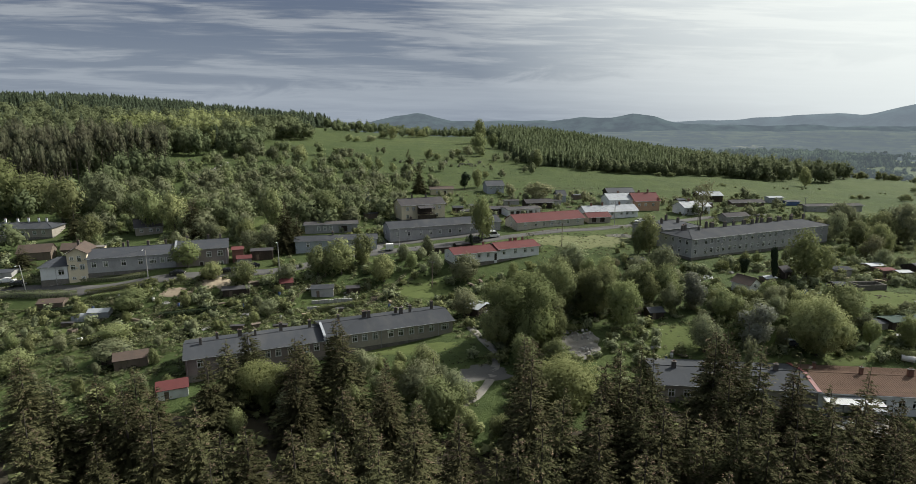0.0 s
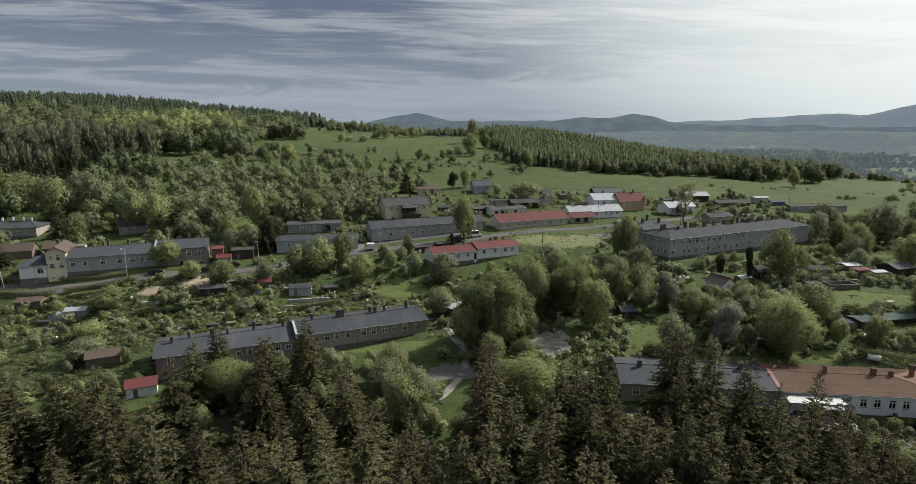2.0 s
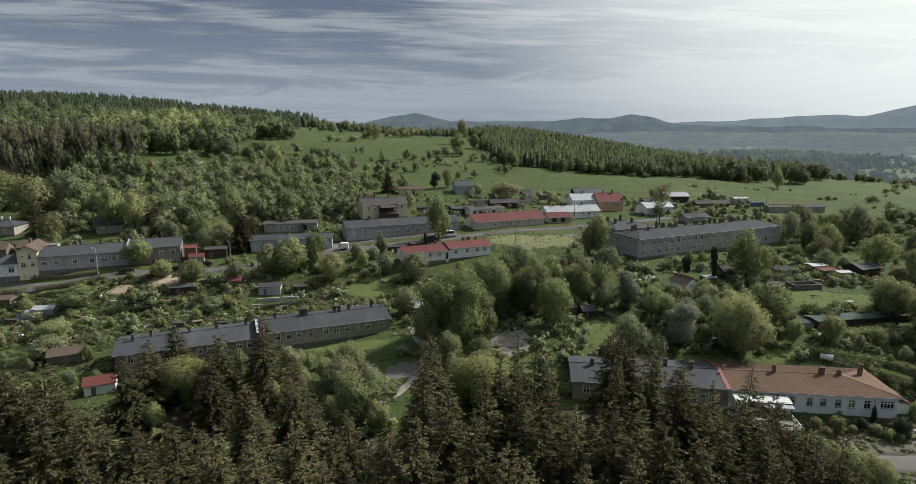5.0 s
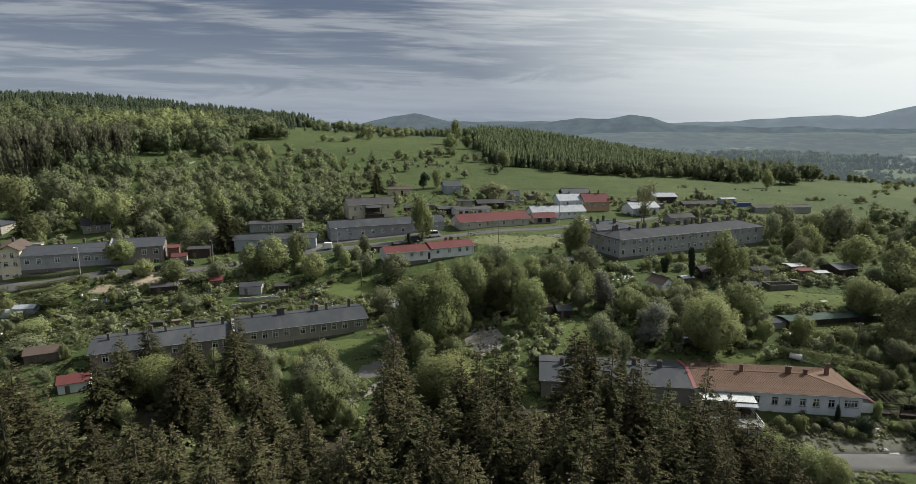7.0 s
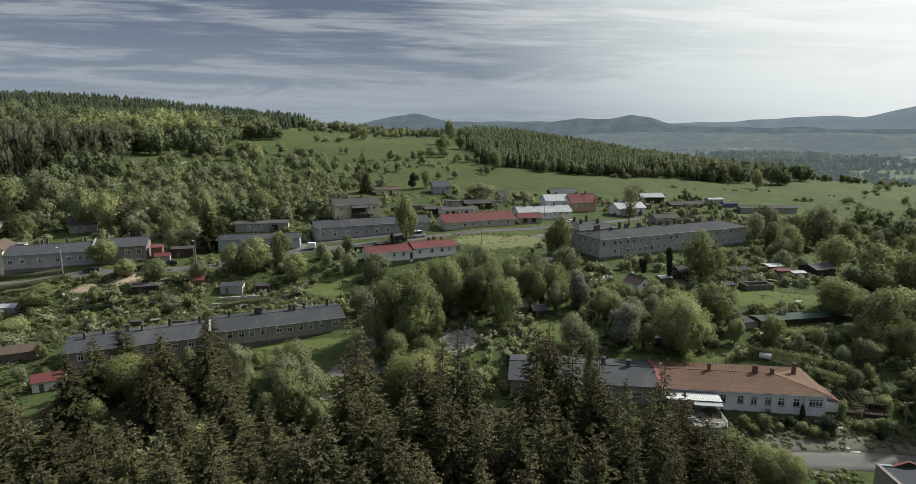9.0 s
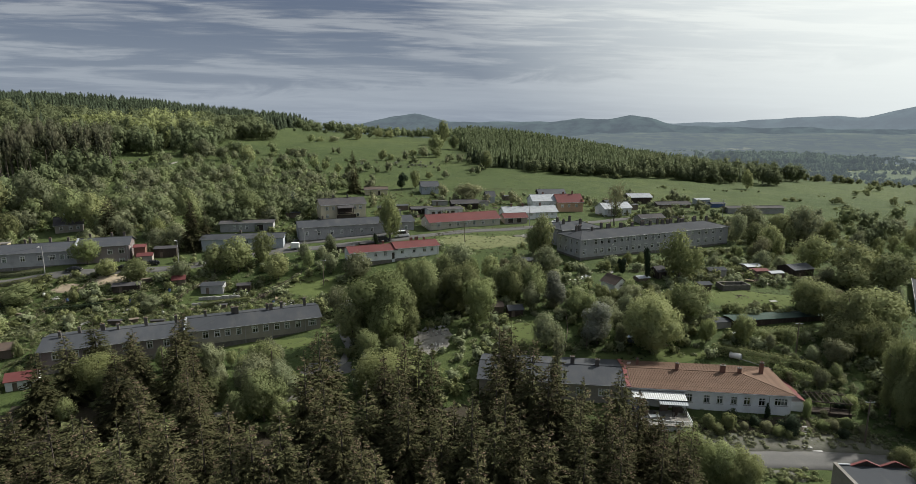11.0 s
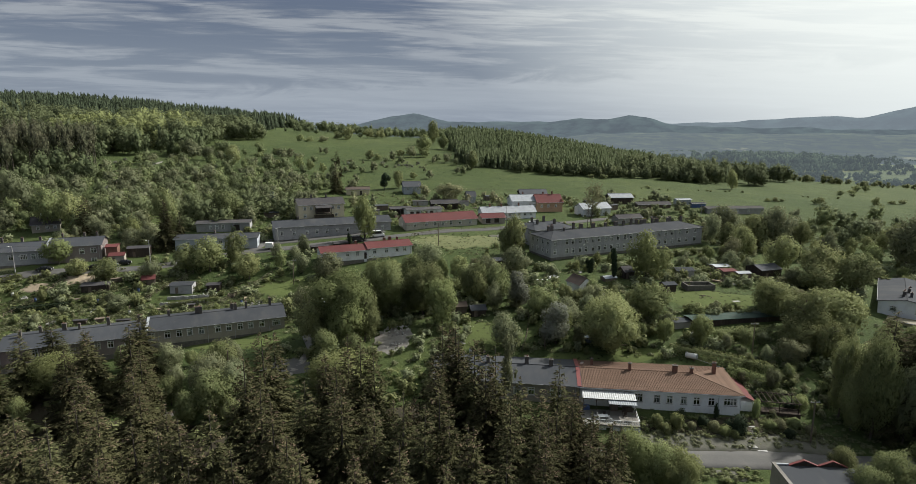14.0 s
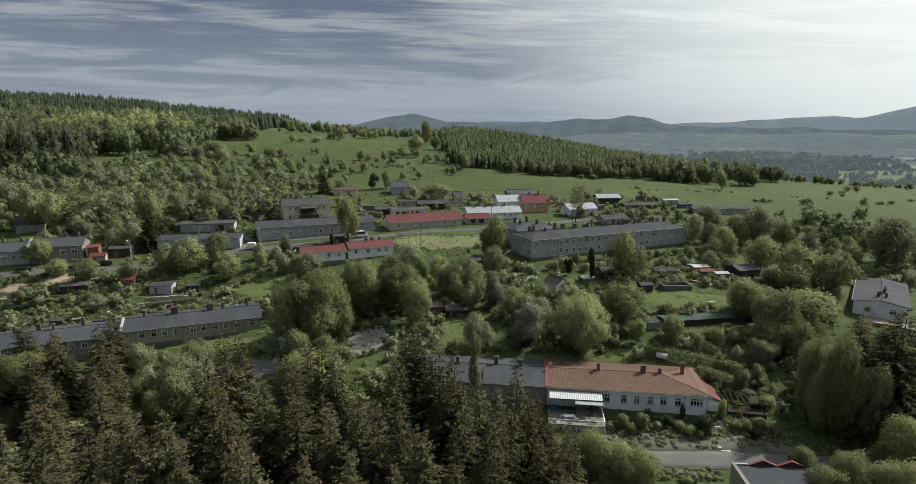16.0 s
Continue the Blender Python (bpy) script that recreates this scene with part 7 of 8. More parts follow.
wood("hill_wood", "yellow-green broadleaf trees in the hillside wood", "wood", spots_in(-270, -130, 395, 505, 190, 13, 21, .43, 2, lambda x, y: (x < wood_edge(y) + wavy(x, y) - 6) & (np.sin(x * .05) + np.sin(y * .06 + 1) > -.3)), ("ball", "ball", "ball"), "leaf_bright", 12, 300)
wood("conifer_wood", "dark conifers scattered through the wooded hill", "wood", spots_in(-420, -165, 300, 520, 170, 13, 21, .24, 3, lambda x, y: (x < wood_edge(y) + wavy(x, y) - 10) & (np.sin(x * .04 + 2) + np.sin(y * .05) > .2)), ("cone", "cone", "cone"), "needle_far", 13, 110)
PINES = spots_in(-300, -165, 258, 330, 135, 22, 28, .19, 31, lambda x, y: x < -186 - (y - 258) * .2 + np.where(y > 290, 26, 0))
wood("pine_wood", "tall pines with rusty crowns at the wood's edge", "wood", PINES, ("pine", "pine", "pine"), "needle_brown", 33, 260)
pm = Mesh()
for x, y, h, r in PINES:
    pm.tube((x, y, G(x, y) - .3), (x, y, G(x, y) + h * .8), .26, .1, 5)
tagged(part("pine_trunks", pm, M["bark"]), "tall bare reddish-grey pine trunks at the wood's edge", "trunks", kind="stuff")
wood("conifer_wood", "dark conifers along the crest of the hill", "wood", spots_in(-950, -150, 490, 760, 4600, 11, 18, .22, 4, lambda x, y: (y > 522 + (x + 300) * .06 + 8 * np.sin(x * .05)) & (x < -165 - (y - 600) * .1)), ("cone", "cone", "cone"), "needle_far", 14, 46)
wood("hill_wood", "grey-green young trees at the wood's edge", "wood", spots_in(-300, -130, 236, 385, 330, 9, 18, .38, 5, lambda x, y: (x < wood_edge(y) + 22 + wavy(x, y)) & ((x > -192) | (y > 300) | (y < 252))), ("ball", "ball", "ball"), "leaf_hill", 15, 330)
wood("wood_spur", "broadleaf trees standing out from the wood into the meadow", "wood", np.vstack([spots_in(-202, -160, 405, 432, 26, 11, 17, .42, 91), spots_in(-165, -128, 385, 400, 12, 5, 10, .45, 92)]), ("ball", "ball", "ball"), "leaf_hill", 35, 300)
wood("conifer_plantation", "even dark green conifer plantation on the slope", "wood",
     spots_in(8, 225, 374, 610, 4300, 9.5, 13, .2, 6, lambda x, y: (x > 24 - (y - 374) * .08 + 3 * np.sin(y * .1)) & (y > 384 + np.abs(x - 80) * .1) & (x < 205 - (y - 374) * .1)), ("cone", "cone", "cone", "cone"), "needle_young", 16, 40)
wood("wood_edge", "broadleaf trees along the edge of the plantation", "wood", np.vstack([spots_in(55, 180, 374, 386, 95, 5, 10, .4, 7), spots_in(128, 222, 380, 440, 130, 9, 15, .38, 8), spots_in(222, 262, 425, 470, 26, 9, 14, .4, 18)]), ("ball", "ball", "ball"), "leaf_hill", 17, 300)
wood("crest_trees", "line of trees and bushes along the meadow crest", "wood", np.vstack([spots_in(-150, 10, 560, 640, 70, 4, 10, .5, 9, lambda x, y: np.sin(x * .08) + np.sin(y * .07) > .1), spots_in(-260, 40, 640, 760, 240, 7, 13, .42, 10)]), ("ball", "ball", "ball"), "leaf_hill", 18, 160)
wood("field_hedge", "hedge of trees and bushes along the far rim of the meadow", "hedge", np.vstack([spots_in(262, 322, 462, 476, 34, 3, 8, .5, 93), spots_in(330, 470, 470, 500, 40, 2, 6, .55, 94), spots_in(100, 250, 330, 334, 12, .8, 1.6, .8, 95)]), ("ball", "ball", "ball"), "leaf", 29, 200)
# the valley beyond: hedges, tree belts and copses, thinning with distance
hr = np.random.default_rng(44)
hedges, copses = [], []
for _ in range(46):
    cy = 560 * 3.6 ** hr.random()
    cx = hr.uniform(.18, 1.02) * cy
    n = int(hr.integers(16, 46))
    t = np.sort(hr.uniform(-1, 1, n))
    ang = hr.normal(0, .3)
    ln = hr.uniform(30, 110) * (.5 + cy / 900)
    hh = hr.uniform(3, 9, n) * (.6 + cy / 2500)
    hedges.append(np.stack([cx + t * ln * np.cos(ang), cy + t * ln * np.sin(ang) + hr.normal(0, 3, n), hh, hh * .62], 1))
# far_wood brings its painted haze glow to these trees too
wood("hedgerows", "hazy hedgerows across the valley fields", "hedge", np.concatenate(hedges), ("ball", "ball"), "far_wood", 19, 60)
for cx, cy, sx, sy, n in ((420, 800, 55, 26, 230), (520, 1020, 60, 20, 120), (700, 1150, 110, 22, 190), (330, 1250, 120, 25, 170), (900, 1500, 190, 25, 220), (480, 1600, 170, 25, 190), (1250, 1700, 200, 30, 200), (760, 1900, 260, 30, 260), (640, 740, 22, 8, 26), (760, 830, 30, 8, 34)):
    hh = hr.uniform(8, 17, n)
    copses.append(np.stack([cx + hr.normal(0, sx, n), cy + hr.normal(0, sy, n), hh, hh * .42], 1))
hh = hr.uniform(17, 27, 620)
copses.append(np.stack([775 + hr.normal(0, 62, 620) + 30, 1260 + 420 * hr.random(620) ** 1.4, hh, hh * .36], 1))
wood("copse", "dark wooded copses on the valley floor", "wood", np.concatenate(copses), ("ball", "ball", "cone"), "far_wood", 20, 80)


def low_growth(label, count, material, seed, h0, h1, wide, region, n=14):
    rows = np.concatenate([spots_in(a, b, c, d, k, h0, h1, wide, seed + i) for i, (a, b, c, d, k) in enumerate(region)])
    rows = rows[[not is_open(x, y, -1.5) for x, y in rows[:, :2]]]
    wood("undergrowth", label, "undergrowth", rows, ("ball", "ball"), material, seed, n)


GARDENS = [(-150, -20, 134, 172, 1100), (-20, 100, 104, 175, 900), (-170, -30, 172, 262, 700), (85, 205, 98, 245, 900), (-30, 130, 186, 292, 450)]
low_growth("rank weeds and low bushes filling the gardens", 0, "leaf_dull", 61, .4, 1.2, .9, GARDENS, 34)
low_growth("pale green weeds and currant bushes in the gardens", 0, "grass_tuft", 62, .4, 1.2, .9, GARDENS, 34)
low_growth("tall green bushes crowding the garden plots", 0, "leaf", 65, 1.4, 3.0, .6, [(a, b, c, d, int(k * (.05 if a < -140 and c < 150 else .22))) for a, b, c, d, k in GARDENS], 80)
low_growth("tall grey-green bushes crowding the garden plots", 0, "leaf_dull", 66, 1.6, 3.4, .6, [(a, b, c, d, int(k * (.05 if a < -140 and c < 150 else .22))) for a, b, c, d, k in GARDENS], 80)
low_growth("bushes in bright leaf among the plots", 0, "leaf_bright", 67, 1.2, 3.0, .6, [(a, b, c, d, int(k * (.05 if a < -140 and c < 150 else .12))) for a, b, c, d, k in GARDENS], 80)
low_growth("tall pale meadow grass in tussocks", 0, "grass_tuft", 63, .2, .55, 1.4, [(-150, 130, 132, 300, 3400), (-150, -20, 134, 172, 2300), (-150, -80, 100, 142, 1500), (-170, 60, 290, 420, 700)], 12)
low_growth("pale rank weeds on the plots behind the terrace", 0, "grass_tuft", 69, .5, 1.3, 1.2, [(-150, -20, 134, 170, 1100), (-150, -80, 104, 140, 700)], 24)
OPEN_BED = list(OPEN)
OPEN.clear()
low_growth("low flowering plants and weeds in the beds by the lane", 0, "leaf", 75, .3, .9, .9, [(50, 82, 92.2, 98, 150), (40, 68, 81.5, 84.2, 120)], 50)
low_growth("pale weeds on the verge of the lane", 0, "leaf_dull", 76, .25, .7, 1.0, [(50, 84, 89.6, 94, 260), (50, 84, 93, 97.5, 90), (40, 68, 81.5, 84.4, 90), (84, 112, 88.6, 94, 220), (74, 100, 92, 116, 260)], 50)
low_growth("coarse tufts and weeds over the rough lawns", 0, "grass_tuft", 78, .15, .45, 1.3, [(70, 103, 134, 151, 420), (-45, 34, 172, 200, 420), (-62, -18, 117, 131, 240), (-75, -40, 150, 172, 160), (24, 40, 120, 134, 120), (40, 70, 108, 118, 160)], 16)
low_growth("dry grass tussocks on the open slope", 0, "grass_tuft", 77, .15, .5, 1.3, [(0, 42, 191, 214, 700)], 16)
OPEN += OPEN_BED
low_growth("dark undergrowth beneath the spruces", 0, "leaf", 64, .8, 2.6, .8, [(-110, 45, 45, 112, 900)], 30)
# ---- the garage at the near end of the lane ----
gar = thing("garage", "weathered concrete garage with flat roof and red-edged gables", "garage", pose(67.7, 79.3, -4.9, 0, 0, -4))
part("wall", Mesh().box(0, -9, -1.5, .4, 0, 5.3), M["render_warm"], gar, "stained rough side wall")
part("wall", Mesh().box(.4, -.35, -1.5, 11.6, 0, 4.7), M["concrete"], gar)
part("wall", Mesh().box(11.2, -9, -1.5, 11.6, -.35, 4.7), M["concrete"], gar)
part("roof", Mesh().slab([(.4, -9, 4.75), (11.8, -9, 4.75), (11.8, .2, 4.9), (.4, .2, 4.9)], .2), M["felt"], gar)
part("coping", Mesh().box(-.08, -9, 5.3, .48, .08, 5.4), M["gravel"], gar)
for x0 in (2.6, 6.8):
    gb = part("gable", Mesh().quad((x0, .22, 4.85), (x0 + 4.2, .22, 4.85), (x0 + 2.1, .22, 5.75)).quad((x0 + 4.2, .05, 4.85), (x0, .05, 4.85), (x0 + 2.1, .05, 5.75)), M["wood_dark"], gar)
    part("verge_board", Mesh().slab([(x0 - .1, -.05, 4.98), (x0 + 2.1, -.05, 5.9), (x0 + 2.1, .35, 5.9), (x0 - .1, .35, 4.98)], .12), M["red_ridge"], gb)
    part("verge_board", Mesh().slab([(x0 + 2.1, -.05, 5.9), (x0 + 4.3, -.05, 4.98), (x0 + 4.3, .35, 4.98), (x0 + 2.1, .35, 5.9)], .12), M["red_ridge"], gb)
part("flashing", Mesh().box(.5, .05, 4.95, 2.5, .35, 5.12), M["white_metal"], gar)


# ---- poles and wires ----
def pole(label, x, y, high, lamp=False, cross=False, lean=0.0, mat="concrete", name="utility_pole"):
    t = thing(name, label, "pole", pose(x, y, G(x, y) - .3, 0, lean, 0))
    part("shaft", Mesh().tube((0, 0, 0), (0, 0, high + .3), .15, .09, 8), M[mat], t)
    if cross:
        part("crossarm", Mesh().box(-.8, -.05, high - .1, .8, .05, high + .02), M["steel"], t)
        for k in (-.7, 0, .7):
            part("insulator", Mesh().tube((k, 0, high + .02), (k, 0, high + .2), .045, .035, 6), M["plastic_white"], t)
    if lamp:
        part("arm", Mesh().tube((0, 0, high + .2), (0, -1.1, high + .45), .035, .03, 6), M["steel"], t)
        part("lamp_head", Mesh().box(-.14, -1.65, high + .4, .14, -1.05, high + .52, .03), M["plastic_white"], t)
    return Vector((x, y, G(x, y) + high))


tops = {}
for key, args in {"a": (-141.9, 160, 8.2), "b": (-111.7, 167.2, 8.2), "c": (-41.7, 194.5, 7.5), "d": (-29.8, 169.5, 8.0), "e": (39, 228.5, 9.5), "f": (70.9, 227, 9.0), "g": (-52.5, 117, 6.6), "h": (80.9, 91.2, 8.0), "i": (82.4, 116.1, 7.0), "j": (38.9, 119.9, 6.5), "k": (123.4, 246.4, 8.5), "l": (-27, 111, 7.5), "m": (13, 197, 8.0), "n": (-13.5, 128, 6.5), "o": (-77, 178, 8.0)}.items():
    tops[key] = pole("slim grey concrete pole beside the houses" if key in "abceko" else "weathered wooden utility pole among the gardens", *args, lamp=key in "abceo", cross=key in "dfhikm", lean={"a": -6, "d": 1.5}.get(key, 0), mat="concrete" if key in "abceko" else "wood")


def wire(a, b, sag=.8):
    p, q = tops[a], tops[b]
    cu = bpy.data.curves.new("overhead_wire", "CURVE")
    cu.dimensions, cu.bevel_depth, cu.bevel_resolution = "3D", .014, 1
    sp = cu.splines.new("POLY")
    sp.points.add(14)
    for k in range(15):
        f = k / 14
        sp.points[k].co = (*(p.lerp(q, f) - Vector((0, 0, sag * 4 * f * (1 - f)))), 1)
    cu.materials.append(M["rubber"])
    tagged(new("overhead_wire", cu), "thin black overhead wire between poles", "wire")


for a, b in ("ab", "bo", "oc", "cm", "me", "ef", "fk", "dg", "hi", "ln"):
    wire(a, b)


# ---- vehicles ----
def car(label, x, y, rz, paint, L=4.2, W=1.75, H=1.45, van=False):
    t = thing("van" if van else "car", label, "van" if van else "car", pose(x, y, G(x, y) + .1, 0, 0, rz))
    prof = [(0, .3), (0, .85), (.25, 1.0), (.9, 1.05), (1.35, H), (3.0, H), (3.75, .98), (4.15, .85), (4.2, .3)] if not van else [(0, .3), (0, 1.3), (.1, H), (3.1, H), (3.75, 1.15), (4.15, 1.0), (4.2, .3)]
    k = L / 4.2
    mb = Mesh()
    n = len(prof)
    for side, inset in ((-1, 0), (1, 0)):
        for px, pz in prof:
            w = W / 2 - (.13 if pz > 1.1 else .02)
            mb.v.append(((px - 2.1) * k, side * w, pz))
    mb.f += [tuple(reversed(range(n))), tuple(range(n, 2 * n))] + [(i, (i + 1) % n, n + (i + 1) % n, n + i) for i in range(n)]
    body = part("body", mb, M[paint], t)
    g = Mesh()
    if van:
        g.quad((1.08 * k, -W / 2 + .2, H - .06), (1.08 * k, W / 2 - .2, H - .06), (1.62 * k, W / 2 - .12, 1.2), (1.62 * k, -W / 2 + .12, 1.2))
        for s in (-1, 1):
            g.quad((-1.9 * k, s * (W / 2 - .1), 1.25), (1.2 * k, s * (W / 2 - .1), 1.25), (1.0 * k, s * (W / 2 - .115), H - .12), (-1.85 * k, s * (W / 2 - .115), H - .12))
    else:
        g.quad((.92 * k, -W / 2 + .2, H - .03), (.92 * k, W / 2 - .2, H - .03), (1.6 * k, W / 2 - .14, 1.03), (1.6 * k, -W / 2 + .14, 1.03))
        g.quad((-.77 * k, -W / 2 + .2, H - .03), (-.77 * k, W / 2 - .2, H - .03), (-1.22 * k, W / 2 - .14, 1.08), (-1.22 * k, -W / 2 + .14, 1.08))
        for s in (-1, 1):
            g.quad((-1.05 * k, s * (W / 2 - .07), 1.08), (1.4 * k, s * (W / 2 - .07), 1.08), (.9 * k, s * (W / 2 - .11), H - .06), (-.72 * k, s * (W / 2 - .11), H - .06))
    part("window_glass", Mesh_shift(g, .012), M["car_dark"], body)
    for s in (-1, 1):
        part("headlight", Mesh().box(2.06 * k, s * .6 - .18, .62, 2.12 * k, s * .6 + .18, .78), M["plastic_white"], body)
        part("tail_light", Mesh().box(-2.13 * k, s * .68 - .12, .65, -2.08 * k, s * .68 + .12, .85), M["red_metal"], body)
        for px in (-1.3, 1.3):
            w = part("wheel", Mesh().tube((px * k, s * (W / 2 - .2), .3), (px * k, s * (W / 2 + .01), .3), .3, .3, 14), M["rubber"], t)
            part("rim", Mesh().tube((px * k, s * (W / 2 + .01), .3), (px * k, s * (W / 2 + .025), .3), .17, .17, 10), M["steel"], w)
    return t


def Mesh_shift(m, up):
    m.v = [(x, y * 1.02, z + up) for x, y, z in m.v]
    return m


car("dark hatchback parked beside the street", -90.6, 171.2, 15, "car_dark")
car("grey-blue estate car parked beside the street", -87.2, 173.8, 25, "car_blue")
car("dark car parked by the terrace end", -84.6, 176.6, 25, "car_dark")
car("black car in the shade of a tree", -103.6, 168.2, 12, "car_dark")
car("white car parked before the white house", -150.5, 164.8, 10, "car_white")
car("dark car parked before the white house", -146.2, 163.2, 12, "car_dark")
car("white minibus parked on the street", -9.8, 209.2, 20, "car_white", 5.4, 2.0, 2.3, True)
car("dark grey van behind the red roofs", -16.2, 203.4, 20, "car_dark", 5.0, 1.95, 2.0, True)
car("blue car half hidden under garden trees", 48.2, 121.6, 5, "car_blue")
car("white car by the upper street", 50.5, 233.4, 20, "car_white")
car("silver car by the garages", 21, 238.5, 20, "car_blue")
tl = thing("box_trailer", "white box trailer standing at the roadside", "trailer", pose(-45, 195.2, 9.1, 0, 0, 8))
part("box", Mesh().box(-1.3, -.9, .45, 1.3, .9, 2.3, .03), M["plastic_white"], tl)
part("drawbar", Mesh().box(1.3, -.05, .5, 2.3, .05, .58), M["steel"], tl)
for s in (-1, 1):
    part("wheel", Mesh().tube((0, s * .92, .3), (0, s * 1.06, .3), .3, .3, 12), M["rubber"], tl)

# ---- gardens: tank, heaps, frames, steps ----
tk = thing("water_tank", "white cylindrical water tank with blue-grey ends on the bank", "tank", pose(68.9, 114.5, 2.5, 0, 0, -38))
part("barrel", Mesh().tube((-1.1, 0, .85), (1.1, 0, .85), .62, .62, 18), M["plastic_white"], tk, smooth=False)
for s in (-1, 1):
    part("end_cap", Mesh().tube((s * 1.1, 0, .85), (s * 1.22, 0, .85), .62, .48, 18), M["white_metal"], tk)
    part("cradle", Mesh().box(s * .7 - .1, -.5, -.3, s * .7 + .1, .5, .3), M["wood"], tk)
dp = thing("drain_pipe", "long grey pipe running down from the tank", "pipe", Matrix.Identity(4))
part("pipe", Mesh().tube((69.6, 113.7, G(69.6, 113.7) + .5), (74.5, 110.5, G(74.5, 110.5) + .25), .07, .07, 8), M["concrete"], dp)


def heap(label, x, y, r, count, material, seed, lo=.2, hi=.6, name="stone", category="rubble"):
    """A heap of separate stones or scraps, resting on one another."""
    rng = random.Random(seed)
    t = thing("rubble_heap" if name == "stone" else "scrap_heap", label, category, pose(x, y, G(x, y), 0, 0, 0))
    datas = []
    for k in range(4):
        mb = Mesh()
        mb.box(-.5, -.4, -.35, .5, .4, .3, .12 + .03 * k)
        mb.v = [(a + rng.uniform(-.1, .1), b + rng.uniform(-.1, .1), c + rng.uniform(-.08, .08)) for a, b, c in mb.v]
        datas.append(mb.data(name, M[material]))
    for k in range(count):
        a, d = rng.uniform(0, 6.28), r * math.sqrt(rng.random())
        px, py = math.cos(a) * d, math.sin(a) * d
        s = rng.uniform(lo, hi)
        z = G(x + px, y + py) - G(x, y) + max(0, (r - d)) * .22 + s * .15
        part(name, rng.choice(datas), parent=t, at=pose(px, py, z, rng.uniform(-25, 25), rng.uniform(-25, 25), rng.uniform(0, 360)) @ Matrix.Diagonal((s, s, s * .8, 1)))


heap("grey rubble and broken concrete in a clearing", 5.4, 130.6, 3.4, 70, "stone", 1)
heap("pale broken stones at the clearing's edge", 5.8, 123, 2.2, 40, "stone", 2)
heap("dug stones and soil on the open slope", 37, 211, 3.0, 45, "stone", 3)
heap("pale rubble along the terrace back", -37, 155.5, 3.2, 60, "stone", 4, .2, .5)
heap("white scrap and boards beside the garden house", 46.8, 160.4, 2.0, 22, "plastic_white", 5, .3, .7, "scrap", "scrap")
heap("white sheeting thrown on a bush plot", -113, 137, 1.6, 14, "plastic_white", 6, .5, .9, "scrap", "scrap")
heap("stones and scrap on the allotment", 83, 142.5, 1.6, 16, "wood", 7, .2, .5, "scrap", "scrap")
heap("pale scrap by the terraced plots", -52.5, 163, 2.2, 24, "plastic_white", 8, .25, .6, "scrap", "scrap")
heap("pale scrap along a garden path", -77.5, 150, 2.0, 24, "concrete", 9, .2, .5, "scrap", "scrap")
heap("mixed scrap in front of the dark garden hut", -88, 150.5, 2.4, 22, "concrete", 10, .25, .55, "scrap", "scrap")
heap("pale roadside stones before the white houses", 48.5, 232.8, 2.6, 20, "plastic_white", 11, .3, .6, "stone", "rubble")
heap("timber and scrap stacked by the white-roofed sheds", 99, 155.5, 1.8, 22, "concrete", 12, .25, .6, "scrap", "scrap")


def board(label, x, y, rz, L, W, z, mat="plastic_white", name="board"):
    tagged(part(name, Mesh().box(-L / 2, -W / 2, 0, L / 2, W / 2, .08), M[mat], at=pose(x, y, G(x, y) + z, 2, 1, rz)), label, "board")


board("long white beam lying across the bushes", 43, 158.3, 3, 4.2, .5, .12)
board("pale sheet lying on a garden plot", 52.7, 142.3, 20, 2.6, 1.4, .06)
board("white board lying beside a garden shelter", -66.2, 165.4, 5, 3.2, .7, .1)
board("grey plank lying in the grass", 55, 120.3, 8, 4.0, .8, .1, "wood")
at_ = thing("garden_table", "pale wooden table standing on the allotment", "table", pose(89, 138.6, G(89, 138.6), 0, 0, 10))
part("tabletop", Mesh().box(-.9, -.5, .7, .9, .5, .76), M["concrete"], at_)
for sx in (-.8, .8):
    for sy in (-.4, .4):
        part("leg", Mesh().box(sx - .04, sy - .04, -.1, sx + .04, sy + .04, .7), M["wood"], at_)
board("pale boards stacked beside the shelter", 74.5, 124.2, 10, 4.5, 1.4, .05, "concrete")

# satellite dishes
def dish(x, y, z, rz, r=.42):
    t = thing("satellite_dish", "round white satellite dish on a house front", "satellite dish", pose(x, y, z, 60, 0, rz))
    mb = Mesh()
    for k in range(3):
        for i in range(14):
            w = 2 * math.pi * i / 14
            rr = r * (k + 1) / 3
            mb.v.append((rr * math.cos(w), rr * math.sin(w), rr * rr * .45))
    mb.f = [tuple(range(14))] + [(k * 14 + i, (k + 1) * 14 + i, (k + 1) * 14 + (i + 1) % 14, k * 14 + (i + 1) % 14) for k in range(2) for i in range(14)]
    part("reflector", mb, M["plastic_white"], t)
    part("arm", Mesh().tube((0, -r * .8, .05), (0, 0, .38), .015, .015, 5).tube((0, 0, .36), (0, 0, .44), .04, .03, 6), M["steel"], t)


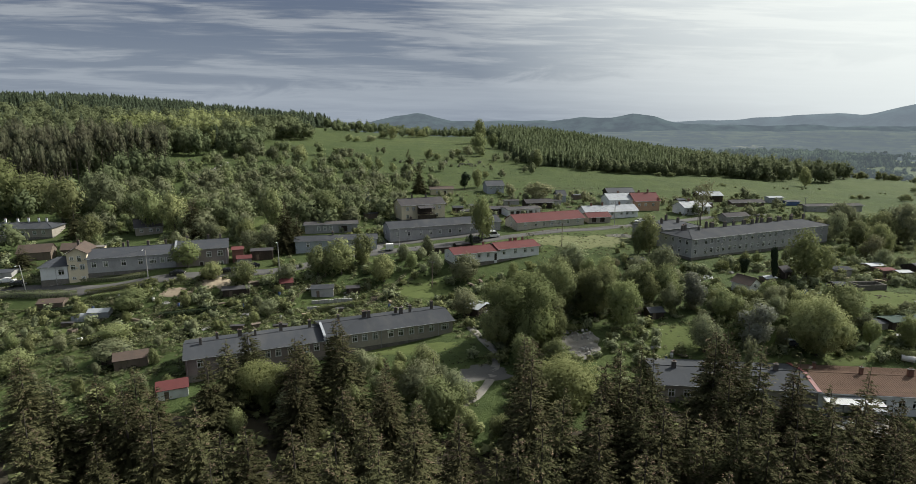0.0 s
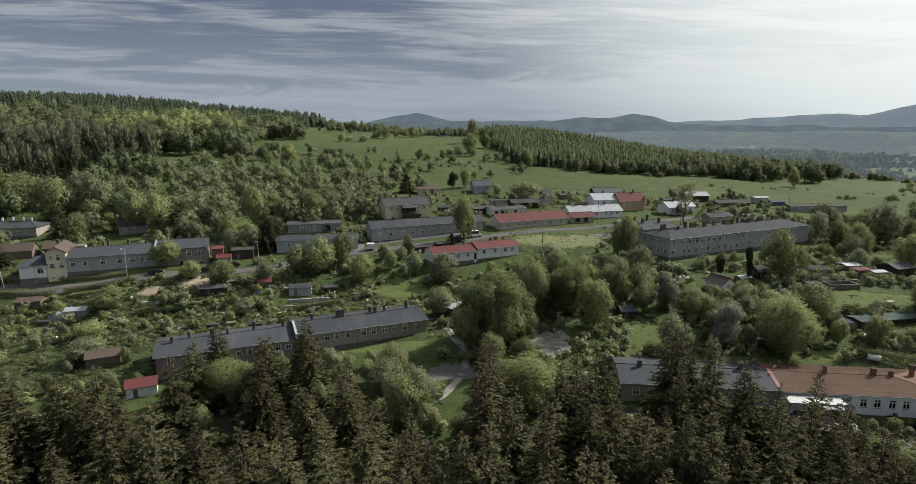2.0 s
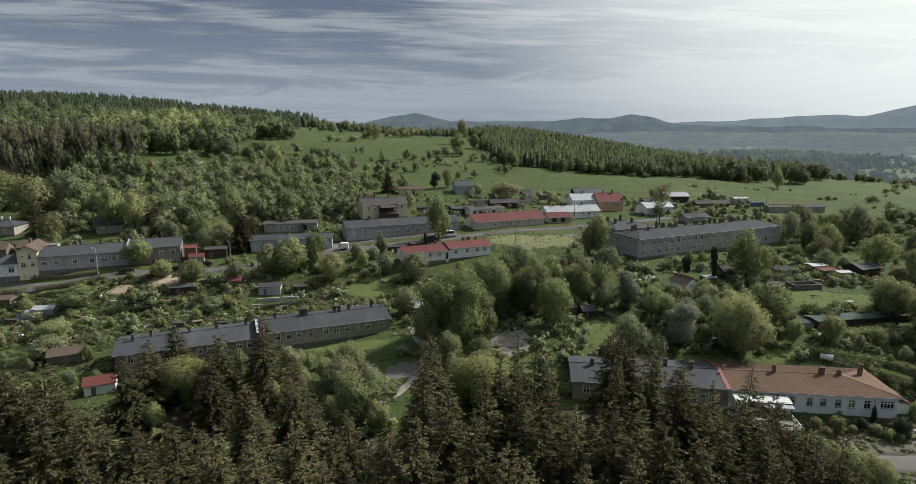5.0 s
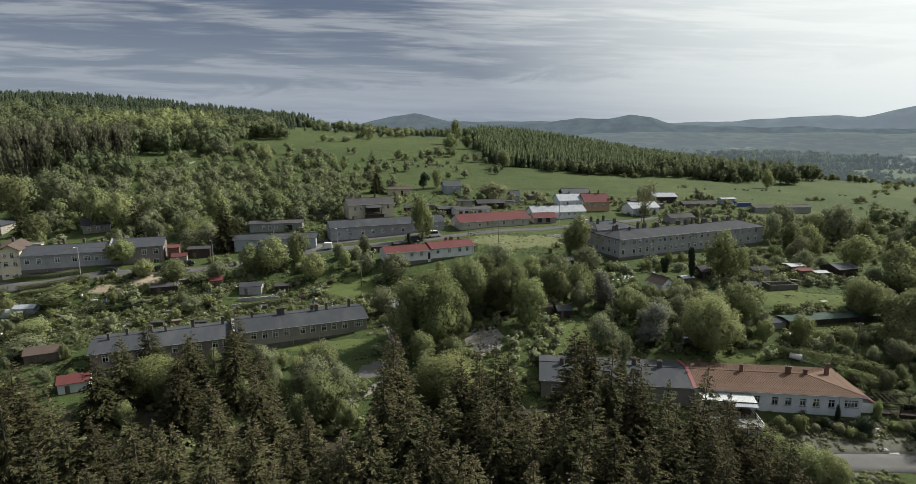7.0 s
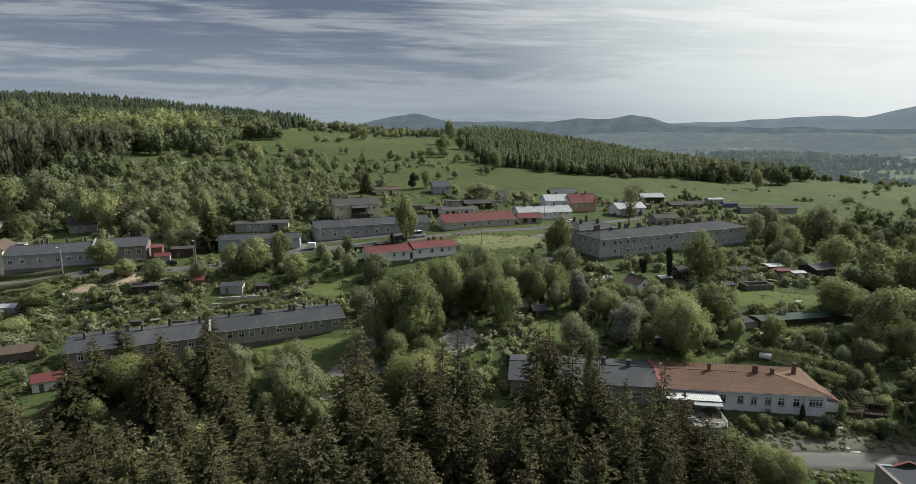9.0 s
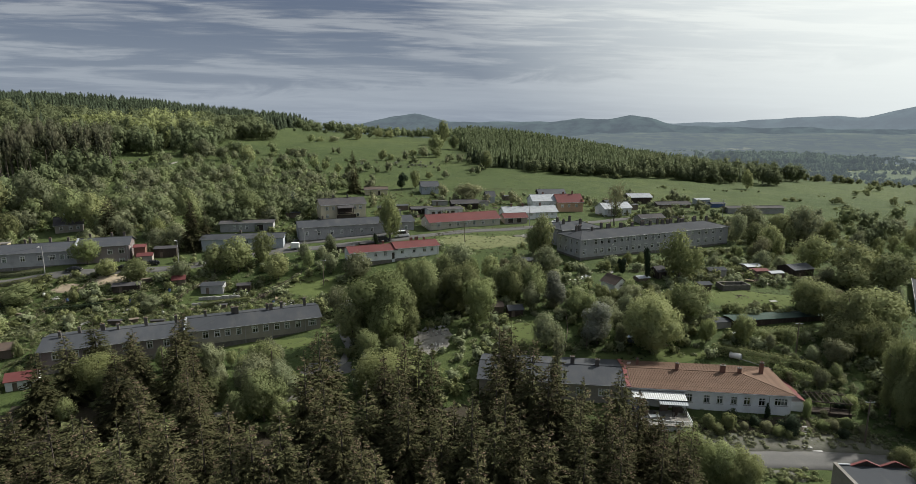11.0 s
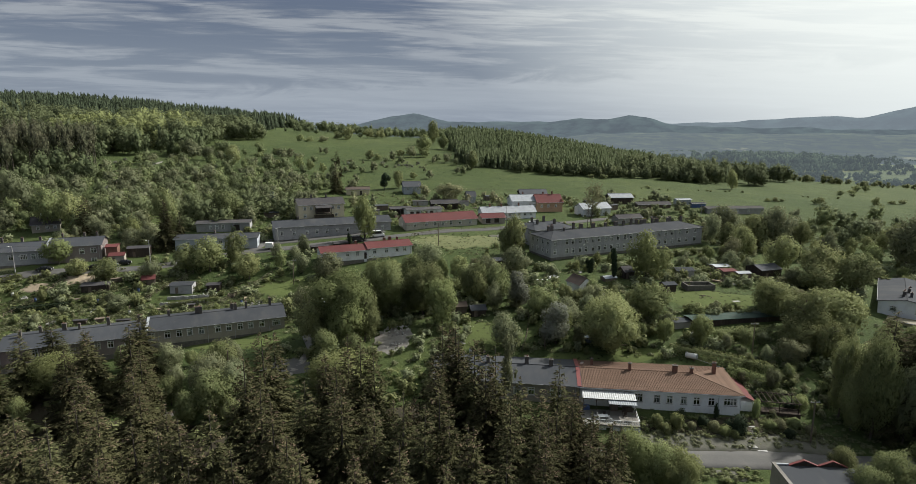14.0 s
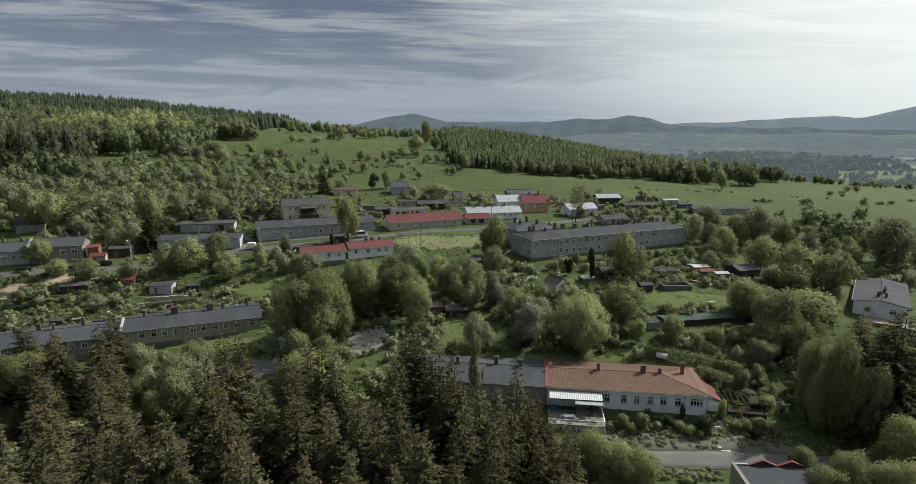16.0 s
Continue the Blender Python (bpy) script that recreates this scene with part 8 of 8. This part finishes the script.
for x, y, z, rz in ((43.5, 99.6, 1.0, 200), (44.2, 106.5, 4.9, 190), (38.5, 108, 5.0, 190), (-130.6, 165.2, 10.7, 200), (-113, 171.6, 11.5, 200), (-28.7, 136.0, 2.9, 210), (-38.2, 132.1, 3.2, 210), (60, 181.3, 13.6, 210), (75.5, 188.2, 14.2, 210), (-40.3, 205.5, 13.8, 205), (15.2, 223.9, 13.9, 205), (-52.5, 195.4, 12.3, 200)):
    dish(x, y, z, rz)

# steps and slab up to the white house
sp = thing("garden_steps", "dark stone steps climbing from the lane to the garden", "stair", pose(70.4, 92.6, -3.2, 0, 0, 0))
for k in range(7):
    part("step", Mesh().box(-.7, k * .3, -.6, .7, (k + 1) * .3, .16 + k * .17), M["plinth"], sp)
part("landing", Mesh().box(-.8, -3.2, -.2, .6, 0, .12), M["concrete"], sp, "pale concrete slab at the foot")
rw = thing("garden_wall", "low rough stone wall holding the garden bank", "wall", pose(57, 93.9, -3.2, 0, 0, -2))
rr = random.Random(3)
for course in range(2):
    k = 0.0
    while k < 12.4:
        w = rr.uniform(.45, .9)
        part("stone", Mesh().box(k, -.2 - .03 * rr.random(), -.5 + course * .55, k + w - .03, .2, .05 + course * .55, .04), M["plinth"], rw)
        k += w
# dark timber pergola with bench beside the white house
pg = thing("pergola", "dark timber pergola and decking beside the white house", "pergola", pose(75.6, 98.6, G(79, 100.4) - .2, 0, 0, -12))
part("deck", Mesh().box(0, 0, -.8, 7, 4.5, .15), M["wood_dark"], pg)
for x in (.2, 3.4, 6.6):
    for y in (.2, 4.2):
        part("post", Mesh().box(x - .07, y - .07, .15, x + .07, y + .07, 2.0), M["wood_dark"], pg)
for y in (.2, 4.2):
    part("beam", Mesh().box(0, y - .08, 2.0, 7, y + .08, 2.16), M["wood_dark"], pg)
for k in range(8):
    part("rafter", Mesh().box(.25 + k * .92, -.2, 2.16, .35 + k * .92, 4.7, 2.26), M["wood_dark"], pg)
part("railing", Mesh().box(0, .1, 1.0, 7, .16, 1.1).box(0, .1, .55, 7, .15, .63), M["wood_dark"], pg)
# arched glasshouse on the allotment
gh = thing("greenhouse", "old translucent arched plastic greenhouse", "greenhouse", pose(-121.5, 146.6, G(-120, 147.5), 0, 0, 6))
am = Mesh()
for k in range(9):
    for j in range(8):
        a0, a1 = math.pi * j / 8, math.pi * (j + 1) / 8
        if k < 8:
            am.quad((k * .8, 1.5 - 1.5 * math.cos(a0), 1.9 * math.sin(a0)), (k * .8 + .8, 1.5 - 1.5 * math.cos(a0), 1.9 * math.sin(a0)), (k * .8 + .8, 1.5 - 1.5 * math.cos(a1), 1.9 * math.sin(a1)), (k * .8, 1.5 - 1.5 * math.cos(a1), 1.9 * math.sin(a1)))
part("cover", am, M["white_metal"], gh)
for k in range(5):
    hp = Mesh()
    for j in range(8):
        a0, a1 = math.pi * j / 8, math.pi * (j + 1) / 8
        hp.tube((k * 1.6, 1.5 - 1.53 * math.cos(a0), 1.93 * math.sin(a0)), (k * 1.6, 1.5 - 1.53 * math.cos(a1), 1.93 * math.sin(a1)), .035, .035, 5)
    part("hoop", hp, M["steel"], gh)


# ---- fences and hedges ----
def fence(label, line, high=1.1, gap=2.2, mat="wood", rails=2):
    t = thing("fence", label, "fence", Matrix.Identity(4))
    for (x0, y0), (x1, y1) in zip(line[:-1], line[1:]):
        n = max(1, int(math.hypot(x1 - x0, y1 - y0) / gap))
        pts = [(x0 + (x1 - x0) * k / n, y0 + (y1 - y0) * k / n) for k in range(n + 1)]
        for x, y in pts:
            part("post", Mesh().box(x - .05, y - .05, G(x, y) - .3, x + .05, y + .05, G(x, y) + high), M[mat], t)
        for (a, b), (c, d) in zip(pts[:-1], pts[1:]):
            for r in range(rails):
                f = (r + .6) / rails * high * .95
                part("rail", Mesh().tube((a, b, G(a, b) + f), (c, d, G(c, d) + f), .035, .035, 4), M[mat], t)


fence("weathered rail fence along the open slope", [(3, 212.5), (30, 224), (52, 228)], 1.0, 3.0)
fence("weathered paddock fence beside the allotment", [(60, 163), (78, 164), (96, 167)], 1.1, 2.4)
fence("old wire fence on wooden posts by the lawn", [(34, 119), (36, 127), (37, 135)], 1.3, 1.8)
fence("old garden fence between the plots", [(-70, 152), (-66, 163), (-62, 174)], 1.2, 2.0)
fence("old garden fence between the plots", [(-100, 146), (-97, 156), (-95, 165)], 1.2, 2.0)
fence("old garden fence between the plots", [(-47, 157), (-42, 168), (-38, 176)], 1.2, 2.0)
fence("paddock fence of the upper meadow", [(-30, 294), (0, 300), (30, 306), (60, 309)], 1.1, 4.0)
fence("garden fence beside the terrace gable", [(-17, 150), (-14.5, 140), (-12, 131)], 1.3, 1.8)


def hedge(label, x0, y0, x1, y1, high=1.3, wide=.7, mat="leaf", seed=1):
    rng = np.random.default_rng(seed)
    ln = math.hypot(x1 - x0, y1 - y0)
    n = int(ln * 130)
    t = rng.uniform(0, 1, n)
    side = rng.choice([-1, 1], n) * rng.uniform(.7, 1.0, n) * wide / 2
    up = rng.uniform(0, 1, n) * high
    top = rng.random(n) < .45
    side[top] = rng.uniform(-wide / 2, wide / 2, top.sum())
    up[top] = high * rng.uniform(.9, 1.08, top.sum())
    dx, dy = (x1 - x0) / ln, (y1 - y0) / ln
    x, y = x0 + (x1 - x0) * t - dy * side, y0 + (y1 - y0) * t + dx * side
    p = np.stack([x, y, ground_z(x, y) + up], 1)
    v, soft = cards(p, np.stack([-dy * side, dx * side, up * .4], 1), .24, rng, .3)
    tagged(part("hedge", quads_mesh("hedge", v, leaf_rows(n), M[mat], normals=soft)), label, "hedge")


hedge("dark clipped hedge beside a garden plot", -131, 151.3, -123, 152.6, 1.3, 1.0, "needle_dark", 1)
hedge("clipped green hedge along the street gardens", -126, 160.5, -107, 163.5, 1.2, 1.0, "leaf", 2)
hedge("clipped green hedge along the street gardens", -122, 157.5, -106, 160, 1.3, 1.0, "leaf", 3)
hedge("low rough hedge between the street and the plots", -168, 156.6, -128, 159.9, 1.6, 1.4, "leaf_dull", 12)
hedge("low rough planting before the house fronts", -146, 164.6, -113, 168.4, .8, 1.6, "leaf_dull", 13)
hedge("dark hedge at the edge of the plots", -100, 149, -86, 152, 1.4, 1.1, "needle_dark", 4)
hedge("green hedge behind the terrace", -60, 153.5, -48, 158, 1.5, 1.2, "leaf", 5)
hedge("hedge on the upper lawn", -24, 240, -14, 243, 1.5, 1.2, "leaf", 6)
hedge("dark hedge below the green-roofed shelter", 74, 121.5, 92, 122.5, 2.2, 1.8, "leaf", 7)
hedge("yellow-green hedge on the bank behind the house", 74, 109, 82, 104, 2.0, 1.6, "leaf_bright", 8)
hedge("dense dark hedge on the bank above the house", 66, 116.5, 84, 108.5, 2.0, 1.8, "leaf", 11)
hedge("hedge before the grey block", 55, 171, 72, 178, 1.4, 1.3, "leaf", 9)
hedge("hedge before the grey block", 80, 181, 104, 192, 1.5, 1.4, "leaf_dull", 10)
# ---- things left lying in the gardens and yards ----
def place(x, y, turn):
    return pose(x, y, G(x, y), 0, 0, turn)


def board_pile(x, y, rng):
    t = thing("board_pile", "weathered boards stacked on a garden plot", "boards", place(x, y, rng.uniform(0, 180)))
    n, long = rng.randint(3, 6), rng.uniform(2.0, 3.6)
    for k in range(n):
        o = rng.uniform(-.25, .25)
        part("board", Mesh().box(-long / 2 + o, -.5 + .03 * k, .08 + k * .09, long / 2 + o, .5 - .05 * k, .15 + k * .09), M[rng.choice(["wood", "wood", "earth"])], t)
    for sx in (-long * .3, long * .3):
        part("bearer", Mesh().box(sx - .06, -.55, -.2, sx + .06, .55, .08), M["wood_dark"], t)


def barrel(x, y, rng):
    blue = rng.random() < .45
    t = thing("barrel", "blue plastic water barrel in a garden" if blue else "pale water barrel in a garden", "barrel", place(x, y, 0))
    part("drum", Mesh().tube((0, 0, -.15), (0, 0, .42), .3, .36, 12).tube((0, 0, .42), (0, 0, .95), .36, .31, 12), M["blue_paint" if blue else "plastic_white"], t)
    part("hoop", Mesh().tube((0, 0, .4), (0, 0, .46), .385, .385, 12), M["steel"], t)
    part("lid", Mesh().tube((0, 0, .95), (0, 0, 1.0), .34, .33, 12), M["rubber"], t)


def compost_bin(x, y, rng):
    t = thing("compost_bin", "slatted wooden compost bin on a plot", "bin", place(x, y, rng.uniform(0, 90)))
    w = rng.uniform(.6, .9)
    for k in range(5):
        z = .02 + k * .2
        for x0, y0, x1, y1 in ((-w, -w, w, -w + .04), (-w, w - .04, w, w), (-w, -w + .05, -w + .04, w - .05), (w - .04, -w + .05, w, w - .05)):
            part("slat", Mesh().box(x0, y0, z, x1, y1, z + .14), M["wood"], t)
    part("compost", Mesh().box(-w + .06, -w + .06, -.2, w - .06, w - .06, .6, .15), M["litter"], t)


def wood_stack(x, y, rng):
    t = thing("wood_stack", "stack of split firewood under a pale sheet", "firewood", place(x, y, rng.uniform(-20, 40)))
    long = rng.uniform(2.0, 3.5)
    if "log" not in CACHE:
        CACHE["log"] = Mesh().tube((0, -.35, 0), (0, .35, 0), .11, .1, 6).data("log", M["wood"])
    for row in range(5):
        for k in range(int(long / .24)):
            part("log", CACHE["log"], parent=t, at=Matrix.Translation((k * .24 - long / 2 + .12 * (row % 2), rng.uniform(-.04, .04), .05 + row * .2)) @ pose(0, 0, 0, 0, rng.uniform(0, 60), 0))
    part("cover", Mesh().slab([(-long / 2 - .15, -.5, 1.08), (long / 2 + .15, -.5, 1.08), (long / 2 + .15, .5, 1.2), (-long / 2 - .15, .5, 1.2)], .04), M[rng.choice(["felt_dark", "felt_dark", "slate", "wood"])], t)


def sheet_heap(x, y, rng):
    t = thing("rubble_heap", "pale rubble and broken slabs heaped on a plot", "rubble", place(x, y, rng.uniform(0, 180)))
    for k in range(9):
        a, r = rng.uniform(0, 6.28), rng.uniform(0, 1.1)
        s = rng.uniform(.2, .5)
        m = Matrix.Translation((math.cos(a) * r, math.sin(a) * r, .1 + .25 * (1.1 - r))) @ pose(0, 0, 0, rng.uniform(-25, 25), rng.uniform(-25, 25), rng.uniform(0, 180))
        part("slab", Mesh().box(-s, -s * .7, -.12, s, s * .7, .05, .03, m), M[rng.choice(["stone", "concrete", "stone"])], t)


crng2 = random.Random(77)
MAKERS = (board_pile, barrel, compost_bin, wood_stack, sheet_heap, barrel, board_pile, sheet_heap)
for x0, x1, y0, y1, count in ((-132, -34, 140, 166, 34), (-66, -54, 158, 168, 7), (54, 100, 144, 166, 18), (70, 94, 138, 146, 5), (-40, 8, 146, 176, 10), (20, 36, 118, 130, 4), (-20, 60, 238, 262, 12), (-66, -10, 193, 200, 6), (-10, 20, 198, 206, 3), (88, 112, 155, 166, 5)):
    for k, (x, y, rng) in enumerate(scatter(x0, x1, y0, y1, count, 1.6, int(x0 * 3 + y0) + 2000)):
        MAKERS[crng2.randrange(len(MAKERS))](x, y, crng2)

CARPORT, CYPRESS_SPOT = ((-29.5, 191.5), (-22.5, 194.3)), (-17.5, 196.5)
# dark carports and a clipped cypress behind the white row houses
shed("dark timber carport behind the white row houses", CARPORT[0][0], CARPORT[0][1], 22, 5.5, 3.0, 2.2, .3, "wood_dark", "felt_dark", "carport", name="carport")
shed("dark timber carport behind the white row houses", CARPORT[1][0], CARPORT[1][1], 22, 5.0, 3.0, 2.3, .3, "wood_dark", "felt_dark", "carport", name="carport")
shrub(CYPRESS_SPOT[0], CYPRESS_SPOT[1], 5.5, 1.2, "yew", "cypress_tree", "narrow dark cypress behind the row houses")
YARD_SHEDS = ((-24, 249), (-16.5, 253), (-20, 242.5), (-56, 245.5), (-60, 237), (18, 264), (80, 272), (88, 262), (-1, 266), (62, 271), (33, 277))
# dark sheds crowding the upper yards
for k, (x, y) in enumerate(YARD_SHEDS):
    shed(["black board shed with a felt roof in the upper yards", "grey board shed crowded among the upper yards"][k % 2], x, y, 8 + 7 * (k % 4), 4.2 + 1.3 * (k % 3), 3.4, 2.2 + .2 * (k % 2), .3 + .3 * (k % 3 == 0), ["wood_dark", "wood", "concrete"][k % 3], ["felt_dark", "felt", "slate"][(k + 1) % 3])
